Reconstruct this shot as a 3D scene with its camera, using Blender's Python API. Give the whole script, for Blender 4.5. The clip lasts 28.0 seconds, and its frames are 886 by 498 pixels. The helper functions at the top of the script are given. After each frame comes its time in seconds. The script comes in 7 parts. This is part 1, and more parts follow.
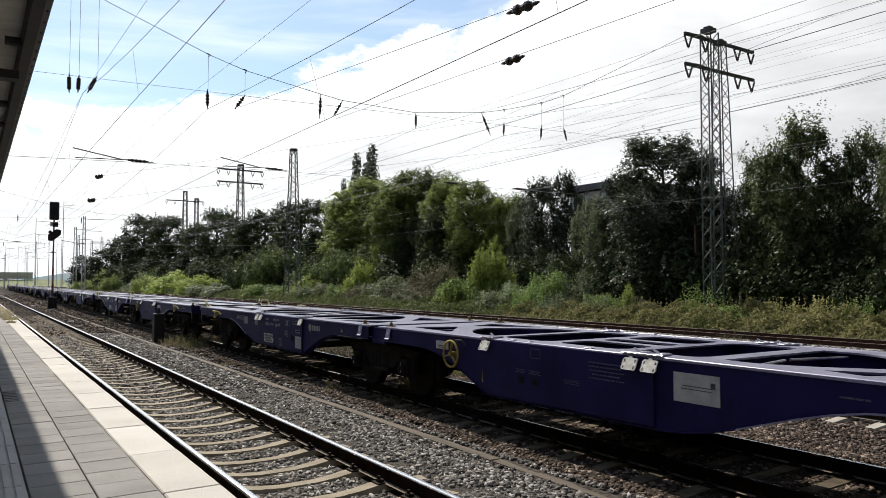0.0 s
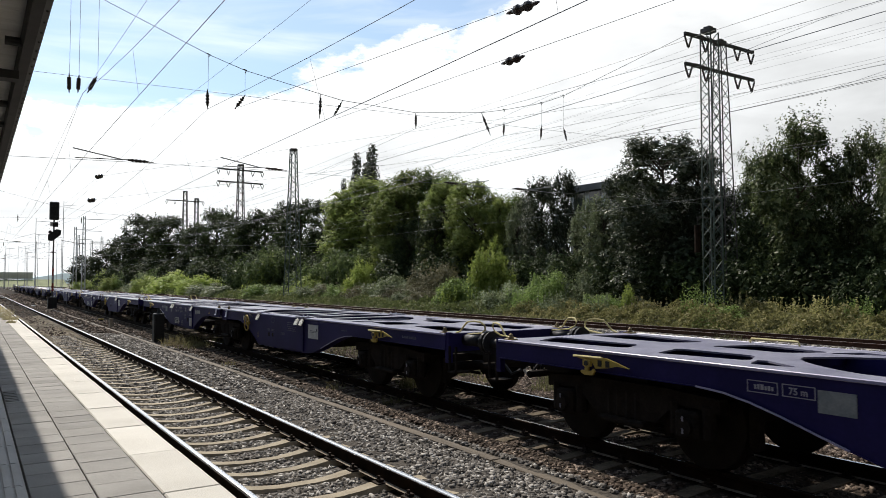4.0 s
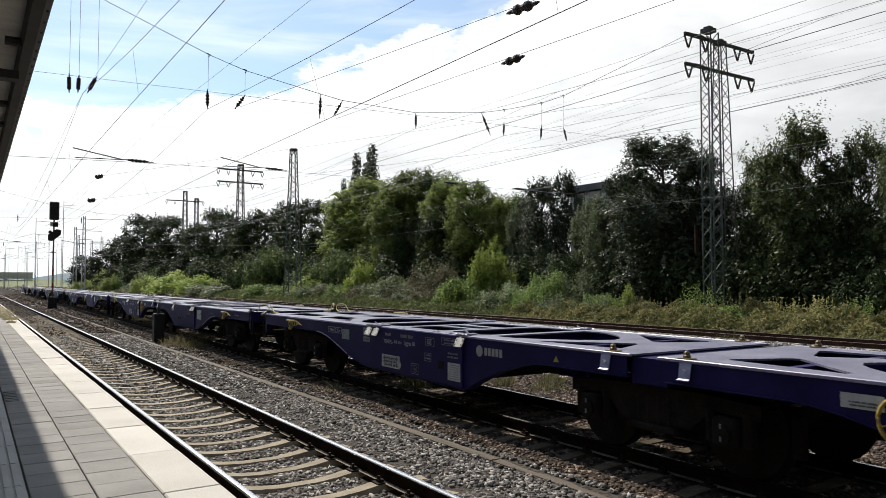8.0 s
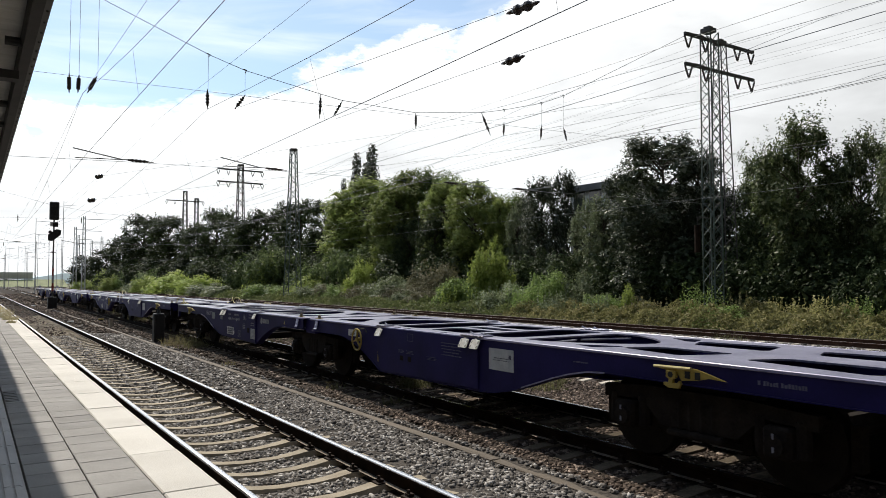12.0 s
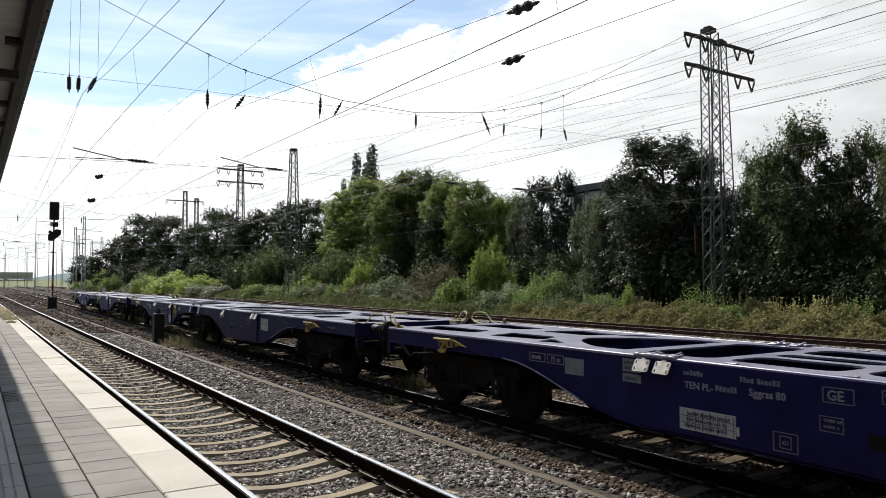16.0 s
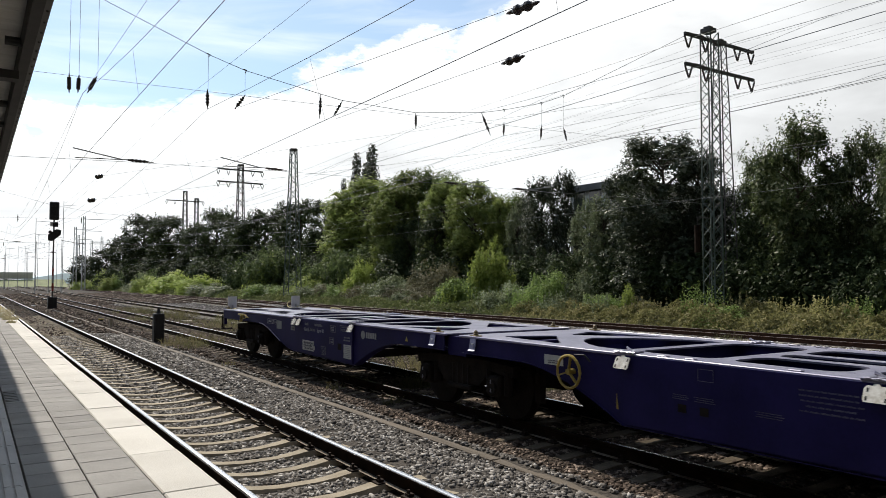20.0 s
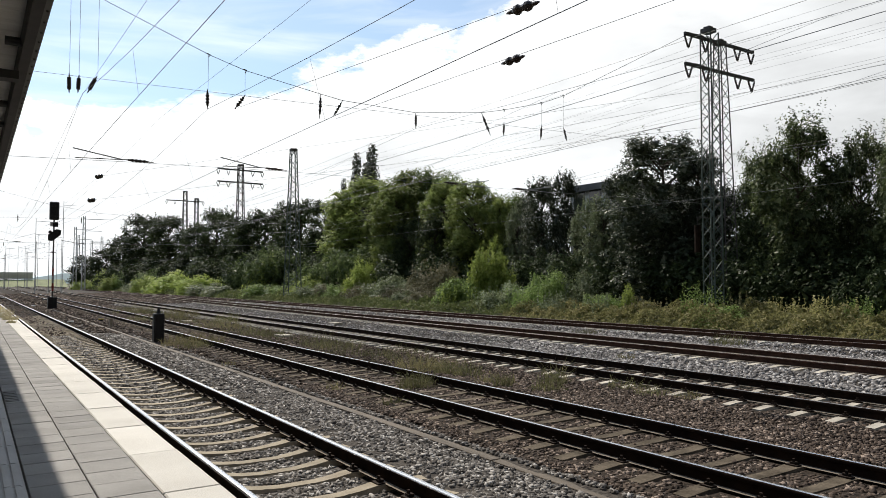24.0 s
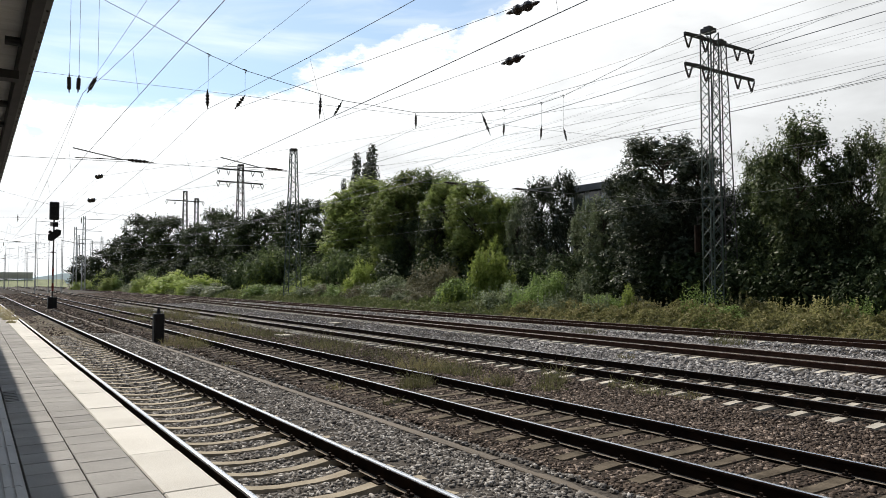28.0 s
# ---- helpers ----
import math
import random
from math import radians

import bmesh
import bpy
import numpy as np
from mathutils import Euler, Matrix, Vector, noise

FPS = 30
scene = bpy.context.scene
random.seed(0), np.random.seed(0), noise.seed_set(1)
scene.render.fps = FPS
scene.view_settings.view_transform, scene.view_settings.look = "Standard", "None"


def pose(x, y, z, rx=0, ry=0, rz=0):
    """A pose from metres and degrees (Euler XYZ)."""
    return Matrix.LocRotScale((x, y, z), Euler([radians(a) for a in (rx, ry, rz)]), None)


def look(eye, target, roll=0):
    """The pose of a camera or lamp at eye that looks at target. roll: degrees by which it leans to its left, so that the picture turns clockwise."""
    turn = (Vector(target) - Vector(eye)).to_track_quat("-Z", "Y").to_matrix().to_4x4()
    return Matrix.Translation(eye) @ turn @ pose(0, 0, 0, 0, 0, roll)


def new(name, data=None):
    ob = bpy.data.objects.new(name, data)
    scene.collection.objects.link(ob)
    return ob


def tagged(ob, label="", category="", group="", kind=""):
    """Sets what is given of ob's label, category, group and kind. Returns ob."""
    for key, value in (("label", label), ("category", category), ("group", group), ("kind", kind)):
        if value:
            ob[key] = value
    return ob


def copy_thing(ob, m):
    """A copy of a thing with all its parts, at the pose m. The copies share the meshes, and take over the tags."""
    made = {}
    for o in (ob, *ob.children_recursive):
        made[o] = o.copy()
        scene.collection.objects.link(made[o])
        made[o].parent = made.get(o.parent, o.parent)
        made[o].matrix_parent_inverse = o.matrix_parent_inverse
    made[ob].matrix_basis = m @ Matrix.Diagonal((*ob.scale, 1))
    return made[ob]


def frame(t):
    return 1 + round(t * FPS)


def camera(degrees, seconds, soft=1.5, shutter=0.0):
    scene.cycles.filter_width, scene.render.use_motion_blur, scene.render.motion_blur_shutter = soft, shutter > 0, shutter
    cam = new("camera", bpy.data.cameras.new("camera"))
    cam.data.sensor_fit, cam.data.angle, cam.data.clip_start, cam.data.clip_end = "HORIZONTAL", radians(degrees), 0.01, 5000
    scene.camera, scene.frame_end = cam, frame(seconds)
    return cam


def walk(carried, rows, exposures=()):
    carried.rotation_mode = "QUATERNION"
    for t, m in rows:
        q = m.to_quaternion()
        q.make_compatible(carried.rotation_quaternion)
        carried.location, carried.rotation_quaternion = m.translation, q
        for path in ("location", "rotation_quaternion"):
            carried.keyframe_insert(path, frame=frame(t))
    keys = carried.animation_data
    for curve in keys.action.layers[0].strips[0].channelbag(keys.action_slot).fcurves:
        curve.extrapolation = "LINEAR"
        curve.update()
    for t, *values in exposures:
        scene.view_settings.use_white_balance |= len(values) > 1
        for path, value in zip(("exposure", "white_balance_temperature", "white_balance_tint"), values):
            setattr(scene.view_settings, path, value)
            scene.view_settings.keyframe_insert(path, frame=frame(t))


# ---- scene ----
cam = camera(62.975, 28.0, soft=0.8, shutter=0.04)
EYE = Vector((0.0, 0.0, 1.914))
YAW, PITCH = radians(33.087), radians(2.582)
AIM = EYE + Vector((math.sin(YAW) * math.cos(PITCH), math.cos(YAW) * math.cos(PITCH), math.sin(PITCH)))
STAND = look(EYE, AIM, -0.076)
walk(cam, [(0.0, STAND), (28.0, STAND)])

# ---- light ----
SUN_AZ, SUN_EL = radians(3.2), radians(47.0)     # azimuth from +Y towards +X
SUN_DIR = Vector((math.sin(SUN_AZ) * math.cos(SUN_EL), math.cos(SUN_AZ) * math.cos(SUN_EL), math.sin(SUN_EL)))
scene.view_settings.exposure = 0.0


def build_world():
    w = bpy.data.worlds.new("sky")
    scene.world = w
    w.use_nodes = True
    nt = w.node_tree
    nt.nodes.clear()
    n, l = nt.nodes.new, nt.links.new
    out, bg = n("ShaderNodeOutputWorld"), n("ShaderNodeBackground")
    sky = n("ShaderNodeTexSky")
    sky.sky_type, sky.sun_disc = "NISHITA", False
    sky.sun_elevation, sky.sun_rotation = SUN_EL, SUN_AZ
    sky.air_density, sky.dust_density, sky.ozone_density = 1.0, 0.6, 1.0
    gain = n("ShaderNodeVectorMath"); gain.operation = "SCALE"
    gain.inputs["Scale"].default_value = 0.13
    tint = n("ShaderNodeVectorMath"); tint.operation = "MULTIPLY"
    tint.inputs[1].default_value = (0.91, 1.03, 1.055)
    l(sky.outputs[0], tint.inputs[0])
    l(tint.outputs[0], gain.inputs[0])
    tc = n("ShaderNodeTexCoord")

    def dot(v):
        d = n("ShaderNodeVectorMath"); d.operation = "DOT_PRODUCT"
        d.inputs[1].default_value = v
        l(tc.outputs["Generated"], d.inputs[0])
        return d.outputs["Value"]

    def mth(op, a, b=None, clamp=False):
        m = n("ShaderNodeMath"); m.operation, m.use_clamp = op, clamp
        for i, v in enumerate((a, b)):
            if v is None:
                continue
            if hasattr(v, "default_value"):
                l(v, m.inputs[i])
            else:
                m.inputs[i].default_value = v
        return m.outputs[0]

    # broken cloud: blue overhead, the gap reaching lowest down the line, white banks below and beside it
    ahead = dot(Vector((math.sin(radians(-20)) * 0.36, math.cos(radians(-20)) * 0.36, 1.0)))
    stretch = n("ShaderNodeMapping"); stretch.inputs["Scale"].default_value = (1.0, 1.0, 2.2)
    l(tc.outputs["Generated"], stretch.inputs[0])
    big = n("ShaderNodeTexNoise"); big.inputs["Scale"].default_value = 5.5
    big.inputs["Detail"].default_value, big.inputs["Roughness"].default_value = 9.0, 0.62
    l(stretch.outputs[0], big.inputs["Vector"])
    wisp_map = n("ShaderNodeMapping"); wisp_map.inputs["Scale"].default_value = (1.2, 3.0, 9.0)
    wisp_map.inputs["Rotation"].default_value = (0.2, 0.25, 0.4)
    l(tc.outputs["Generated"], wisp_map.inputs[0])
    wisp = n("ShaderNodeTexNoise"); wisp.inputs["Scale"].default_value = 2.2
    wisp.inputs["Detail"].default_value, wisp.inputs["Distortion"].default_value = 7.0, 0.6
    l(wisp_map.outputs[0], wisp.inputs["Vector"])
    # angle from the gap's middle, roughened by the noise
    rough = mth("MULTIPLY", mth("SUBTRACT", big.outputs[0], 0.5), 0.26)
    edge = mth("SUBTRACT", 0.533, mth("ADD", ahead, rough))
    mask = mth("MULTIPLY", edge, 55.0, True)
    veil = mth("MULTIPLY", mth("SUBTRACT", wisp.outputs[0], 0.47), 2.6, True)
    mask = mth("MAXIMUM", mask, mth("ADD", 0.12, mth("MULTIPLY", veil, 0.60)))
    # cloud brightness falls off away from the sun
    near_sun = mth("MAXIMUM", mth("ADD", mth("MULTIPLY", dot(SUN_DIR), 0.90), 0.12), 0.0)
    glow = mth("ADD", 0.07, mth("MULTIPLY", near_sun, 1.33))
    soft = mth("ADD", 0.50, mth("ADD", mth("MULTIPLY", big.outputs[0], 0.42), mth("MULTIPLY", wisp.outputs[0], 0.58)))
    bright = mth("MULTIPLY", glow, soft)
    cloud = n("ShaderNodeVectorMath"); cloud.operation = "SCALE"
    cloud.inputs[0].default_value = (0.97, 0.99, 1.0)
    l(bright, cloud.inputs["Scale"])
    mix = n("ShaderNodeMix"); mix.data_type = "RGBA"
    l(mask, mix.inputs["Factor"])
    l(gain.outputs[0], mix.inputs["A"])
    l(cloud.outputs[0], mix.inputs["B"])
    l(mix.outputs["Result"], bg.inputs["Color"])
    l(bg.outputs[0], out.inputs[0])


build_world()
sun_data = bpy.data.lights.new("sun", "SUN")
sun_data.energy, sun_data.angle, sun_data.color = 4.8, radians(0.53), (1.0, 0.93, 0.83)
sun = new("sun", sun_data)
sun.matrix_world = look(SUN_DIR * 50, Vector((0, 0, 0)))


# ---- materials ----
def mat(name, a, b, scale=4.0, rough=0.8, metal=0.0, bump=0.2, grain=60.0, rnd=0.0, world=False, fine=0.35, spec=0.4, trans=0.0, stretch=(1, 1, 1)):
    """Two colours mixed by coarse and fine noise, with relief; rnd varies pieces."""
    m = bpy.data.materials.new(name)
    m.use_nodes = True
    nt = m.node_tree
    n, l = nt.nodes.new, nt.links.new
    p = nt.nodes["Principled BSDF"]
    p.inputs["Roughness"].default_value, p.inputs["Metallic"].default_value = rough, metal
    p.inputs["Specular IOR Level"].default_value = spec
    src = n("ShaderNodeNewGeometry").outputs["Position"] if world else n("ShaderNodeTexCoord").outputs["Object"]
    mp = n("ShaderNodeMapping"); mp.inputs["Scale"].default_value = stretch
    l(src, mp.inputs[0])
    info = n("ShaderNodeObjectInfo")
    add = n("ShaderNodeVectorMath"); add.operation = "ADD"
    l(mp.outputs[0], add.inputs[0])
    sc = n("ShaderNodeVectorMath"); sc.operation = "SCALE"; sc.inputs[0].default_value = (37.0, 17.0, 53.0)
    l(info.outputs["Random"], sc.inputs["Scale"])
    if rnd:
        l(sc.outputs[0], add.inputs[1])
    n1, n2 = n("ShaderNodeTexNoise"), n("ShaderNodeTexNoise")
    n1.inputs["Scale"].default_value, n1.inputs["Detail"].default_value = scale, 5.0
    n2.inputs["Scale"].default_value, n2.inputs["Detail"].default_value = grain, 3.0
    l(add.outputs[0], n1.inputs["Vector"]); l(add.outputs[0], n2.inputs["Vector"])
    blend = n("ShaderNodeMix"); blend.data_type = "FLOAT"; blend.inputs["Factor"].default_value = fine
    l(n1.outputs[0], blend.inputs["A"]); l(n2.outputs[0], blend.inputs["B"])
    ramp = n("ShaderNodeMapRange"); ramp.inputs["From Min"].default_value, ramp.inputs["From Max"].default_value = 0.34, 0.66
    l(blend.outputs[0], ramp.inputs["Value"])
    mix = n("ShaderNodeMix"); mix.data_type = "RGBA"
    mix.inputs["A"].default_value, mix.inputs["B"].default_value = (*a, 1), (*b, 1)
    l(ramp.outputs[0], mix.inputs["Factor"])
    col = mix.outputs["Result"]
    if rnd:
        hsv = n("ShaderNodeHueSaturation")
        r = n("ShaderNodeMapRange"); r.inputs["To Min"].default_value, r.inputs["To Max"].default_value = 1 - rnd, 1 + rnd
        l(info.outputs["Random"], r.inputs["Value"])
        l(r.outputs[0], hsv.inputs["Value"]); l(col, hsv.inputs["Color"])
        col = hsv.outputs[0]
    l(col, p.inputs["Base Color"])
    if bump:
        bp = n("ShaderNodeBump"); bp.inputs["Strength"].default_value, bp.inputs["Distance"].default_value = bump, 0.01
        l(n2.outputs[0], bp.inputs["Height"]); l(bp.outputs[0], p.inputs["Normal"])
    return m


def leaf_mat(name, a, b, c, trans=0.45, gloss=0.1, mid=0.55):
    """Foliage: the colour varies leaf by leaf, and light passes through."""
    m = bpy.data.materials.new(name)
    m.use_nodes = True
    nt = m.node_tree
    nt.nodes.clear()
    n, l = nt.nodes.new, nt.links.new
    out = n("ShaderNodeOutputMaterial")
    geo = n("ShaderNodeNewGeometry")
    ramp = n("ShaderNodeValToRGB")
    ramp.color_ramp.elements[0].color, ramp.color_ramp.elements[1].color = (*a, 1), (*c, 1)
    e = ramp.color_ramp.elements.new(mid); e.color = (*b, 1)
    ns = n("ShaderNodeTexNoise"); ns.inputs["Scale"].default_value = 0.7
    l(geo.outputs["Position"], ns.inputs["Vector"])
    mx = n("ShaderNodeMix"); mx.data_type = "FLOAT"; mx.inputs["Factor"].default_value = 0.5
    l(geo.outputs["Random Per Island"], mx.inputs["A"]); l(ns.outputs[0], mx.inputs["B"])
    l(mx.outputs[0], ramp.inputs[0])
    info = n("ShaderNodeObjectInfo")
    hsv = n("ShaderNodeHueSaturation")
    r = n("ShaderNodeMapRange"); r.inputs["To Min"].default_value, r.inputs["To Max"].default_value = 0.75, 1.25
    l(info.outputs["Random"], r.inputs["Value"]); l(r.outputs[0], hsv.inputs["Value"]); l(ramp.outputs[0], hsv.inputs["Color"])
    p = n("ShaderNodeBsdfPrincipled"); p.inputs["Roughness"].default_value = 0.46
    p.inputs["Specular IOR Level"].default_value = gloss
    t = n("ShaderNodeBsdfTranslucent")
    l(hsv.outputs[0], p.inputs["Base Color"]); l(hsv.outputs[0], t.inputs["Color"])
    ms = n("ShaderNodeMixShader"); ms.inputs[0].default_value = trans
    l(p.outputs[0], ms.inputs[1]); l(t.outputs[0], ms.inputs[2]); l(ms.outputs[0], out.inputs[0])
    return m


M = {}
M["soil"] = mat("soil", (0.07, 0.075, 0.035), (0.13, 0.12, 0.06), 0.15, 0.95, grain=3.0, world=True, bump=0.4)
# bed sheets kept dark to paint the shade in gaps between stones
M["ballast"] = mat("ballast", (0.018, 0.015, 0.013), (0.12, 0.104, 0.088), 1.2, 0.95, grain=22.0, world=True, bump=1.0, fine=0.75, spec=0.1)
M["brown_ballast"] = mat("brown_ballast", (0.011, 0.009, 0.007), (0.065, 0.050, 0.038), 1.0, 0.95, grain=20.0, world=True, bump=1.0, fine=0.7, spec=0.08)
M["rust"] = mat("rust", (0.008, 0.0055, 0.004), (0.026, 0.016, 0.011), 6.0, 0.95, 0.0, grain=90.0, bump=0.3, spec=0.06)
M["rust_red"] = mat("rust_red", (0.026, 0.015, 0.011), (0.068, 0.038, 0.028), 6.0, 0.95, 0.0, grain=90.0, bump=0.3, spec=0.06)
M["rail_top"] = mat("rail_top", (0.58, 0.56, 0.54), (0.74, 0.72, 0.70), 3.0, 0.26, 1.0, grain=120.0, bump=0.02, stretch=(1, 0.05, 1))
# top of the rail foot lightened to paint the sun it catches
M["rail_foot_lit"] = mat("rail_foot_lit", (0.16, 0.135, 0.105), (0.30, 0.26, 0.21), 6.0, 0.9, grain=60.0, spec=0.1)
M["concrete"] = mat("concrete", (0.25, 0.205, 0.14), (0.42, 0.355, 0.26), 5.0, 0.9, grain=60.0, rnd=0.18, bump=0.25)
M["rail_mid"] = mat("rail_mid", (0.28, 0.26, 0.24), (0.40, 0.38, 0.36), 3.0, 0.36, 0.9, grain=120.0, bump=0.02, stretch=(1, 0.05, 1))
M["rail_dull"] = mat("rail_dull", (0.28, 0.24, 0.21), (0.42, 0.37, 0.33), 3.0, 0.45, 0.8, grain=120.0, bump=0.02, stretch=(1, 0.05, 1))
M["grey_concrete"] = mat("grey_concrete", (0.30, 0.265, 0.21), (0.54, 0.49, 0.405), 3.0, 0.9, grain=50.0, rnd=0.15, bump=0.25)
M["brown_sleeper"] = mat("brown_sleeper", (0.05, 0.040, 0.028), (0.18, 0.146, 0.107), 4.0, 0.95, grain=50.0, rnd=0.2, bump=0.4, spec=0.08)
M["fitting"] = mat("fitting", (0.02, 0.015, 0.012), (0.05, 0.036, 0.028), 10.0, 0.8, 0.2, bump=0.2, spec=0.1)
M["white_slab"] = mat("white_slab", (0.52, 0.495, 0.445), (0.68, 0.655, 0.60), 2.0, 0.85, grain=110.0, rnd=0.07, bump=0.35, fine=0.5)
M["paver"] = mat("paver", (0.19, 0.182, 0.17), (0.31, 0.298, 0.28), 2.5, 0.85, grain=120.0, rnd=0.12, bump=0.35, fine=0.5)
M["tactile"] = mat("tactile", (0.42, 0.41, 0.39), (0.54, 0.53, 0.50), 2.0, 0.85, grain=90.0, rnd=0.06, bump=0.2)
M["joint"] = mat("joint", (0.12, 0.112, 0.098), (0.19, 0.178, 0.155), 8.0, 0.95)
M["plat_wall"] = mat("plat_wall", (0.20, 0.19, 0.17), (0.33, 0.31, 0.28), 2.0, 0.9)
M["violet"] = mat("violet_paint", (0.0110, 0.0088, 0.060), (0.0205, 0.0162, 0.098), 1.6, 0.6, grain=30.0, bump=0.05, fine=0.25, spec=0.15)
# deck far paler than the sides: wear, plus sun painted on the top
M["violet_deck_lit"] = mat("violet_deck_lit", (0.088, 0.084, 0.145), (0.27, 0.26, 0.335), 1.8, 0.34, grain=25.0, bump=0.06, fine=0.4, spec=0.7)
# violet lightened to paint the sun on deck edge and arch lip
M["violet_lit_edge"] = mat("violet_lit_edge", (0.22, 0.21, 0.36), (0.36, 0.34, 0.50), 2.4, 0.32, grain=25.0, bump=0.06, fine=0.4, spec=0.8)
M["hinge_steel"] = mat("hinge_steel", (0.20, 0.19, 0.25), (0.46, 0.44, 0.50), 7.0, 0.30, 0.55, grain=40.0, bump=0.1, spec=0.6)
M["flap_white"] = mat("flap_white", (0.50, 0.47, 0.40), (0.84, 0.83, 0.78), 14.0, 0.55, grain=60.0, rnd=0.06, bump=0.05)
M["pale_plate"] = mat("pale_plate", (0.17, 0.18, 0.32), (0.30, 0.31, 0.47), 5.0, 0.40, 0.1, bump=0.05)
M["plate_dim"] = mat("plate_dim", (0.16, 0.18, 0.20), (0.28, 0.30, 0.31), 9.0, 0.6, bump=0.05)
M["stencil_dark"] = mat("stencil_dark", (0.05, 0.05, 0.08), (0.10, 0.10, 0.13), 9.0, 0.6, bump=0.0)
M["bogie"] = mat("bogie", (0.011, 0.009, 0.008), (0.028, 0.023, 0.019), 5.0, 0.95, grain=40.0, bump=0.3, spec=0.1)
M["wheel_steel"] = mat("wheel_steel", (0.010, 0.008, 0.007), (0.022, 0.018, 0.015), 5.0, 0.8, 0.0, bump=0.1, spec=0.15)
M["white_paint"] = mat("white_paint", (0.68, 0.68, 0.66), (0.82, 0.82, 0.80), 5.0, 0.5, bump=0.05)
M["label_white"] = mat("label_white", (0.40, 0.41, 0.42), (0.60, 0.61, 0.60), 6.0, 0.6, bump=0.05)
M["label_grey"] = mat("label_grey", (0.30, 0.30, 0.31), (0.42, 0.42, 0.43), 6.0, 0.6, bump=0.05)
M["mark_dim"] = mat("mark_dim", (0.07, 0.07, 0.13), (0.16, 0.16, 0.24), 14.0, 0.6, bump=0.0)
M["mark_grey"] = mat("mark_grey", (0.22, 0.22, 0.28), (0.38, 0.38, 0.44), 8.0, 0.6, bump=0.0)
M["mark_mid"] = mat("mark_mid", (0.14, 0.14, 0.18), (0.27, 0.27, 0.31), 9.0, 0.6, bump=0.0)
M["yellow"] = mat("yellow_paint", (0.30, 0.215, 0.045), (0.52, 0.385, 0.085), 5.0, 0.5, bump=0.08)
M["pale_yellow"] = mat("pale_yellow", (0.55, 0.46, 0.18), (0.68, 0.58, 0.28), 5.0, 0.5, bump=0.08)
M["brass_dark"] = mat("brass_dark", (0.10, 0.075, 0.04), (0.20, 0.15, 0.075), 10.0, 0.5, 0.4, bump=0.1)
M["brass"] = mat("brass", (0.24, 0.18, 0.07), (0.38, 0.29, 0.12), 10.0, 0.45, 0.5, bump=0.1)
M["galv"] = mat("galvanised", (0.40, 0.41, 0.42), (0.56, 0.57, 0.58), 5.0, 0.4, 0.7, bump=0.05)
M["buffer"] = mat("buffer_grey", (0.010, 0.010, 0.012), (0.030, 0.030, 0.033), 5.0, 0.55, 0.2, bump=0.1)
M["mast_green"] = mat("mast_green", (0.055, 0.078, 0.066), (0.095, 0.125, 0.105), 3.0, 0.7, 0.0, bump=0.1)
M["mast_dark"] = mat("mast_dark", (0.05, 0.048, 0.045), (0.10, 0.095, 0.09), 3.0, 0.75, 0.1, bump=0.15)
M["wire"] = mat("wire", (0.20, 0.20, 0.20), (0.30, 0.30, 0.295), 5.0, 0.6, 0.4, bump=0.0)
M["insulator"] = mat("insulator", (0.022, 0.014, 0.010), (0.045, 0.028, 0.02), 8.0, 0.3, bump=0.0)
M["black"] = mat("black_paint", (0.010, 0.010, 0.011), (0.022, 0.022, 0.023), 5.0, 0.6, bump=0.1)
M["red"] = mat("red_paint", (0.24, 0.04, 0.03), (0.34, 0.06, 0.045), 6.0, 0.6, bump=0.05)
M["canopy_steel"] = mat("canopy_steel", (0.10, 0.095, 0.09), (0.17, 0.16, 0.15), 2.5, 0.7, 0.1, bump=0.1)
M["canopy_dark"] = mat("canopy_dark", (0.03, 0.028, 0.026), (0.06, 0.055, 0.05), 2.5, 0.7, 0.1, bump=0.1)
M["canopy_board"] = mat("canopy_board", (0.64, 0.61, 0.55), (0.78, 0.75, 0.69), 2.0, 0.85, bump=0.15, stretch=(1, 6, 1))
M["bark"] = mat("bark", (0.035, 0.028, 0.02), (0.09, 0.07, 0.05), 6.0, 0.95, bump=0.8, stretch=(3, 3, 0.6))
M["wall_render"] = mat("wall_render", (0.52, 0.53, 0.53), (0.64, 0.65, 0.65), 0.6, 0.9, bump=0.1)
M["roof_felt"] = mat("roof_felt", (0.10, 0.10, 0.10), (0.16, 0.16, 0.16), 0.8, 0.9, bump=0.1)
M["glass"] = mat("window_glass", (0.02, 0.025, 0.03), (0.04, 0.045, 0.05), 1.0, 0.08, bump=0.0, spec=0.8)
# distant masts get a washed-out colour in place of haze
M["haze_mast"] = mat("haze_mast", (0.50, 0.52, 0.54), (0.64, 0.66, 0.68), 3.0, 0.8, bump=0.0)
# bridge concrete whitened to imitate distance haze
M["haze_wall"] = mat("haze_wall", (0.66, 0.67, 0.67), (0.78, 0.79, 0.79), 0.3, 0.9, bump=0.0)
M["grass_slope"] = mat("grass_slope", (0.16, 0.18, 0.09), (0.26, 0.28, 0.15), 0.3, 0.95, grain=4.0, bump=0.3)
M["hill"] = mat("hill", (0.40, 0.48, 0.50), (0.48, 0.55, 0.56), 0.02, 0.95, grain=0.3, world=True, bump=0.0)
# pale blue glow on the far hill stands in for haze
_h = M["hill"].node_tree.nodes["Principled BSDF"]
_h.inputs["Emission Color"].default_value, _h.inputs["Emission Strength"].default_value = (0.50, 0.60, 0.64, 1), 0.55
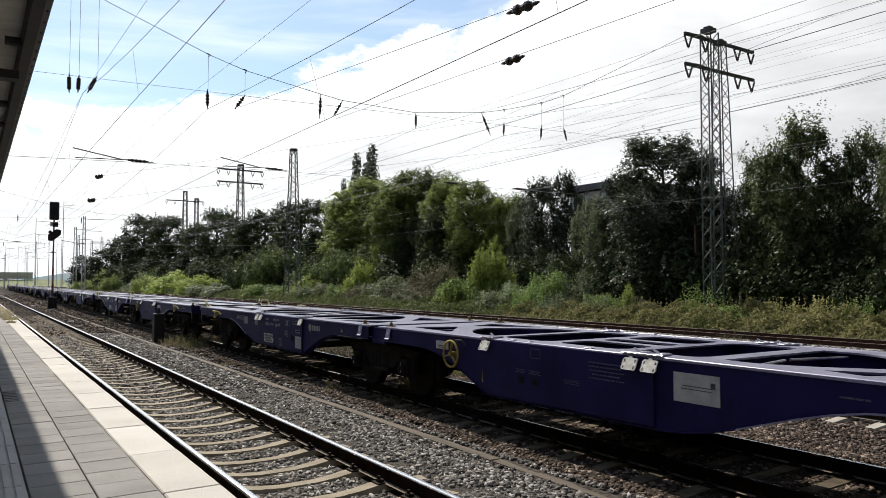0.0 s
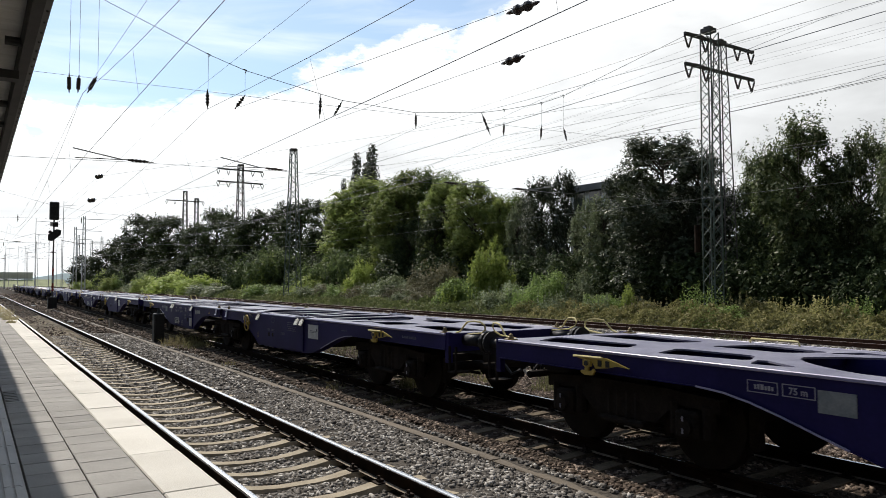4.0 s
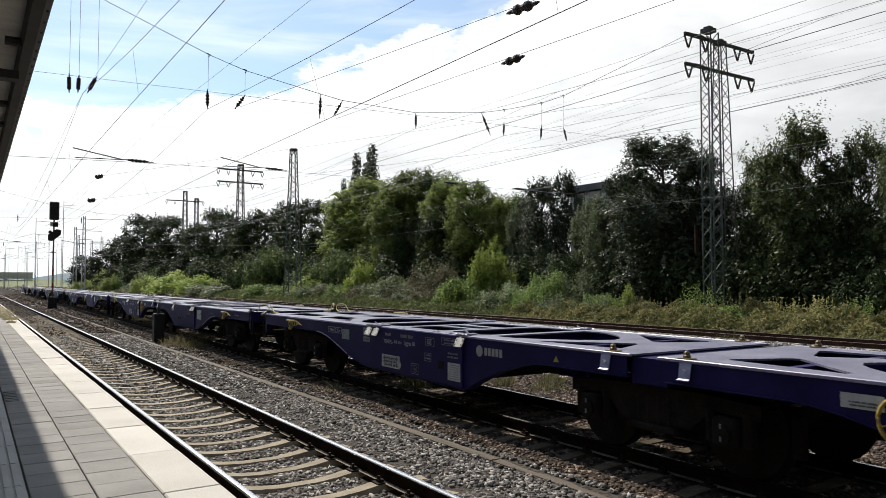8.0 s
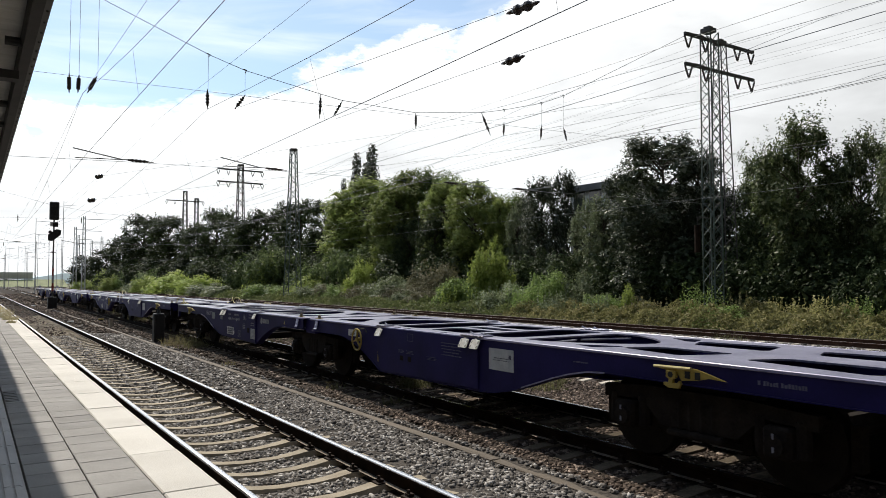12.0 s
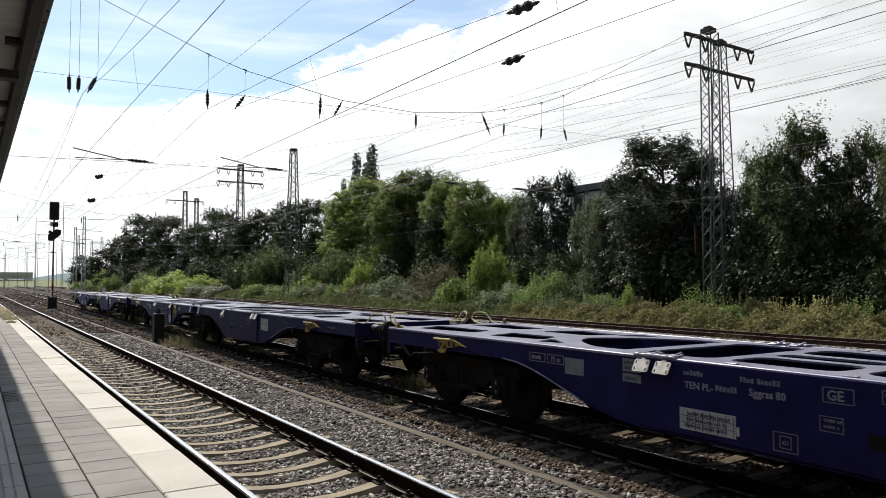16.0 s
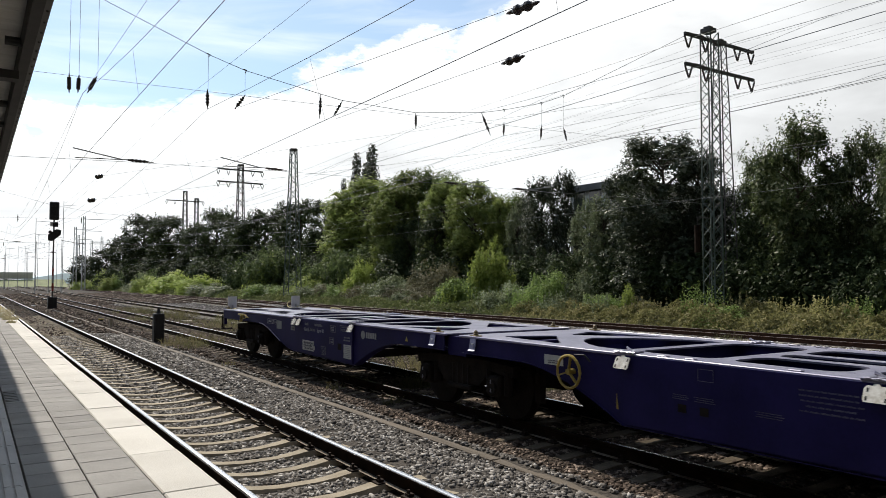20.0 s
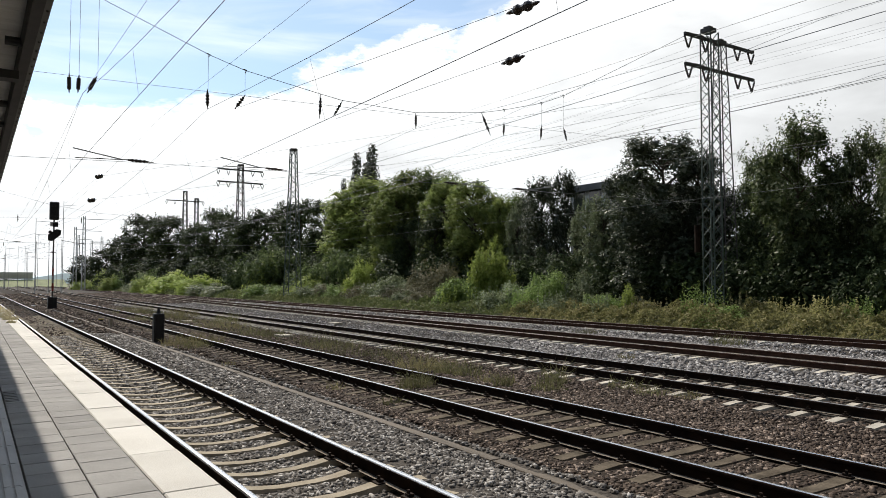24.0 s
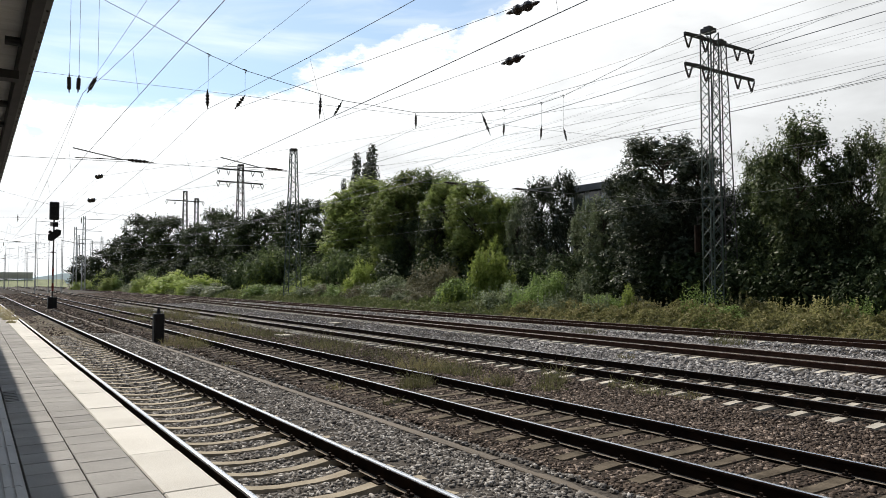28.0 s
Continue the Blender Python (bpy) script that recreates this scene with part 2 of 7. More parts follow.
# leaf_dark: bright third colour paints glints on scattered leaves
M["leaf_dark"] = leaf_mat("leaf_dark", (0.018, 0.025, 0.013), (0.052, 0.067, 0.036), (0.40, 0.42, 0.32), 0.28, 0.20, 0.62)
# leaf_deep: green darkened for the shade under and between the crowns
M["leaf_deep"] = leaf_mat("leaf_deep", (0.018, 0.028, 0.012), (0.046, 0.066, 0.026), (0.19, 0.23, 0.10), 0.30, 0.08, 0.62)
M["leaf_maple"] = leaf_mat("leaf_maple", (0.026, 0.036, 0.014), (0.078, 0.104, 0.040), (0.48, 0.52, 0.28), 0.40, 0.18, 0.60)
M["leaf_mid"] = leaf_mat("leaf_mid", (0.046, 0.071, 0.025), (0.132, 0.184, 0.063), (0.333, 0.391, 0.172), 0.38, 0.10)
M["leaf_olive"] = leaf_mat("leaf_olive", (0.084, 0.108, 0.032), (0.225, 0.280, 0.082), (0.47, 0.52, 0.20), 0.46, 0.10)
M["leaf_light"] = leaf_mat("leaf_light", (0.132, 0.174, 0.036), (0.336, 0.420, 0.096), (0.600, 0.660, 0.240), 0.46, 0.10)
M["leaf_green"] = leaf_mat("leaf_green", (0.082, 0.128, 0.036), (0.220, 0.310, 0.090), (0.48, 0.56, 0.25), 0.42, 0.12)
M["leaf_grey"] = leaf_mat("leaf_grey", (0.077, 0.100, 0.050), (0.213, 0.256, 0.131), (0.562, 0.600, 0.413), 0.36, 0.15)
M["bramble"] = leaf_mat("bramble", (0.060, 0.070, 0.026), (0.30, 0.29, 0.120), (0.72, 0.62, 0.36), 0.42, 0.08)
M["far_bramble"] = leaf_mat("far_bramble", (0.045, 0.060, 0.020), (0.13, 0.155, 0.058), (0.42, 0.42, 0.22), 0.36, 0.10, 0.6)
M["dry_grass"] = leaf_mat("dry_grass", (0.10, 0.098, 0.05), (0.20, 0.18, 0.09), (0.36, 0.31, 0.17))
M["straw"] = leaf_mat("straw", (0.30, 0.27, 0.16), (0.5, 0.45, 0.28), (0.7, 0.64, 0.42))
M["weed"] = leaf_mat("weed", (0.05, 0.055, 0.025), (0.14, 0.138, 0.066), (0.29, 0.27, 0.15))
M["brown_leaf"] = leaf_mat("brown_leaf", (0.062, 0.062, 0.034), (0.150, 0.142, 0.080), (0.34, 0.32, 0.20), 0.34, 0.08)


# ---- building helpers ----
def mesh_of(name, bm):
    me = bpy.data.meshes.new(name)
    bm.normal_update()
    bm.to_mesh(me)
    bm.free()
    return me


def mesh_np(name, verts, faces, material=None):
    me = bpy.data.meshes.new(name)
    verts, faces = np.asarray(verts, np.float32), np.asarray(faces, np.int32)
    me.vertices.add(len(verts))
    me.vertices.foreach_set("co", verts.ravel())
    me.loops.add(faces.size)
    me.loops.foreach_set("vertex_index", faces.ravel())
    me.polygons.add(len(faces))
    me.polygons.foreach_set("loop_start", np.arange(0, faces.size, faces.shape[1], dtype=np.int32))
    me.update(calc_edges=True)
    if material:
        me.materials.append(material)
    return me


def thing(name, label, category, group="", kind="", at=None):
    ob = tagged(new(name), label, category, group, kind)
    ob.empty_display_size = 0.2
    if at is not None:
        ob.matrix_basis = at
    return ob


def part(name, bm, material, parent, label="", smooth=False):
    me = mesh_of(name, bm) if isinstance(bm, bmesh.types.BMesh) else bm
    if material and not me.materials:
        me.materials.append(material)
    if smooth:
        for f in me.polygons:
            f.use_smooth = True
    ob = new(name, me)
    ob.parent = parent
    if label:
        tagged(ob, label)
    return ob


def solo(name, bm, material, label, category, group="", kind="", smooth=False):
    ob = part(name, bm, material, None, "", smooth)
    return tagged(ob, label, category, group, kind)


def box(bm, x0, x1, y0, y1, z0, z1, bevel=0.0):
    v = [bm.verts.new((x, y, z)) for x in (x0, x1) for y in (y0, y1) for z in (z0, z1)]
    fs = [bm.faces.new([v[i] for i in q]) for q in ((0, 1, 3, 2), (4, 6, 7, 5), (0, 4, 5, 1), (2, 3, 7, 6), (0, 2, 6, 4), (1, 5, 7, 3))]
    if bevel:
        es = {e for f in fs for e in f.edges}
        bmesh.ops.bevel(bm, geom=list(es), offset=bevel, segments=1, affect="EDGES")
    return bm


def bx(*a, bevel=0.0):
    return box(bmesh.new(), *a, bevel=bevel)


def beam(bm, p, q, w, h=None):
    """A bar of section w by h from p to q."""
    p, q = Vector(p), Vector(q)
    d = (q - p).normalized()
    side = d.cross(Vector((0, 0, 1)))
    if side.length < 1e-3:
        side = Vector((1, 0, 0))
    side.normalize()
    up = side.cross(d)
    a, b = side * w / 2, up * (h or w) / 2
    v = [bm.verts.new(c + s * a + t * b) for c in (p, q) for s, t in ((-1, -1), (1, -1), (1, 1), (-1, 1))]
    for i in range(4):
        j = (i + 1) % 4
        bm.faces.new((v[i], v[j], v[4 + j], v[4 + i]))
    bm.faces.new(v[3::-1]); bm.faces.new(v[4:])
    return bm


def tube(bm, pts, r, n=6, closed=False):
    """A round bar along points; r may be a list."""
    pts = [Vector(p) for p in pts]
    rings, k = [], len(pts)
    for i, p in enumerate(pts):
        a = pts[i - 1] if (i or closed) else p
        b = pts[(i + 1) % k] if (i < k - 1 or closed) else p
        d = (b - a).normalized()
        u = d.cross(Vector((0, 0, 1)))
        if u.length < 1e-2:
            u = d.cross(Vector((1, 0, 0)))
        u.normalize()
        w = u.cross(d)
        rr = r[i] if isinstance(r, (list, tuple)) else r
        rings.append([bm.verts.new(p + (u * math.cos(t) + w * math.sin(t)) * rr) for t in (2 * math.pi * j / n for j in range(n))])
    for i in range(k if closed else k - 1):
        a, b = rings[i], rings[(i + 1) % k]
        for j in range(n):
            bm.faces.new((a[j], b[j], b[(j + 1) % n], a[(j + 1) % n]))
    if not closed:
        bm.faces.new(rings[0]); bm.faces.new(rings[-1][::-1])
    return bm


def tb(pts, r, n=6, closed=False):
    return tube(bmesh.new(), pts, r, n, closed)


def plate(bm, outline, x0, x1):
    """An outline in (y, z), thick from x0 to x1."""
    a = [bm.verts.new((x0, y, z)) for y, z in outline]
    b = [bm.verts.new((x1, y, z)) for y, z in outline]
    k = len(outline)
    bm.faces.new(a); bm.faces.new(b[::-1])
    for i in range(k):
        j = (i + 1) % k
        bm.faces.new((a[i], b[i], b[j], a[j]))
    bmesh.ops.recalc_face_normals(bm, faces=bm.faces)
    return bm


def slab(bm, outline, z0, z1):
    """An outline in (x, y), thick from z0 to z1."""
    a = [bm.verts.new((x, y, z0)) for x, y in outline]
    b = [bm.verts.new((x, y, z1)) for x, y in outline]
    k = len(outline)
    bm.faces.new(a); bm.faces.new(b[::-1])
    for i in range(k):
        j = (i + 1) % k
        bm.faces.new((a[i], b[i], b[j], a[j]))
    bmesh.ops.recalc_face_normals(bm, faces=bm.faces)
    return bm


def lettering(text, size, material, parent, m, name="lettering"):
    """Raised letters as a mesh."""
    cu = bpy.data.curves.new("letters", "FONT")
    cu.body, cu.size, cu.extrude, cu.resolution_u, cu.offset = text, size, 0.001, 2, size * 0.022
    tmp = bpy.data.objects.new("letters", cu)
    me = bpy.data.meshes.new_from_object(tmp)
    bpy.data.objects.remove(tmp)
    me.materials.clear()
    me.materials.append(material)
    ob = new(name, me)
    ob.parent = parent
    ob.matrix_basis = m
    return ob


# ---- ground and tracks ----
def sheet(name, x0, x1, y0, y1, nx, ny, height, material, label, category, ys=None):
    xs = np.linspace(x0, x1, nx + 1)
    ys = np.linspace(y0, y1, ny + 1) if ys is None else np.asarray(ys)
    g = np.stack(np.meshgrid(xs, ys, indexing="ij"), -1).reshape(-1, 2)
    z = np.array([height(float(x), float(y)) for x, y in g])
    m = len(ys)
    i, j = np.meshgrid(np.arange(nx), np.arange(m - 1), indexing="ij")
    a = (i * m + j).ravel()
    me = mesh_np(name, np.column_stack([g, z]), np.stack([a, a + m, a + m + 1, a + 1], 1), material)
    for f in me.polygons:
        f.use_smooth = True
    return tagged(new(name, me), label, category, kind="structure")


# tracks: centre line X at Y = 10 and its drift per metre
TRACKS = {1: (2.916, 0.0), 2: (7.212, 0.00932), 3: (12.183, 0.0153), 4: (17.635, 0.0365), 5: (23.9, 0.006)}


def track_x(k, y):
    x, a = TRACKS[k]
    return x + a * (y - 10.0)


sheet("ground", -900, 1500, -300, 2400, 40, 45, lambda x, y: -0.55 + (0.0 if -20 < x < 30 else 0.25 * noise.noise((x * 0.02, y * 0.02, 0))), M["soil"], "rough green-brown open ground beyond the railway", "ground")


def bed_height(x, y):
    """Ballast: full between the rails, a shallow dip between tracks."""
    k = min(TRACKS, key=lambda q: abs(x - track_x(q, y)))
    d = x - track_x(k, y)
    inside = {1: -0.224, 2: -0.194, 3: -0.205, 4: -0.205, 5: -0.215}[k]
    if k == 1 and d > 0.86:
        inside = -0.175 + 0.02 * (d < 1.0)
    z = inside if abs(d) < 1.6 else inside - 0.06 * min(1.0, (abs(d) - 1.6) / 0.6)
    return z + 0.018 * noise.noise((x * 2.3, y * 2.3, 0.0))


YS = np.concatenate([np.arange(-12, 40, 0.4), np.arange(40, 120, 2.0), np.arange(120, 481, 15.0)])
sheet("ballast_bed", 1.32, 5.45, 0, 0, 12, 0, bed_height, M["ballast"], "grey crushed stone bed under the platform track", "ballast", ys=YS)
sheet("ballast_bed", -9.0, 1.32, 0, 0, 12, 0, lambda x, y: -0.26 + 0.03 * noise.noise((x, y * 0.5, 2.0)), M["ballast"], "grey crushed stone bed past the platform end", "ballast", ys=np.concatenate([np.arange(54, 130, 3.0), np.arange(130, 481, 25.0)]))
sheet("ballast_bed", 5.45, 11.1, 0, 0, 16, 0, bed_height, M["brown_ballast"], "fouled brown stone bed under the train's track", "ballast", ys=YS)
sheet("ballast_bed", 11.1, 27.5, 0, 0, 38, 0, bed_height, M["ballast"], "grey crushed stone bed under the outer tracks", "ballast", ys=YS)


def rail_section():
    half = [(0.0, 0.0), (0.016, -0.0005), (0.027, -0.003), (0.034, -0.010), (0.036, -0.018), (0.036, -0.040), (0.012, -0.052), (0.009, -0.140), (0.020, -0.150), (0.0625, -0.160), (0.0625, -0.172)]
    return half + [(-x, z) for x, z in reversed(half[1:])]


def rail_mesh(k, side):
    sec = rail_section()
    ys = [-14.0, 0.0, 30.0, 60.0, 100.0, 160.0, 240.0, 400.0]
    v = [(track_x(k, y) + side * 0.7535 + x, y, z) for y in ys for x, z in sec]
    n = len(sec)
    f = [(i * n + j, i * n + (j + 1) % n, (i + 1) * n + (j + 1) % n, (i + 1) * n + j) for i in range(len(ys) - 1) for j in range(n)]
    me = bpy.data.meshes.new("rail")
    me.from_pydata(v, [], f)
    me.materials.append(M["rust"] if k < 4 else M["rust_red"]); me.materials.append(M["rail_top"] if k < 3 else M["rail_mid"] if k == 3 else M["rail_dull"])
    me.materials.append(M["rail_foot_lit"])
    for p in me.polygons:
        j = p.index % n
        if j in (0, n - 1) or j in (1, n - 2) or (k == 1 and j in (2, 3, n - 3, n - 4)):
            p.material_index = 1
        elif j in (8, n - 9):
            p.material_index = 2
    bm = bmesh.new(); bm.from_mesh(me); bmesh.ops.recalc_face_normals(bm, faces=bm.faces); bm.to_mesh(me); bm.free()
    return me


def sleeper_mesh(name, material, dip=0.035, length=1.30, half=0.13):
    """A prestressed sleeper, waisted in the middle, with sloping shoulders."""
    bm = bmesh.new()
    rings = []
    for x, z, w in ((-length, -0.19, half * 0.95), (-0.98, -0.165, half), (-0.58, -0.165, half * 0.98), (-0.42, -0.165 - dip * 0.55, half * 0.9), (-0.20, -0.165 - dip, half * 0.82), (0.20, -0.165 - dip, half * 0.82), (0.42, -0.165 - dip * 0.55, half * 0.9), (0.58, -0.165, half * 0.98), (0.98, -0.165, half), (length, -0.19, half * 0.95)):
        t = w * 0.72
        rings.append([bm.verts.new(c) for c in ((x, -w, z - 0.09), (x, -t, z), (x, t, z), (x, w, z - 0.09))])
    for a, b in zip(rings, rings[1:]):
        for i in range(3):
            bm.faces.new((a[i], b[i], b[i + 1], a[i + 1]))
    bm.faces.new(rings[0]); bm.faces.new(rings[-1][::-1])
    bmesh.ops.recalc_face_normals(bm, faces=bm.faces)
    me = mesh_of(name, bm)
    me.materials.append(material)
    return me


def clip_mesh():
    """A rail fastening: base plate, shoulder, bolt and nut on both sides of the foot."""
    bm = bmesh.new()
    for s in (-1, 1):
        box(bm, s * 0.105 - 0.045, s * 0.105 + 0.045, -0.07, 0.07, -0.170, -0.145)
        box(bm, s * 0.09 - 0.03, s * 0.09 + 0.03, -0.035, 0.035, -0.150, -0.120)
        tube(bm, [(s * 0.10, 0, -0.15), (s * 0.10, 0, -0.085)], 0.017, 6)
    return mesh_of("rail_fastening", bm)


FASTENING = clip_mesh()
FASTENING.materials.append(M["fitting"])
TRACK_LABEL = {1: "platform track on pale curved concrete sleepers", 2: "train track on brown weathered sleepers", 3: "track on pale concrete sleepers in grey ballast", 4: "track with rusty rails on pale concrete sleepers", 5: "outermost rusty track beside the overgrown bank"}


def build_track(k, pitch, phase, material, y0, y1, fast_to, dip=0.035, half=0.13):
    tr = thing("track", TRACK_LABEL[k], "railway track", "railway tracks", "structure")
    for s in (-1, 1):
        part("rail", rail_mesh(k, s), None, tr, "rail with a polished running surface" if k in (1, 2, 3) else "rusty rail")
    me = sleeper_mesh("sleeper", material, dip, half=half)
    y, rnd = phase, random.Random(k)
    while y > y0:
        y -= pitch
    yaw = -math.degrees(math.atan(TRACKS[k][1]))
    while y < y1:
        s = part("sleeper", me, None, tr)
        s.matrix_basis = pose(track_x(k, y) + rnd.uniform(-0.012, 0.012), y, rnd.uniform(-0.006, 0.006), 0, 0, yaw + rnd.uniform(-0.6, 0.6))
        if y < fast_to:
            for e in (-1, 1):
                c = part("rail_fastening", FASTENING, None, tr)
                c.matrix_basis = pose(track_x(k, y) + e * 0.7535, y, 0)
        y += pitch
    return tr


def build_turnout():
    """A track that curves off the platform track past the platform end."""
    t = thing("turnout_track", "track curving away to the left past the platform end", "railway track", "railway tracks", "structure")
    sec = rail_section()
    path = [(2.916 - 9.5 * (q / 44.0) ** 1.7, 112.0 - q) for q in range(0, 45, 3)]
    for side in (-1, 1):
        v, f, n = [], [], len(sec)
        for i, (cx, cy) in enumerate(path):
            a, b = path[max(0, i - 1)], path[min(len(path) - 1, i + 1)]
            d = Vector((b[0] - a[0], b[1] - a[1], 0)).normalized()
            nx, ny = d.y * -1, d.x
            for x, z in sec:
                v.append((cx + nx * (side * 0.7535 + x), cy + ny * (side * 0.7535 + x), z + 0.004))
        for i in range(len(path) - 1):
            for j in range(n):
                f.append((i * n + j, i * n + (j + 1) % n, (i + 1) * n + (j + 1) % n, (i + 1) * n + j))
        me = bpy.data.meshes.new("rail"); me.from_pydata(v, [], f)
        me.materials.append(M["rust"]); me.materials.append(M["rail_top"])
        for p in me.polygons:
            p.material_index = int(p.index % n in (0, n - 1))
        part("rail", me, None, t)
    sm = sleeper_mesh("sleeper", M["brown_sleeper"])
    for cx, cy in path[3:]:
        for k in range(4):
            part("sleeper", sm, None, t).matrix_basis = pose(cx - 0.1 * k, cy - 0.7 * k, 0, 0, 0, -12)


PLAT_Z, PLAT_X = 0.76, 1.225


def build_platform():
    pf = thing("platform", "station platform with white edge slabs and grey pavers", "platform", kind="structure")
    part("platform_body", bx(-7.0, 1.10, -14, 54, -0.4, 0.66), M["plat_wall"], pf)
    part("platform_wall", bx(1.10, 1.16, -14, 54, -0.4, 0.655), M["plat_wall"], pf, "concrete wall under the platform edge")
    part("bedding", bx(-7.0, 1.10, -14, 54, 0.66, 0.735), M["joint"], pf)
    wm = mesh_of("edge_slab", bx(0.0, 0.316, 0.0, 1.034, 0.0, 0.10, bevel=0.008)); wm.materials.append(M["white_slab"])
    pm = mesh_of("paver", bx(0.0, 0.299, 0.0, 0.299, 0.0, 0.05, bevel=0.004)); pm.materials.append(M["paver"])
    rnd = random.Random(5)
    y = 4.205 - 1.04 * 7
    while y < 49:
        s = part("edge_slab", wm, None, pf)
        s.matrix_basis = pose(0.908, y, PLAT_Z - 0.10 + rnd.uniform(-0.003, 0.003), 0, 0, rnd.uniform(-0.1, 0.1))
        y += 1.04
    for i in range(4):
        x = 0.905 - 0.305 * (i + 1)
        if i >= 2:
            x -= 0.40
        y = -3.05 + 0.15 * (i % 2)
        while y < (22 if i < 2 else 12):
            s = part("paver", pm, None, pf)
            s.matrix_basis = pose(x, y, PLAT_Z - 0.05 + rnd.uniform(-0.002, 0.002))
            y += 0.305
    # far stretch of the same paving, joined
    part("far_paving", bx(0.295, 0.905, 22.4, 54, 0.735, PLAT_Z), M["paver"], pf)
    part("far_edge", bx(0.908, 1.224, 50.2, 54, 0.66, PLAT_Z), M["white_slab"], pf)
    part("inner_paving", bx(-7, -0.735, -14, 54, 0.735, PLAT_Z), M["paver"], pf)
    # ribbed guiding strip
    rm = bmesh.new()
    box(rm, 0.0, 0.39, 0.0, 0.594, 0.0, 0.045)
    for i in range(7):
        box(rm, 0.02 + i * 0.053, 0.05 + i * 0.053, 0.004, 0.59, 0.045, 0.052)
    rme = mesh_of("ribbed_slab", rm); rme.materials.append(M["tactile"])
    y = -3.0
    while y < 40:
        s = part("ribbed_slab", rme, None, pf)
        s.matrix_basis = pose(-0.105, y, PLAT_Z - 0.05)
        y += 0.60
    # drain grid in the paving
    d = bmesh.new()
    box(d, 0.30, 0.42, 8.2, 9.0, PLAT_Z - 0.002, PLAT_Z + 0.004)
    for i in range(6):
        box(d, 0.305, 0.415, 8.26 + i * 0.12, 8.32 + i * 0.12, PLAT_Z + 0.004, PLAT_Z + 0.008)
    part("drain_cover", d, M["canopy_steel"], pf, "dark metal drain cover")


# ---- train ----
TRACK2_YAW = -math.degrees(math.atan(TRACKS[2][1]))
HALF = 1.22          # half width over the side sills
DECK = 1.13


def sill_outline():
    """Side sill of one unit in (s, z): arches over the bogies, a deep belly between."""
    pts = [(0.25, DECK), (11.95, DECK), (11.95, 0.90), (8.75, 0.90)]
    for i in range(1, 8):
        t = i / 8
        pts.append((8.75 - 2.35 * t, 0.90 - 0.50 * (t * t * (3 - 2 * t))))
    pts += [(6.40, 0.395), (3.35, 0.365)]
    for i in range(1, 8):
        t = i / 8
        pts.append((3.35 - 1.75 * t, 0.365 + 0.525 * (1 - (1 - t) ** 1.7)))
    pts += [(1.60, 0.89), (0.25, 0.89)]
    return pts


def flange_strip(bm, pts, x0, x1, t=0.012):
    for (a, b), (c, d) in zip(pts, pts[1:]):
        v = [bm.verts.new(q) for q in ((x0, a, b), (x1, a, b), (x1, c, d), (x0, c, d), (x0, a, b - t), (x1, a, b - t), (x1, c, d - t), (x0, c, d - t))]
        for q in ((0, 1, 2, 3), (7, 6, 5, 4), (0, 4, 5, 1), (1, 5, 6, 2), (2, 6, 7, 3), (3, 7, 4, 0)):
            bm.faces.new([v[i] for i in q])


def rounded(x0, x1, y0, y1, r, n=3):
    pts = []
    for cx, cy, a0 in ((x1 - r, y1 - r, 0), (x0 + r, y1 - r, 90), (x0 + r, y0 + r, 180), (x1 - r, y0 + r, 270)):
        for i in range(n + 1):
            a = radians(a0 + 90 * i / n)
            pts.append((cx + r * math.cos(a), cy + r * math.sin(a)))
    return pts


def deck_plate(bm, outer, holes, z0, z1):
    """A flat plate with holes cut through it."""
    loops = []
    for pts in [outer] + holes:
        vs = [bm.verts.new((x, y, z1)) for x, y in pts]
        loops.append([bm.edges.new((vs[i], vs[(i + 1) % len(vs)])) for i in range(len(vs))])
    top = bmesh.ops.triangle_fill(bm, use_beauty=True, use_dissolve=False, edges=[e for lp in loops for e in lp])
    faces = [f for f in top["geom"] if isinstance(f, bmesh.types.BMFace)]
    ext = bmesh.ops.extrude_face_region(bm, geom=faces)
    for v in ext["geom"]:
        if isinstance(v, bmesh.types.BMVert):
            v.co.z = z0
    bmesh.ops.recalc_face_normals(bm, faces=bm.faces)
    return bm


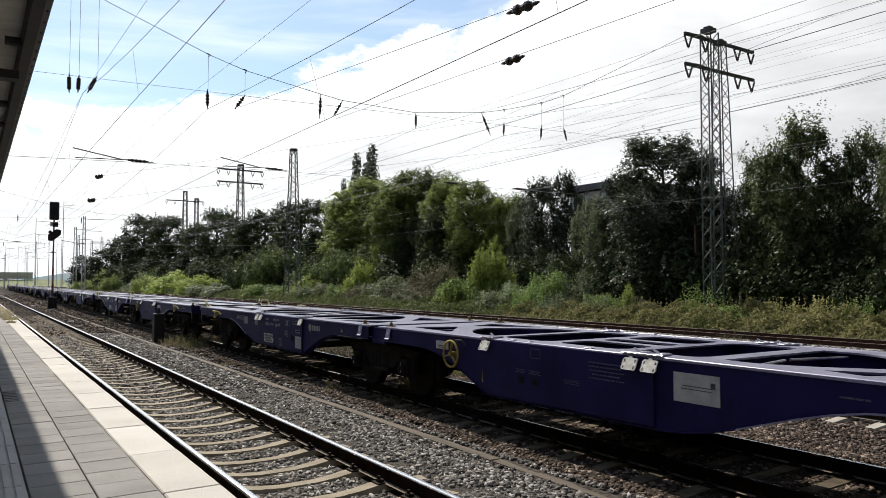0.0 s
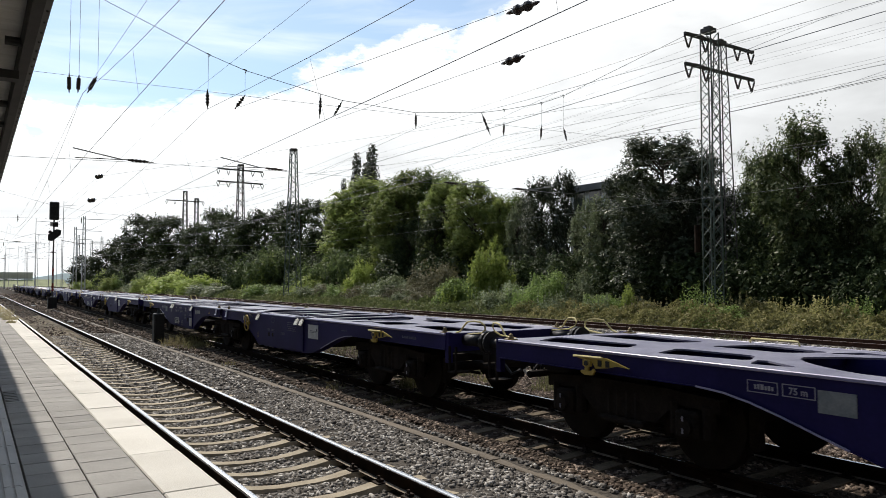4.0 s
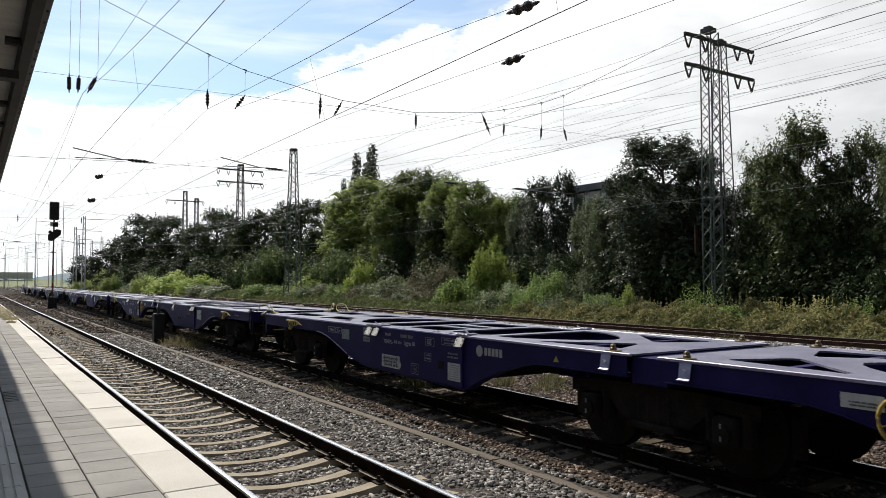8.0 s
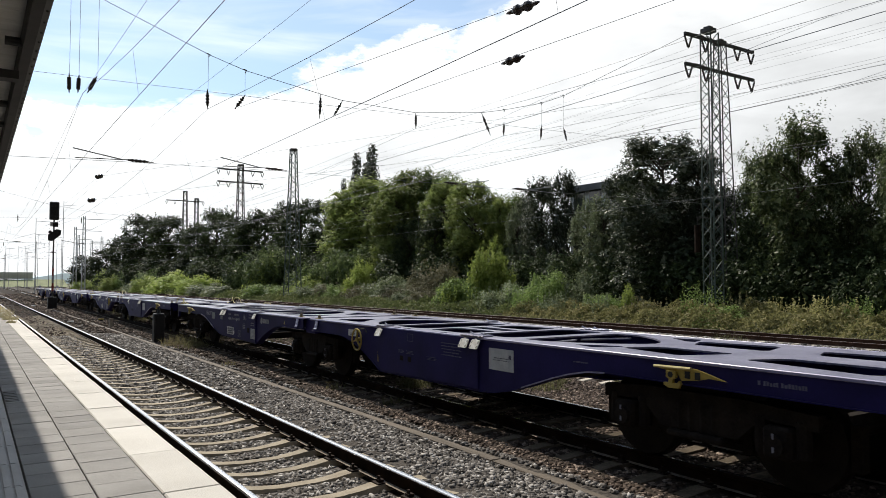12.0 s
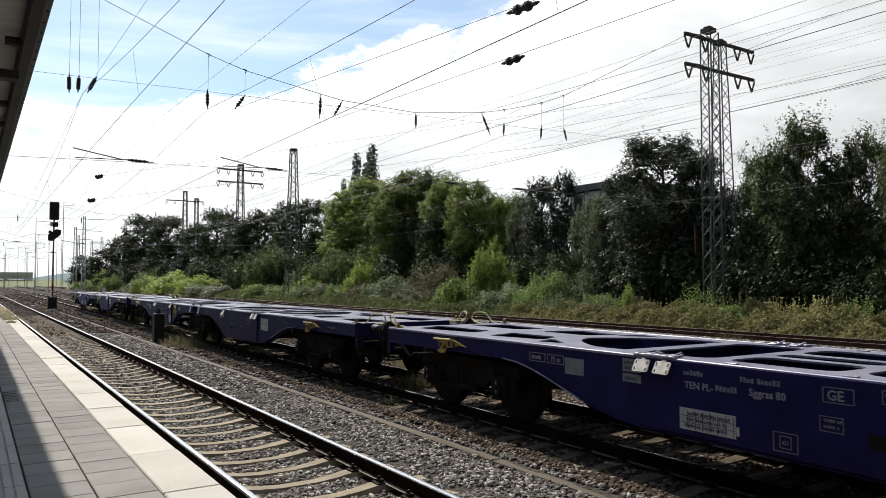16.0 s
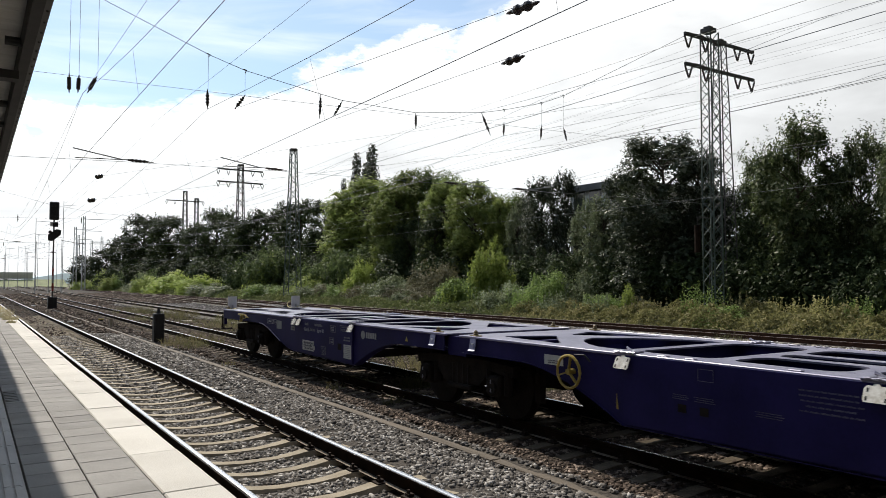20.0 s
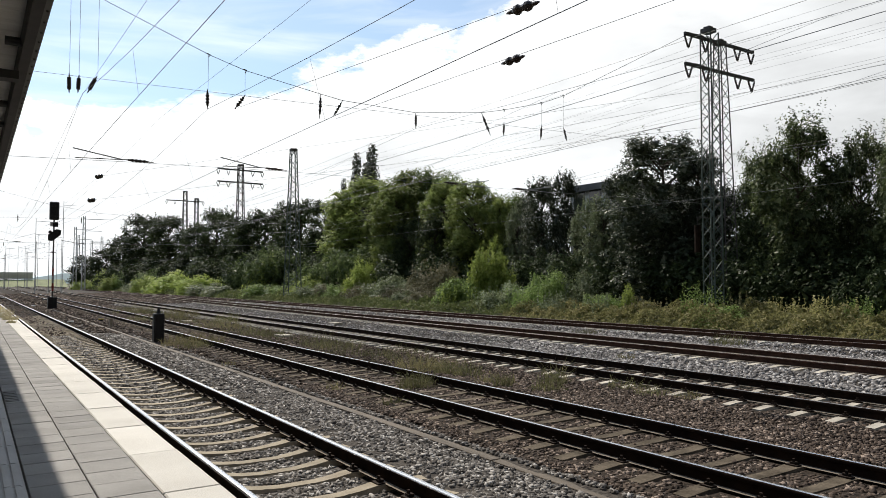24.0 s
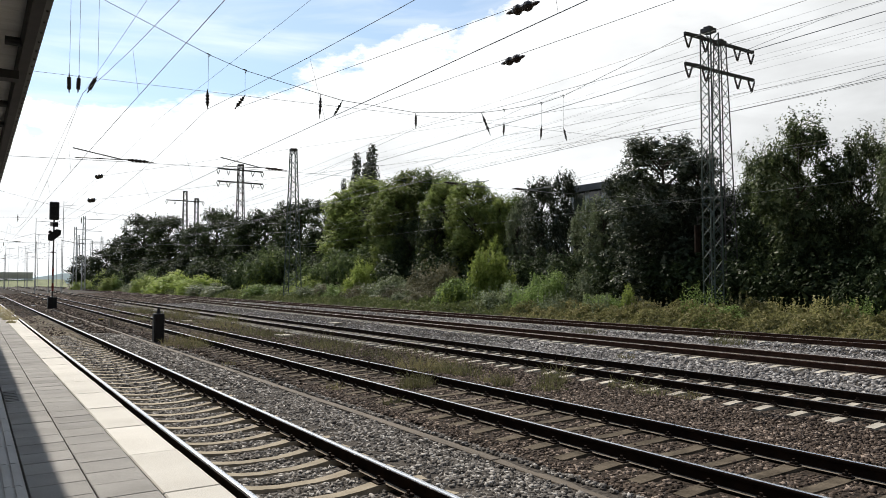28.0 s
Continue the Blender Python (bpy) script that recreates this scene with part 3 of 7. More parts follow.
def deck_parts(wagon, sgn):
    """Top of one unit; sgn is +1 for the rear one."""
    def P(x, s):
        return (x, s * sgn)

    def hole(x0, x1, s0, s1, r=0.07, n=3):
        return [P(x, s) for x, s in rounded(x0, x1, s0, s1, r, n)]

    def arch(s_flat, s_wide, s_tip):
        """A wide opening that narrows to a blunt tip over the bogie."""
        pts = [(0.88, s_flat), (0.90, s_wide)]
        for i in range(1, 14):
            x = 0.90 * math.cos(math.pi * i / 14)
            pts.append((x, s_wide + (s_tip - s_wide) * (1 - abs(x / 0.92) ** 1.5) ** 0.75))
        return [P(x, s) for x, s in pts + [(-0.90, s_wide), (-0.88, s_flat)]]

    def slant(m):
        return [P(m * x, s) for x, s in ((0.92, 11.45), (0.86, 11.53), (0.36, 11.78), (0.28, 11.74), (0.27, 10.40), (0.33, 10.31), (0.66, 10.16), (0.74, 10.20))]

    def short(m):
        return [P(m * x, s) for x, s in ((0.90, 9.47), (0.84, 9.55), (0.34, 9.73), (0.27, 9.68), (0.27, 8.82), (0.33, 8.72), (0.66, 8.54), (0.75, 8.58))]

    def wedge(m):
        return [P(m * x, s) for x, s in ((0.99, 8.30), (0.94, 8.36), (0.64, 8.49), (0.60, 8.40), (0.84, 7.98), (0.90, 7.92))]

    def slit(m):
        return [P(m * x, s) for x, s in ((0.98, 1.98), (0.94, 1.80), (0.86, 0.80), (0.80, 0.72), (0.24, 0.98), (0.16, 1.08), (0.60, 1.62), (0.88, 1.98))]
    top, low = DECK + 0.006, DECK - 0.014
    lab = "worn violet deck plate, sunlit top painted paler"
    end = [P(-1.2, 5.66), P(1.2, 5.66), P(1.2, 11.95), P(-1.2, 11.95)]
    holes = [f(m) for f in (slant, short, wedge) for m in (1, -1)] + [arch(6.90, 7.20, 8.40), hole(-0.92, 0.92, 5.75, 6.64, 0.20, 4)]
    part("end_plate", deck_plate(bmesh.new(), end, holes, low, top), M["violet_deck_lit"], wagon, lab)
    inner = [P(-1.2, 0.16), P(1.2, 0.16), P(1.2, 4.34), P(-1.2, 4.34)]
    part("middle_plate", deck_plate(bmesh.new(), inner, [slit(1), slit(-1), arch(3.08, 2.80, 1.62), hole(-0.92, 0.92, 3.27, 4.26, 0.20, 4)], low, top), M["violet_deck_lit"], wagon, lab)
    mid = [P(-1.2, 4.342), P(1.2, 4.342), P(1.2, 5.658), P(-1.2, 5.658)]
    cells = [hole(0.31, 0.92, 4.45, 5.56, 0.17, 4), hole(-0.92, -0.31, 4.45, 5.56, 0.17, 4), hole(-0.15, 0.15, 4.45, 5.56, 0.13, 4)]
    part("open_frame", deck_plate(bmesh.new(), mid, cells, low, top), M["violet_deck_lit"], wagon, "worn violet deck frame, sunlit top painted paler")
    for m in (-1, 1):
        # rolled edge along the sill, its highlight painted pale; webs under the openings
        part("edge_flange", bx(*sorted((m * 1.20, m * 1.238)), *sorted((0.18 * sgn, 11.95 * sgn)), DECK - 0.024, DECK + 0.009, bevel=0.006), M["violet_lit_edge"], wagon, "edge of the deck, sun highlight painted pale")
        w = bmesh.new()
        box(w, *sorted((m * 0.955, m * 0.965)), *sorted((3.2 * sgn, 6.8 * sgn)), 0.62, low - 0.001)
        box(w, *sorted((m * 0.955, m * 0.965)), *sorted((6.8 * sgn, 11.9 * sgn)), 0.90, low - 0.001)
        box(w, *sorted((m * 0.955, m * 0.965)), *sorted((0.3 * sgn, 3.2 * sgn)), 0.90, low - 0.001)
        box(w, *sorted((m * 0.20, m * 0.26)), *sorted((4.36 * sgn, 5.64 * sgn)), DECK - 0.18, low - 0.001)
        part("inner_girder", w, M["violet"], wagon)
        # plates added below the openings to keep sun off the near rail
        low_plate = bmesh.new()
        box(low_plate, *sorted((m * 0.52, m * 0.954)), *sorted((0.3 * sgn, 3.2 * sgn)), 0.875, 0.89)
        box(low_plate, *sorted((m * 0.60, m * 0.954)), *sorted((6.1 * sgn, 11.9 * sgn)), 0.875, 0.89)
        part("lower_flange", low_plate, M["violet"], wagon)
        for a in (3.86, 4.20, 5.30):
            part("edge_lug", bx(*sorted((m * 1.13, m * 1.19)), *sorted(((a - 0.06) * sgn, (a + 0.06) * sgn)), DECK + 0.006, DECK + 0.020, bevel=0.004), M["hinge_steel"], wagon)
        part("frame_bar", tb([P(m * 0.90, 7.16) + (DECK - 0.05,), P(m * 0.05, 7.02) + (DECK - 0.04,)], 0.016, 6), M["hinge_steel"], wagon)
    for s in (1.35, 3.175, 4.35, 5.65, 6.77, 8.52, 10.0, 11.85):
        c = bmesh.new()
        h = 0.30 if 3 < s < 7 else 0.13
        box(c, -0.95, 0.95, *sorted(((s - 0.05) * sgn, (s + 0.05) * sgn)), DECK - h, low - 0.001)
        part("cross_member", c, M["violet"], wagon)


def wheel_brake(wagon, m, s):
    """Yellow parking-brake handwheel on the side sill."""
    x = m * (HALF + 0.085)
    w = part("brake_handwheel", tb([(x, s + 0.19 * math.cos(a), 0.86 + 0.19 * math.sin(a)) for a in (2 * math.pi * i / 24 for i in range(24))], 0.017, 6, True), M["yellow"], wagon, "yellow three-spoked brake handwheel")
    for i in range(3):
        a = radians(90 + 120 * i + 12)
        b = bmesh.new()
        beam(b, (x, s, 0.86), (x, s + 0.185 * math.cos(a), 0.86 + 0.185 * math.sin(a)), 0.035, 0.012)
        part("spoke", b, M["yellow"], w)
    part("hub", tb([(m * HALF, s, 0.86), (x + m * 0.02, s, 0.86)], 0.035, 8), M["yellow"], w)
    part("brake_cable", tb([(m * (HALF + 0.03), s - 0.05, 1.06), (m * (HALF + 0.04), s - 0.22, 1.07), (m * (HALF + 0.03), s - 0.30, 1.0)], 0.010, 5), M["black"], wagon)


def spigot_flap(wagon, m, s, double=False):
    """White folding container support hanging over the sill, with its hinge on the deck edge."""
    outl = [(-0.095, -0.010), (-0.080, 0.0), (-0.022, 0.0), (-0.014, 0.016), (0.030, 0.016), (0.038, 0.0), (0.085, 0.0), (0.100, -0.020), (0.097, -0.105), (0.085, -0.122), (-0.088, -0.122), (-0.102, -0.108)]
    for i, ds in enumerate((0.0, 0.27) if double else (0.0,)):
        f = bmesh.new()
        c = s + ds
        x0 = m * (HALF + 0.030)

        def at(y, z, o):
            return (x0 + m * (o - 0.50 * z), c + y, DECK - 0.030 + z)
        a = [f.verts.new(at(y, z, 0.0)) for y, z in outl]
        b = [f.verts.new(at(y, z, 0.014)) for y, z in outl]
        f.faces.new(a); f.faces.new(b[::-1])
        for k in range(len(outl)):
            n = (k + 1) % len(outl)
            f.faces.new((a[k], b[k], b[n], a[n]))
        bmesh.ops.recalc_face_normals(f, faces=f.faces)
        fl = part("container_flap", f, M["flap_white"], wagon, "white folding container support")
        h = bmesh.new()
        for yy in (-0.074, 0.072):
            for z in (-0.030, -0.095):
                q = [h.verts.new(at(yy + dy, z + dz, 0.016)) for dy, dz in ((-0.008, -0.015), (0.008, -0.015), (0.008, 0.015), (-0.008, 0.015))]
                q2 = [h.verts.new(at(yy + dy, z + dz, 0.013)) for dy, dz in ((-0.008, -0.015), (0.008, -0.015), (0.008, 0.015), (-0.008, 0.015))]
                h.faces.new(q)
                for k in range(4):
                    h.faces.new((q[k], q2[k], q2[(k + 1) % 4], q[(k + 1) % 4]))
        bmesh.ops.recalc_face_normals(h, faces=h.faces)
        tagged(part("slot_pattern", h, M["black"], fl), kind="stuff")
        k = bmesh.new()
        y0, y1 = c - 0.11, c + 0.11
        tube(k, [(m * (HALF + 0.022), y0 - 0.03, DECK + 0.016), (m * (HALF + 0.022), y1 + 0.03, DECK + 0.016)], 0.014, 7)
        for d in (-0.085, 0.0, 0.08):
            box(k, *sorted((m * (HALF - 0.10), m * (HALF + 0.04))), c + d - 0.022, c + d + 0.022, DECK + 0.008, DECK + 0.034, bevel=0.006)
        box(k, *sorted((m * (HALF - 0.22), m * (HALF - 0.08))), c - 0.06, c + 0.05, DECK + 0.008, DECK + 0.030, bevel=0.006)
        tube(k, [(m * (HALF - 0.12), c + 0.03, DECK + 0.03), (m * (HALF - 0.12), c + 0.10, DECK + 0.06)], 0.012, 6)
        part("flap_hinge", k, M["hinge_steel"], wagon, "worn steel hinge lugs")


def bolt_spigot(wagon, x, s):
    b = bmesh.new()
    box(b, x - 0.055, x + 0.055, s - 0.075, s + 0.075, DECK + 0.006, DECK + 0.020)
    sp = part("container_spigot", b, M["brass"], wagon, "brass-coloured container spigot")
    c = bmesh.new()
    tube(c, [(x, s, DECK + z) for z in (0.018, 0.045, 0.050, 0.075, 0.092)], [0.040, 0.036, 0.030, 0.028, 0.010], 10)
    part("pin", c, M["brass_dark"], sp, "dull dark brass pin")


def yellow_bracket(wagon, m, s, d):
    """Yellow ratchet bracket and lever on the sill, over the end bogie."""
    x = HALF + 0.012
    b = bmesh.new()
    prof = [(0.0, 1.055), (0.46, 1.06), (0.60, 1.03), (0.80, 0.975), (0.62, 0.985), (0.50, 0.955), (0.30, 0.93), (0.24, 1.01), (0.02, 1.03)]
    plate(b, [(s + d * q, z) for q, z in prof], *sorted((m * x, m * (x + 0.022))))
    br = part("ratchet_bracket", b, M["yellow"], wagon, "yellow painted bracket with a lever")
    part("lever_bar", tb([(m * (x + 0.030), s - d * 0.04, 1.05), (m * (x + 0.035), s + d * 0.42, 1.06)], 0.016, 6), M["pale_yellow"], br)
    f = bmesh.new()
    foot = [(0.13, 1.02), (0.25, 1.02), (0.25, 0.955), (0.215, 0.94), (0.21, 0.90), (0.27, 0.905), (0.29, 0.93), (0.31, 0.90), (0.28, 0.855), (0.16, 0.85), (0.10, 0.875), (0.10, 0.90), (0.16, 0.90), (0.165, 0.94), (0.13, 0.955)]
    plate(f, [(s + d * q, z) for q, z in foot], *sorted((m * (x + 0.024), m * (x + 0.055))))
    part("lever_foot", f, M["yellow"], br)
    part("pivot", tb([(m * (x + 0.055), s + d * 0.19, 0.985), (m * (x + 0.065), s + d * 0.19, 0.985)], 0.03, 8), M["black"], br)
    # black raised blocks paint the dark inside the bracket's recesses
    for q in (0.34, 0.46):
        part("bracket_recess", bx(*sorted((m * (x + 0.023), m * (x + 0.028))), *sorted((s + d * q, s + d * (q + 0.06))), 0.96, 1.03), M["black"], br)


def bogie(wagon, s):
    fr = bmesh.new()
    for m in (-1, 1):
        x = m * 1.02
        plate(fr, [(s - 1.25, 0.62), (s - 0.72, 0.66), (s - 0.45, 0.42), (s + 0.45, 0.42), (s + 0.72, 0.66), (s + 1.25, 0.62), (s + 1.25, 0.76), (s + 0.6, 0.80), (s - 0.6, 0.80), (s - 1.25, 0.76)], x - 0.06, x + 0.06)
    box(fr, -1.0, 1.0, s - 0.28, s + 0.28, 0.55, 0.86)
    for e in (-1, 1):
        box(fr, -0.95, 0.95, s + e * 1.22 - 0.05, s + e * 1.22 + 0.05, 0.60, 0.72)
    bg = part("bogie_frame", fr, M["bogie"], wagon, "black grimy bogie frame")
    for m in (-1, 1):
        nest = bmesh.new()
        for q in (-0.20, -0.07, 0.07, 0.20):
            tube(nest, [(m * 1.04, s + q, 0.40), (m * 1.04, s + q, 0.70)], 0.058, 8)
        box(nest, *sorted((m * 0.94, m * 1.15)), s - 0.33, s + 0.33, 0.34, 0.41, bevel=0.02)
        part("spring_nest", nest, M["bogie"], bg)
        rig = bmesh.new()
        for e in (-1, 1):
            beam(rig, (m * 0.72, s + e * 0.36, 0.70), (m * 0.72, s + e * 0.40, 0.22), 0.05, 0.08)
            box(rig, m * 0.75 - 0.05, m * 0.75 + 0.05, s + e * 1.42 - 0.05, s + e * 1.42 + 0.05, 0.28, 0.68)
        tube(rig, [(m * 0.62, s - 0.4, 0.24), (m * 0.62, s + 0.4, 0.24)], 0.03, 6)
        part("brake_rigging", rig, M["bogie"], bg)
    for e in (-1, 1):
        for m in (-1, 1):
            a = bmesh.new()
            y = s + e * 0.9
            box(a, *sorted((m * 0.96, m * 1.16)), y - 0.14, y + 0.14, 0.33, 0.62, bevel=0.03)
            tube(a, [(m * 1.14, y, 0.46), (m * 1.20, y, 0.46)], 0.095, 10)
            part("axle_box", a, M["bogie"], bg)
            for q in (-0.2, 0.2):
                part("spring", tb([(m * 1.04, y + q, 0.36), (m * 1.04, y + q, 0.68)], 0.07, 8), M["bogie"], bg)
            for z in (0.40, 0.52):
                part("paint_mark", bx(*sorted((m * 1.202, m * 1.206)), y - 0.010, y + 0.010, z, z + 0.05), M["mark_mid"], bg)
            part("brake_block", bx(m * 0.75 - 0.06, m * 0.75 + 0.06, s + e * 0.38 - 0.05, s + e * 0.38 + 0.05, 0.25, 0.62), M["bogie"], bg)


def wheelset_mesh():
    bm = bmesh.new()
    for m in (-1, 1):
        tube(bm, [(m * x, 0, 0) for x in (0.685, 0.69, 0.715, 0.72, 0.82, 0.825)], [0.40, 0.490, 0.490, 0.462, 0.458, 0.40], 28)
        tube(bm, [(m * 0.825, 0, 0), (m * 0.86, 0, 0)], [0.15, 0.12], 12)
    tube(bm, [(-1.1, 0, 0), (1.1, 0, 0)], 0.085, 10)
    for i in range(3):
        a = 2 * math.pi * i / 3
        for m in (-1, 1):
            c = Vector((m * 0.828, 0.27 * math.cos(a), 0.27 * math.sin(a)))
            tube(bm, [c, c + Vector((m * 0.008, 0, 0))], 0.035, 8)
    bmesh.ops.recalc_face_normals(bm, faces=bm.faces)
    me = mesh_of("wheelset", bm)
    me.materials.append(M["wheel_steel"])
    return me


def panel(wagon, name, m, s0, s1, z0, z1, material, x=None, label=""):
    x = HALF + 0.034 if x is None else x
    return part(name, bx(*sorted((m * x, m * (x + 0.004))), *sorted((s0, s1)), z0, z1), material, wagon, label)


def outline(bm, m, s0, s1, z0, z1, x, t=0.012):
    s0, s1 = sorted((s0, s1))
    for a in ((s0, s1, z0, z0 + t), (s0, s1, z1 - t, z1), (s0, s0 + t, z0 + t, z1 - t), (s1 - t, s1, z0 + t, z1 - t)):
        box(bm, *sorted((m * x, m * (x + 0.002))), *a)


def bars(bm, m, s0, s1, z0, z1, x, rows, rnd, fill=0.55):
    """Unreadable rows of small writing: letter-sized dashes in words."""
    h = (z1 - z0) / rows
    for r in range(rows):
        t = h * fill
        s, left = s0 + rnd.uniform(0, 0.12) * (s1 - s0), rnd.randint(3, 8)
        end = s1 - rnd.uniform(0, 0.15) * (s1 - s0)
        zc = z0 + (r + 0.5) * h
        while s < end - 0.3 * t:
            w = t * rnd.uniform(0.40, 0.62)
            k = rnd.choice((1.0, 1.0, 0.75, 0.85))
            box(bm, *sorted((m * x, m * (x + 0.002))), s, s + w, zc - t / 2, zc - t / 2 + t * k)
            left -= 1
            s += w + t * (0.22 if left > 0 else 0.75)
            if left <= 0:
                left = rnd.randint(3, 8)


def side_text(wagon, text, size, m, s_left, z, x, material):
    """Letters on a side; s_left is where they begin as one reads them."""
    if m < 0:
        mm = Matrix(((0, 0, -1, -x), (-1, 0, 0, s_left), (0, 1, 0, z), (0, 0, 0, 1)))
    else:
        mm = Matrix(((0, 0, 1, x), (1, 0, 0, s_left), (0, 1, 0, z), (0, 0, 0, 1)))
    return lettering(text, size, material, wagon, mm)


def build_wagon():
    """Two-unit articulated container flat; the unit at -s has the handwheel."""
    w = thing("container_wagon", "empty violet articulated container flat wagon on three bogies", "freight wagon", "wagons of the freight train")
    rnd = random.Random(11)
    so = sill_outline()
    under = so[2:]
    for sgn in (-1, 1):
        for m in (-1, 1):
            b = bmesh.new()
            x0, x1 = sorted((m * (HALF - 0.012), m * HALF))
            plate(b, [(s * sgn, z) for s, z in so], x0, x1)
            flange_strip(b, [(s * sgn, z) for s, z in under], m * (HALF - 0.16), m * (HALF + 0.015))
            part("side_sill", b, M["violet"], w, "dark violet side sill with a deep belly")
            # pale strip paints the glint along the arch flange
            lip = bmesh.new()
            rings = [[lip.verts.new((m * (HALF + x), s * sgn, z + dz)) for x, dz in ((0.016, 0.004), (0.030, 0.004), (0.030, -0.012), (0.016, -0.012))] for s, z in so if 7.0 < s < 8.8 and z < 1.0]
            for ra, rb in zip(rings, rings[1:]):
                for k in range(4):
                    lip.faces.new((ra[k], rb[k], rb[(k + 1) % 4], ra[(k + 1) % 4]))
            lip.faces.new(rings[0]); lip.faces.new(rings[-1][::-1])
            bmesh.ops.recalc_face_normals(lip, faces=lip.faces)
            part("flange_lip", lip, M["violet_lit_edge"], w, "arch flange lip, sun glint painted pale")
            # belly plate between the container supports
            q = bmesh.new()
            plate(q, [(s * sgn, z) for s, z in ((3.38, DECK - 0.012), (6.32, DECK - 0.012), (6.32, 0.42), (3.38, 0.385))], *sorted((m * (HALF + 0.001), m * (HALF + 0.03))))
            part("belly_plate", q, M["violet"], w)
            spigot_flap(w, m, sgn * 3.40)
            spigot_flap(w, m, sgn * 6.30 - (0.27 if sgn > 0 else 0.0), True)
            yellow_bracket(w, m, -m * (10.4 if -m * sgn > 0 else -9.52), m)
            bolt_spigot(w, m * 1.13, sgn * 11.8)
            bolt_spigot(w, m * 1.16, sgn * 0.50)
            # pale plate with a mark below each middle spigot
            sp = bmesh.new()
            prof = [(0.006, 1.125), (0.014, 1.130), (0.045, 0.955), (0.068, 0.940), (0.064, 0.931), (0.036, 0.948)]
            va = [sp.verts.new((m * (HALF + dx), sgn * 0.47, z)) for dx, z in prof]
            vb = [sp.verts.new((m * (HALF + dx), sgn * 0.61, z)) for dx, z in prof]
            sp.faces.new(va); sp.faces.new(vb[::-1])
            for k in range(6):
                sp.faces.new((va[k], vb[k], vb[(k + 1) % 6], va[(k + 1) % 6]))
            bmesh.ops.recalc_face_normals(sp, faces=sp.faces)
            part("spigot_plate", sp, M["pale_plate"], w, "pale steel plate bent out at the foot")
            t = bmesh.new()
            plate(t, [(sgn * 0.565, 1.045), (sgn * 0.515, 1.045), (sgn * 0.54, 1.010)], *sorted((m * (HALF + 0.034), m * (HALF + 0.040))))
            part("plate_mark", t, M["white_paint"], w)
            # end step and grab rail
            st = bmesh.new()
            box(st, *sorted((m * 0.95, m * 1.22)), *sorted((sgn * 12.0, sgn * 12.22)), 0.56, 0.585)
            part("step", st, M["bogie"], w, "dark steel step")
            for d in (12.03, 12.20):
                part("step_hanger", bx(*sorted((m * 1.18, m * 1.21)), *sorted((sgn * d - 0.015, sgn * d + 0.015)), 0.57, 0.95), M["bogie"], w)
            rail = [(m * 1.02, sgn * 11.95, DECK + 0.01), (m * 1.02, sgn * 12.06, DECK + 0.04), (m * 1.01, sgn * 12.14, DECK + 0.12), (m * 1.0, sgn * 12.22, DECK + 0.185), (m * 0.97, sgn * 12.34, DECK + 0.20), (m * 0.93, sgn * 12.46, DECK + 0.19), (m * 0.90, sgn * 12.52, DECK + 0.14), (m * 0.88, sgn * 12.50, DECK + 0.07), (m * 0.86, sgn * 12.38, DECK + 0.02), (m * 0.84, sgn * 12.15, DECK + 0.0), (m * 0.84, sgn * 11.97, DECK - 0.02)]
            part("grab_rail", tb(rail, 0.014, 6), M["pale_yellow"], w, "pale yellow bent grab rail")
            part("buffer_stock", tb([(m * 0.875, sgn * 11.98, 1.03), (m * 0.875, sgn * 12.36, 1.03)], 0.085, 12), M["buffer"], w, "", True)
            part("buffer_head", tb([(m * 0.875, sgn * q, 1.03) for q in (12.34, 12.54, 12.55, 12.59)], [0.065, 0.065, 0.17, 0.16], 16), M["buffer"], w, "grey round buffer head")
        part("head_stock", bx(-1.21, 1.21, *sorted((sgn * 11.95, sgn * 12.0)), 0.86, DECK + 0.004), M["violet"], w)
        for m in (-1, 1):
            part("corner_post", bx(*sorted((m * 1.13, m * 1.21)), *sorted((sgn * 11.93, sgn * 12.02)), 0.70, DECK + 0.02), M["violet"], w)
        hook = bmesh.new()
        tube(hook, [(0, sgn * 12.0, 1.0), (0, sgn * 12.3, 1.0), (0, sgn * 12.45, 0.95), (0, sgn * 12.55, 0.8), (0, sgn * 12.6, 0.6)], 0.035, 6)
        part("coupling_hook", hook, M["bogie"], w)
        gear = bmesh.new()
        box(gear, -0.30, 0.30, *sorted((sgn * 11.6, sgn * 12.12)), 0.62, 0.98, 0.03)
        tube(gear, [(-0.62, sgn * 12.05, 0.62), (0.62, sgn * 12.05, 0.62)], 0.05, 8)
        part("draw_gear", gear, M["bogie"], w, "black draw gear under the headstock")
        sc = bmesh.new()
        tube(sc, [(0.05, sgn * 12.45, 0.92), (0.06, sgn * 12.52, 0.70), (0.0, sgn * 12.56, 0.50), (-0.06, sgn * 12.52, 0.70), (-0.05, sgn * 12.45, 0.92)], 0.03, 6)
        part("screw_coupling", sc, M["bogie"], w)
        for x in (-0.35, 0.35):
            part("brake_hose", tb([(x, sgn * 12.0, 0.85), (x, sgn * 12.2, 0.70), (x * 0.9, sgn * 12.4, 0.52), (x * 0.8, sgn * 12.58, 0.60)], 0.022, 6), M["black"], w)
        deck_parts(w, sgn)
        c = bmesh.new()
        box(c, -0.22, 0.22, *sorted((0.3 * sgn, 11.95 * sgn)), 0.72, 0.98)
        box(c, -0.9, 0.9, *sorted((3.6 * sgn, 6.1 * sgn)), 0.45, 0.60)
        part("centre_sill", c, M["bogie"], w, "black centre sill and brake gear")
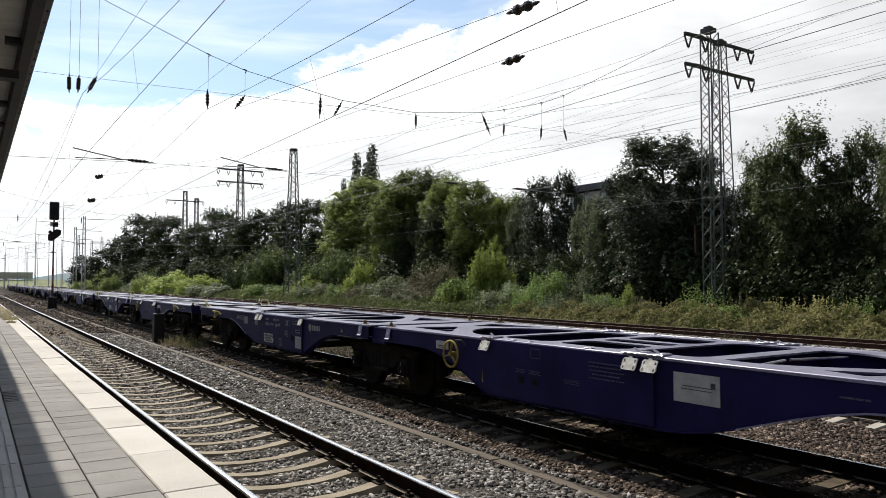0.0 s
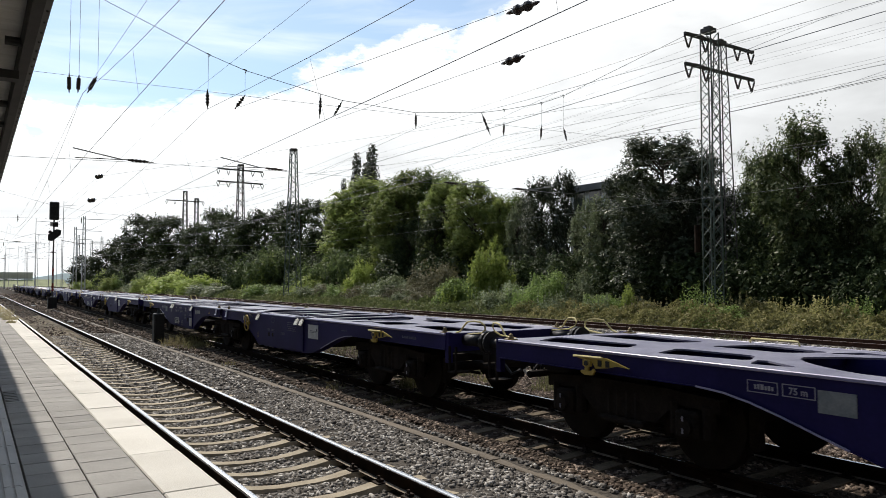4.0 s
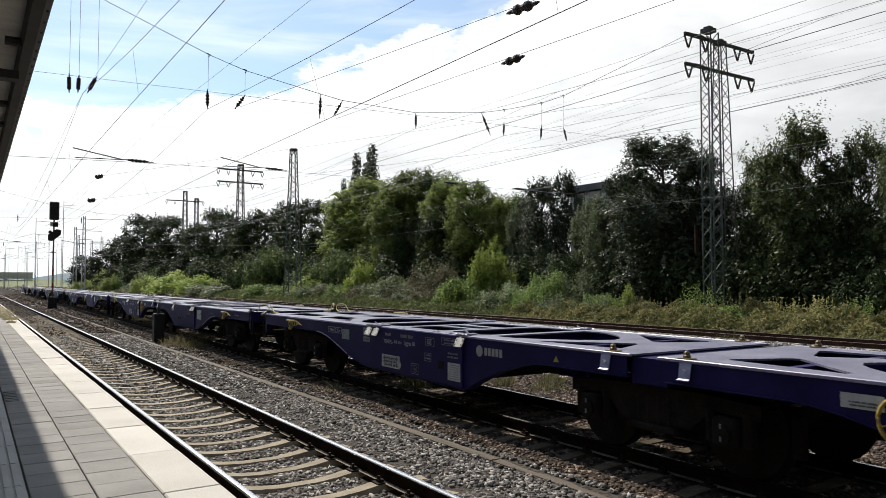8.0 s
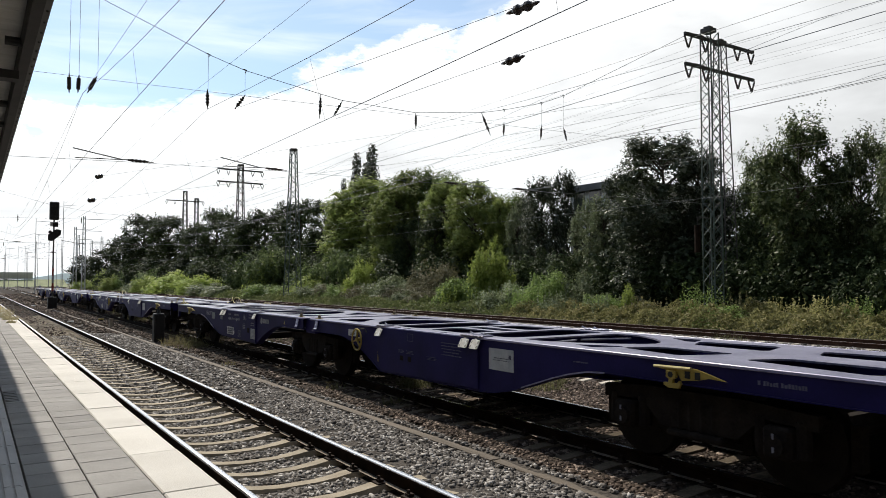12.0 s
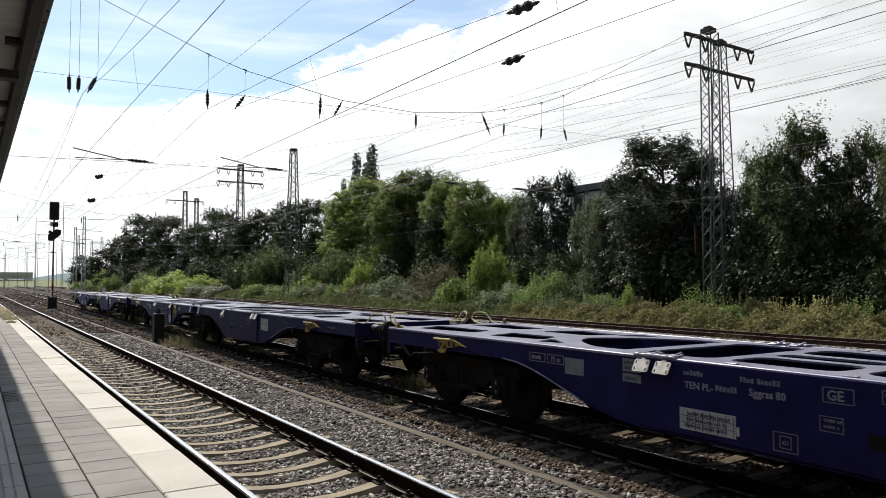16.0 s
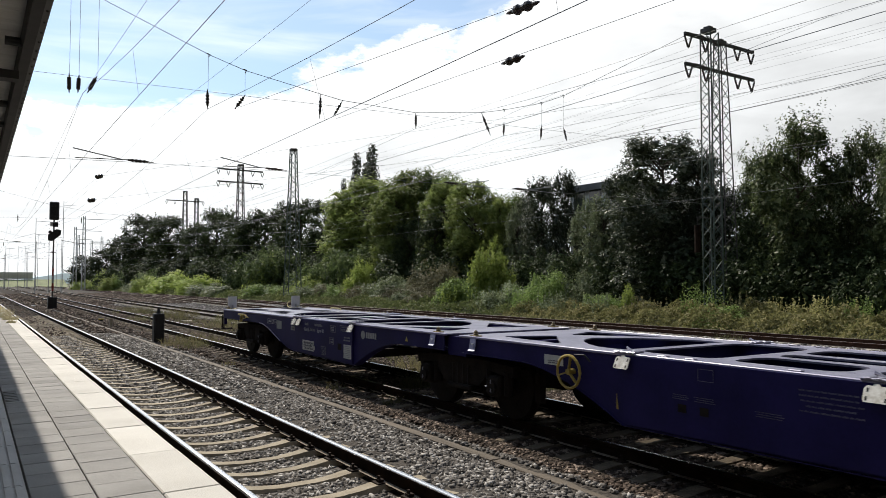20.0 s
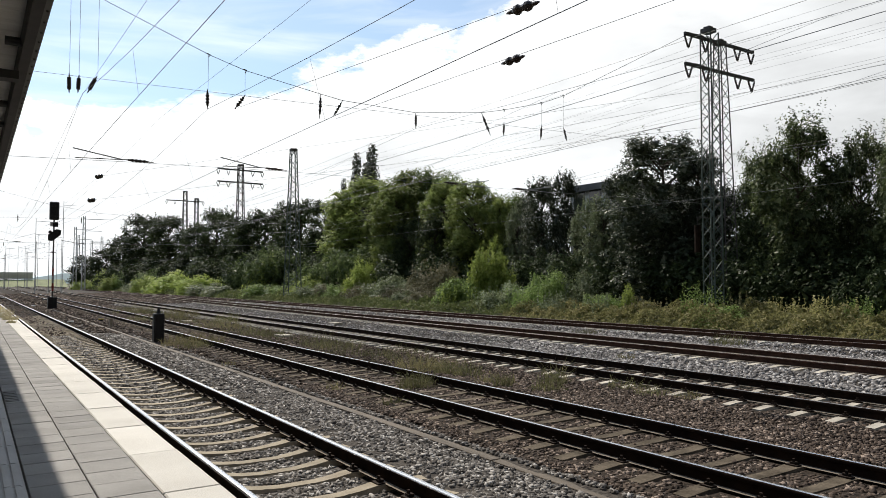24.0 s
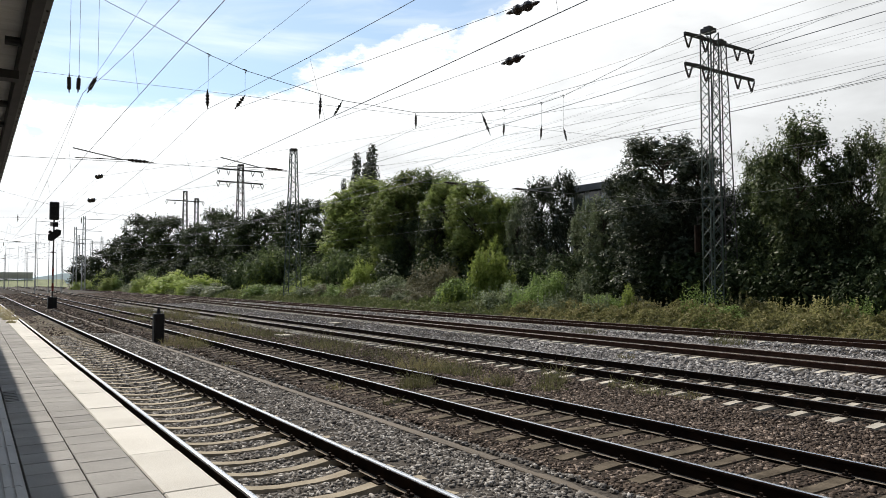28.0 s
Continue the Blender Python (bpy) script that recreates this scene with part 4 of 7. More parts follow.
        tank = tb([(-0.5, 6.9 * sgn, 0.72), (0.5, 6.9 * sgn, 0.72)], 0.17, 12)
        part("air_tank", tank, M["bogie"], w, "", True)
        for m in (-1, 1):
            gr = tb([(m * 1.13, sgn * 9.78, DECK + 0.006), (m * 1.13, sgn * 9.76, DECK + 0.06), (m * 1.13, sgn * 9.14, DECK + 0.06), (m * 1.13, sgn * 9.12, DECK + 0.006)], 0.014, 6)
            if m > 0 and sgn > 0:
                part("deck_handle", gr, M["pale_yellow"], w, "pale yellow deck handle")
    # joint between the units
    j = bmesh.new()
    box(j, -1.15, 1.15, -0.24, 0.24, 0.82, DECK - 0.03)
    part("articulation_cover", j, M["violet"], w)
    for m in (-1, 1):
        wheel_brake(w, m, -2.58)
        # signs by the handwheel
        lb = panel(w, "notice_plate", m, -2.06, -2.40, 0.90, 1.02, M["label_white"], HALF + 0.004, "white notice plate")
        bb = bmesh.new(); bars(bb, m, -2.35, -2.10, 0.915, 0.965, HALF + 0.010, 2, rnd); tagged(part("writing", bb, M["stencil_dark"], lb), kind="stuff")
        yt = bmesh.new(); plate(yt, [(-3.285, 0.52), (-3.255, 0.52), (-3.26, 0.70)], *sorted((m * (HALF + 0.003), m * (HALF + 0.006)))); part("chalk_mark", yt, M["yellow"], w)
        # badge: plain disc with a bar
        lx = HALF + 0.004
        bdg = bmesh.new()
        tube(bdg, [(m * lx, 2.98, 0.945), (m * (lx + 0.003), 2.98, 0.945)], 0.078, 18)
        for i in range(5):
            s = 2.86 - i * 0.085 if m < 0 else 3.10 + i * 0.085
            pts_y = sorted((s, s + (-0.062 if m < 0 else 0.062)))
            box(bdg, *sorted((m * lx, m * (lx + 0.003))), *pts_y, 0.895, 0.895 + 0.105)
        part("badge", bdg, M["label_grey"], w, "pale disc and five pale blocks")
        tri = bmesh.new(); plate(tri, [(1.33, 0.94), (1.43, 0.94), (1.38, 1.015)], *sorted((m * lx, m * (lx + 0.003)))); part("warning_triangle", tri, M["yellow"], w, "yellow warning triangle")
        # the unit at a reader's left carries the number and plates; -1 side reads from +s to -s
        L = 1 if m < 0 else -1
        xo = HALF + 0.032

        def S(v):
            return L * v
        side_text(w, "TEN PL-", 0.095, m, S(5.78), 0.868, xo, M["mark_grey"])
        side_text(w, "Sggrss 80", 0.095, m, S(5.07), 0.882, xo, M["mark_grey"])
        side_text(w, "GE", 0.115, m, S(4.355), 0.945, xo, M["mark_grey"])
        side_text(w, "G1", 0.05, m, S(4.755), 0.505, xo, M["mark_grey"])
        o = bmesh.new()
        outline(o, m, S(4.39), S(4.13), 0.92, 1.05, xo, 0.008)
        outline(o, m, S(4.84), S(4.61), 0.44, 0.61, xo, 0.008)
        outline(o, m, S(4.78), S(4.67), 0.47, 0.58, xo, 0.008)
        outline(o, m, S(4.42), S(4.22), 0.68, 0.81, xo, 0.008)
        outline(o, m, S(3.92), S(3.50), 0.965, 1.075, xo, 0.008)
        tagged(part("stencil_frame", o, M["mark_mid"], w), kind="stuff")
        o2 = bmesh.new()
        lo = lambda a, b: sorted((S(a), S(b)))
        bars(o2, m, *lo(5.82, 5.52), 0.985, 1.055, xo, 1, rnd, 0.72)
        bars(o2, m, *lo(5.20, 4.76), 0.985, 1.055, xo, 1, rnd, 0.72)
        bars(o2, m, *lo(5.44, 5.14), 0.875, 0.945, xo, 1, rnd, 0.80)
        bars(o2, m, *lo(3.90, 3.52), 0.975, 1.065, xo, 2, rnd)
        bars(o2, m, *lo(3.78, 3.46), 0.775, 0.88, xo, 2, rnd)
        bars(o2, m, *lo(4.40, 4.24), 0.70, 0.80, xo, 2, rnd)
        tagged(part("stencil_writing", o2, M["mark_mid"], w), kind="stuff")
        g1 = panel(w, "data_grid", m, S(5.84), S(5.21), 0.465, 0.675, M["label_white"], xo, "white load table with dark rules")
        gb = bmesh.new()
        for c in range(7):
            a = S(5.74 - 0.085 * c)
            box(gb, *sorted((m * (xo + 0.004), m * (xo + 0.006))), a - 0.004, a + 0.004, 0.475, 0.66)
        for z in (0.535, 0.600):
            box(gb, *sorted((m * (xo + 0.004), m * (xo + 0.006))), *lo(5.82, 5.23), z - 0.003, z + 0.003)
        bars(gb, m, *lo(5.80, 5.25), 0.48, 0.655, xo + 0.004, 3, rnd, 0.55)
        tagged(part("writing", gb, M["stencil_dark"], g1), kind="stuff")
        tick = bmesh.new(); box(tick, *sorted((m * xo, m * (xo + 0.02))), *lo(5.19, 5.17), 0.50, 0.58, 0.002); part("label_clip", tick, M["white_paint"], w)
        p1 = panel(w, "data_plate", m, S(3.75), S(3.42), 0.46, 0.72, M["label_white"], xo, "weathered white data plate")
        pb = bmesh.new(); bars(pb, m, *lo(3.73, 3.44), 0.475, 0.705, xo + 0.005, 7, rnd, 0.35); tagged(part("writing", pb, M["mark_grey"], p1), kind="stuff")
        dirt = bmesh.new(); box(dirt, *sorted((m * xo, m * (xo + 0.006))), *lo(4.02, 3.86), 0.60, 0.72, 0.002); part("socket_box", dirt, M["bogie"], w)
        # outer plates
        panel(w, "faded_plate", m, S(7.54), S(7.22), 0.82, 1.01, M["plate_dim"], HALF + 0.003, "faded grey plate")
        fb = bmesh.new(); bars(fb, m, *lo(8.16, 7.94), 0.94, 1.00, HALF + 0.003, 1, rnd, 0.8); outline(fb, m, *lo(8.20, 7.90), 0.915, 1.025, HALF + 0.003, 0.008); outline(fb, m, *lo(7.86, 7.56), 0.915, 1.025, HALF + 0.003, 0.008); side_text(w, "75 m", 0.085, m, S(7.80), 0.94, HALF + 0.005, M["mark_grey"]); tagged(part("stencil_writing", fb, M["mark_grey"], w), kind="stuff")
        p3 = panel(w, "tonnage_plate", m, S(6.62), S(6.36), 0.945, 1.085, M["plate_dim"], HALF + 0.003, "faded grey tonnage plate")
        tb3 = bmesh.new(); bars(tb3, m, *lo(6.60, 6.40), 0.96, 1.07, HALF + 0.008, 2, rnd, 0.6); tagged(part("writing", tb3, M["stencil_dark"], p3), kind="stuff")
        p5 = panel(w, "tonnage_plate", m, S(6.62), S(6.36), 0.835, 0.925, M["plate_dim"], HALF + 0.003, "faded grey tonnage plate")
        tb5 = bmesh.new(); bars(tb5, m, *lo(6.60, 6.40), 0.85, 0.91, HALF + 0.008, 1, rnd, 0.75); tagged(part("writing", tb5, M["stencil_dark"], p5), kind="stuff")
        # right-hand unit
        p4 = panel(w, "blank_label", m, S(-6.56), S(-7.10), 0.72, 1.01, M["label_white"], HALF + 0.003, "large weathered white label")
        wb = bmesh.new(); bars(wb, m, *lo(-6.62, -7.06), 0.84, 0.90, HALF + 0.008, 2, rnd, 0.28); box(wb, *sorted((m * (HALF + 0.008), m * (HALF + 0.010))), *lo(-7.0, -7.05), 0.89, 0.94); tagged(part("writing", wb, M["stencil_dark"], p4), kind="stuff")
        rb = bmesh.new()
        bars(rb, m, *lo(-5.35, -5.92), 0.80, 1.02, xo, 5, rnd, 0.35)
        bars(rb, m, *lo(-4.30, -4.55), 0.74, 0.80, xo, 3, rnd, 0.4)
        bars(rb, m, *lo(-4.02, -4.24), 0.74, 0.80, xo, 3, rnd, 0.4)
        bars(rb, m, *lo(-4.95, -5.25), 0.70, 0.76, xo, 3, rnd, 0.4)
        outline(rb, m, *lo(-4.35, -4.53), 0.95, 1.07, xo, 0.006)
        bars(rb, m, *lo(-8.2, -8.5), 0.96, 0.99, HALF + 0.003, 1, rnd)
        bars(rb, m, *lo(-10.6, -11.1), 0.98, 1.03, HALF + 0.003, 1, rnd, 0.8)
        tagged(part("stencil_writing", rb, M["mark_dim"], w), kind="stuff")
        for q in (-4.16, -4.42):
            part("dark_socket", bx(*sorted((m * xo, m * (xo + 0.004))), *sorted((S(q) - 0.05, S(q) + 0.05)), 0.62, 0.70), M["bogie"], w)
    for s in (-9.85, 0.0, 9.85):
        bogie(w, s)
    return w


WHEELSET = wheelset_mesh()
AXLES = [c + e * 0.9 for c in (-9.85, 0.0, 9.85) for e in (-1, 1)]
# train position: the joint of the first wagon along the track, by time
TRAIN = [(0.0, 11.42), (4.0, -29.4), (8.0, -70.45), (12.0, -111.6), (14.5, -137.15), (16.0, -152.46), (17.0, -162.70), (20.0, -192.95), (20.8, -200.98), (24.0, -233.0), (28.0, -272.8)]
REVERSED = {4, 6, 7}
WAGON_LENGTH = 25.231
TRAIN_WAGONS = []


def build_train():
    first = build_wagon()
    for k in range(9):
        w = first if k == 0 else copy_thing(first, Matrix())
        if k == 8:
            tagged(w, "last empty violet container flat wagon with white tail boards")
        TRAIN_WAGONS.append(w)
    for k in REVERSED:
        for c in TRAIN_WAGONS[k].children:
            if c.name.startswith("deck_handle"):
                c.matrix_basis = pose(-2.26, 0, 0)
    for k, w in enumerate(TRAIN_WAGONS):
        for s in AXLES:
            part("wheelset", WHEELSET, None, w, "dark steel wheelset").location = (0, s, 0.46)
    last = TRAIN_WAGONS[8]
    for m in (-1, 1):
        t = part("tail_board", bx(m * 0.96 - 0.13, m * 0.96 + 0.13, 12.02, 12.035, DECK + 0.03, DECK + 0.36), M["white_paint"], last, "white tail board")
        part("tail_board_holder", bx(m * 0.96 - 0.02, m * 0.96 + 0.02, 11.98, 12.02, DECK - 0.1, DECK + 0.12), M["galv"], t)


def train_y(t):
    """Place along the track at t, by straight steps between the rows."""
    for (a, ya), (b, yb) in zip(TRAIN, TRAIN[1:]):
        if t <= b:
            return ya + (yb - ya) * (t - a) / (b - a)
    return TRAIN[-1][1]


def motions():
    for k, w in enumerate(TRAIN_WAGONS):
        back = 180.0 if k in REVERSED else 0.0
        rows = []
        for t, y in TRAIN:
            yy = y + WAGON_LENGTH * k
            rows.append((t, pose(track_x(2, yy), yy, 0, 0, 0, TRACK2_YAW + back)))
        walk(w, rows)
        # the wheels turn while the wagon rolls past the platform
        sets = [c for c in w.children if c.name.startswith("wheelset")]
        steps = [i / 15 for i in range(0, 421) if -16 < train_y(i / 15) + WAGON_LENGTH * k < 48]
        for c in sets:
            s = c.location.y
            spin = []
            for t in steps:
                a = (train_y(t) - train_y(steps[0])) / 0.46 * (-1 if back else 1)
                spin.append((t, pose(0, s, 0.46, math.degrees(a))))
            if steps[0] > 0.01:
                spin.insert(0, (0.0, spin[0][1]))
            if steps[-1] < 27.99:
                spin.append((28.0, spin[-1][1]))
            walk(c, spin)


# ---- plants ----
def unit_vectors(rng, n):
    v = rng.normal(size=(n, 3))
    return v / np.linalg.norm(v, axis=1, keepdims=True)


def leaves(rng, centres, size, droop=0.0, facing=None):
    """Small pointed leaves; facing turns their faces outward from the clump."""
    n = len(centres)
    u = unit_vectors(rng, n)
    w = unit_vectors(rng, n)
    if facing is not None:
        w = facing + np.array([0, 0, 0.45]) + 0.75 * w
        w /= np.linalg.norm(w, axis=1, keepdims=True) + 1e-9
        u = np.cross(u, w)
        u /= np.linalg.norm(u, axis=1, keepdims=True) + 1e-9
    v = np.cross(u, w)
    v /= np.linalg.norm(v, axis=1, keepdims=True) + 1e-9
    s = size * rng.uniform(0.6, 1.35, (n, 1))
    u[:, 2] -= droop
    a = centres - u * s * 0.62 - v * s * 0.58
    b = centres - u * s * 0.55 + v * s * 0.58
    c = centres + u * s * 1.12
    verts = np.stack([a, b, c], 1).reshape(-1, 3)
    return verts, np.arange(3 * n).reshape(n, 3)


def lobe_points(rng, lobes, n, shell=0.55):
    """Points thick near the outer skin of a crown made of many lobes."""
    vol = np.array([l[3] ** 2 for l in lobes])
    pick = rng.choice(len(lobes), n, p=vol / vol.sum())
    c = np.array([l[:3] for l in lobes])[pick]
    r = np.array([l[3] for l in lobes])[pick][:, None]
    k = np.array([l[4] for l in lobes])[pick][:, None]
    d = unit_vectors(rng, n)
    rad = r * (shell + (1.08 - shell) * rng.uniform(0, 1, (n, 1)) ** 0.6)
    p = d * rad
    p[:, 2:3] *= k
    return c + p, d


def side_lobes(rng, lobes, count, size):
    """Smaller clumps on the skin of the larger ones, mostly upwards."""
    more = []
    for x, y, z, r, k in lobes:
        for _ in range(count):
            d = unit_vectors(rng, 1)[0]
            d[2] = abs(d[2]) if rng.uniform() < 0.8 else d[2]
            q = r * rng.uniform(0.85, 1.25)
            more.append((x + d[0] * q, y + d[1] * q, z + d[2] * q * k, r * size * rng.uniform(0.6, 1.2), rng.uniform(0.8, 1.5)))
    return lobes + more


def sprays(rng, lobes, n, leaf, per=11, up=0.5, shell=0.62):
    """Leaves in flat twig sprays on the skin of the clumps, with a few loose ones inside."""
    k = n // per
    cen, out = lobe_points(rng, lobes, k, shell)
    axis = out + np.array([0, 0, up]) + 0.55 * unit_vectors(rng, k)
    axis /= np.linalg.norm(axis, axis=1, keepdims=True)
    c = np.repeat(cen, per, 0)
    a = np.repeat(axis, per, 0)
    off = rng.normal(0, 1, (k * per, 3))
    off -= a * (off * a).sum(1, keepdims=True) * 0.72
    c = c + off * leaf * 1.7
    c[:, 2] -= 0.25 * leaf * (off ** 2).sum(1)
    return c, a


def shoots(rng, lobes, count, leaf, lo, hi, per=18):
    """Upright leafy shoots that stand out of the outline."""
    c, a = [], []
    for l in lobes:
        for _ in range(count):
            d = unit_vectors(rng, 1)[0]
            d[2] = abs(d[2]) + 0.5
            d /= np.linalg.norm(d)
            q = np.linspace(0.75, rng.uniform(lo, hi), per)[:, None] * d * l[3] + np.array(l[:3])
            c.append(q + rng.normal(0, leaf * 0.85, q.shape))
            a.append(np.repeat(d[None], per, 0))
    return np.vstack(c), np.vstack(a)


def make_tree(name, label, h, spread, n, leaf, material, seed, trunk_h=0.25, clumps=26, category="tree", lobe=0.34, reach=(1.05, 1.4), twigs=5, up=0.5):
    """A tapered trunk with limbs and a crown of leafy sprays on many uneven clumps."""
    rng = np.random.default_rng(seed)
    t = thing(name, label, category, "trees along the line")
    lobes = []
    base = h * trunk_h
    bm = bmesh.new()
    r0 = 0.020 * h
    tube(bm, [(0, 0, -0.4), (0.02 * h, 0, base), (0.01 * h, 0.02 * h, h * 0.6), (0, 0, h * 0.9)], [r0 * 1.3, r0, r0 * 0.55, r0 * 0.15], 8)
    for i in range(clumps):
        f = (i + 0.5) / clumps
        z = base + (h - base) * (0.03 + 0.95 * f)
        env = spread * (0.80 + 0.5 * f if f < 0.4 else max(0.05, 1 - ((f - 0.4) / 0.62) ** 2.4) ** 0.5)
        ang = i * 2.4 + rng.uniform(-0.6, 0.6)
        rad = env * math.sqrt(rng.uniform(0.25, 1.0)) * 0.78
        r = spread * lobe * rng.uniform(0.7, 1.25) * (1.0 - 0.25 * f)
        p = (rad * math.cos(ang), rad * math.sin(ang), min(z + rng.uniform(-0.05, 0.05) * h, h - r * 0.75))
        lobes.append((*p, r, rng.uniform(0.6, 0.95)))
        s = max(base * 0.8, p[2] - 0.55 * rad - 0.3)
        tube(bm, [(0, 0, s), (p[0] * 0.5, p[1] * 0.5, s + (p[2] - s) * 0.6), p], [r0 * 0.34, r0 * 0.2, r0 * 0.06], 5)
    part("trunk", bm, M["bark"], t, "dark trunk and limbs")
    cen, out = sprays(rng, side_lobes(rng, lobes, 4, 0.42), int(n * 0.92), leaf, up=up)
    core, away = lobe_points(rng, [(*l[:3], l[3] * 0.78, l[4]) for l in lobes] + [(0, 0, base + (h - base) * q, spread * 0.5, 1.0) for q in (0.15, 0.32, 0.50)], int(n * 0.16), 0.05)
    sc, sa = shoots(rng, lobes, twigs, leaf, *reach)
    v, f = leaves(rng, np.vstack([cen, sc, core]), np.repeat([[leaf], [leaf * 2.6]], [len(cen) + len(sc), len(core)], axis=0), facing=np.vstack([out, sa, away]))
    part("crown", mesh_np("crown", v, f, material), None, t)
    return t


def make_bush(name, label, h, spread, n, leaf, material, seed, clumps=12, category="bush", reach=(1.05, 1.5)):
    rng = np.random.default_rng(seed)
    t = thing(name, label, category, "bushes along the line")
    lobes = []
    bm = bmesh.new()
    for i in range(clumps):
        ang, rad = i * 2.4 + rng.uniform(-0.5, 0.5), spread * math.sqrt(rng.uniform(0, 1)) * 0.75
        r = spread * rng.uniform(0.20, 0.40)
        z = (h - r) * rng.uniform(0.2, 1.0) * (1 - 0.5 * (rad / spread))
        p = (rad * math.cos(ang), rad * math.sin(ang), max(r * 0.5, z))
        lobes.append((*p, r, rng.uniform(0.75, 1.1)))
        tube(bm, [(p[0] * 0.15, p[1] * 0.15, -0.3), (p[0] * 0.5, p[1] * 0.5, p[2] * 0.6), p], [0.03, 0.02, 0.006], 5)
    part("stem", bm, M["bark"], t, "thin woody branching stem")
    cen, out = sprays(rng, side_lobes(rng, lobes, 3, 0.45), int(n * 0.92), leaf, 9)
    core, away = lobe_points(rng, [(*l[:3], l[3] * 0.8, l[4]) for l in lobes] + [(0, 0, h * 0.3, spread * 0.5, 0.8)], int(n * 0.14), 0.05)
    sc, sa = shoots(rng, lobes, 6, leaf, *reach, per=14)
    v, f = leaves(rng, np.vstack([cen, sc, core]), np.repeat([[leaf], [leaf * 2.4]], [len(cen) + len(sc), len(core)], axis=0), facing=np.vstack([out, sa, away]))
    part("foliage", mesh_np("foliage", v, f, material), None, t)
    return t


def make_poplar(name, label, h, half, n, leaf, material, seed):
    """A column of steep clumps drawn out to a point."""
    rng = np.random.default_rng(seed)
    t = thing(name, label, "tree", "trees along the line")
    part("trunk", tb([(0, 0, -0.4), (0, 0, h * 0.5), (0.02 * h, 0, h * 0.97)], [0.02 * h, 0.012 * h, 0.002 * h], 7), M["bark"], t, "dark straight trunk")
    lobes = []
    for i in range(46):
        f = (i + 0.5) / 46
        env = half * min(1.0, 0.35 + 2.2 * f) * (1 - max(0.0, f - 0.35) / 0.65) ** 0.85
        ang = rng.uniform(0, 2 * math.pi)
        r = 0.30 * half + 0.42 * env
        rad = max(0.0, env - r * 0.7)
        lobes.append((rad * math.cos(ang) + 0.02 * h * f, rad * math.sin(ang), h * (0.05 + 0.9 * f), r * rng.uniform(0.75, 1.1), 1.9))
    cen, out = lobe_points(rng, lobes, n)
    v, f = leaves(rng, cen, leaf, facing=out)
    part("crown", mesh_np("crown", v, f, material), None, t)
    return t


def place(master, spots, first=None):
    """The master at the first spot and copies at the rest: x, y, z, size, height factor, turn."""
    for i, (x, y, z, s, hz, turn) in enumerate(spots):
        o = master if i == 0 else copy_thing(master, Matrix())
        o.matrix_basis = pose(x, y, z, 0, 0, turn) @ Matrix.Diagonal((s, s, s * hz, 1))




# ---- loose stones ----
def stone_shapes(rng, kind, n):
    if kind == "chip":
        v = np.array([(x, y, z) for x in (-0.72, 0.72) for y in (-0.72, 0.72) for z in (-0.72, 0.72)], float)
        f = np.array([(0, 1, 3), (0, 3, 2), (4, 6, 7), (4, 7, 5), (0, 4, 5), (0, 5, 1), (2, 3, 7), (2, 7, 6), (1, 5, 7), (1, 7, 3)])
    else:
        v = np.array([(1, 0, 0), (-1, 0, 0), (0, 1, 0), (0, -1, 0), (0, 0, 1), (0, 0, -1)], float)
        f = np.array([(0, 2, 4), (2, 1, 4), (1, 3, 4), (3, 0, 4), (2, 0, 5), (1, 2, 5), (3, 1, 5), (0, 3, 5)])
    return [v * rng.uniform(0.45, 1.35, v.shape) for _ in range(n)], f


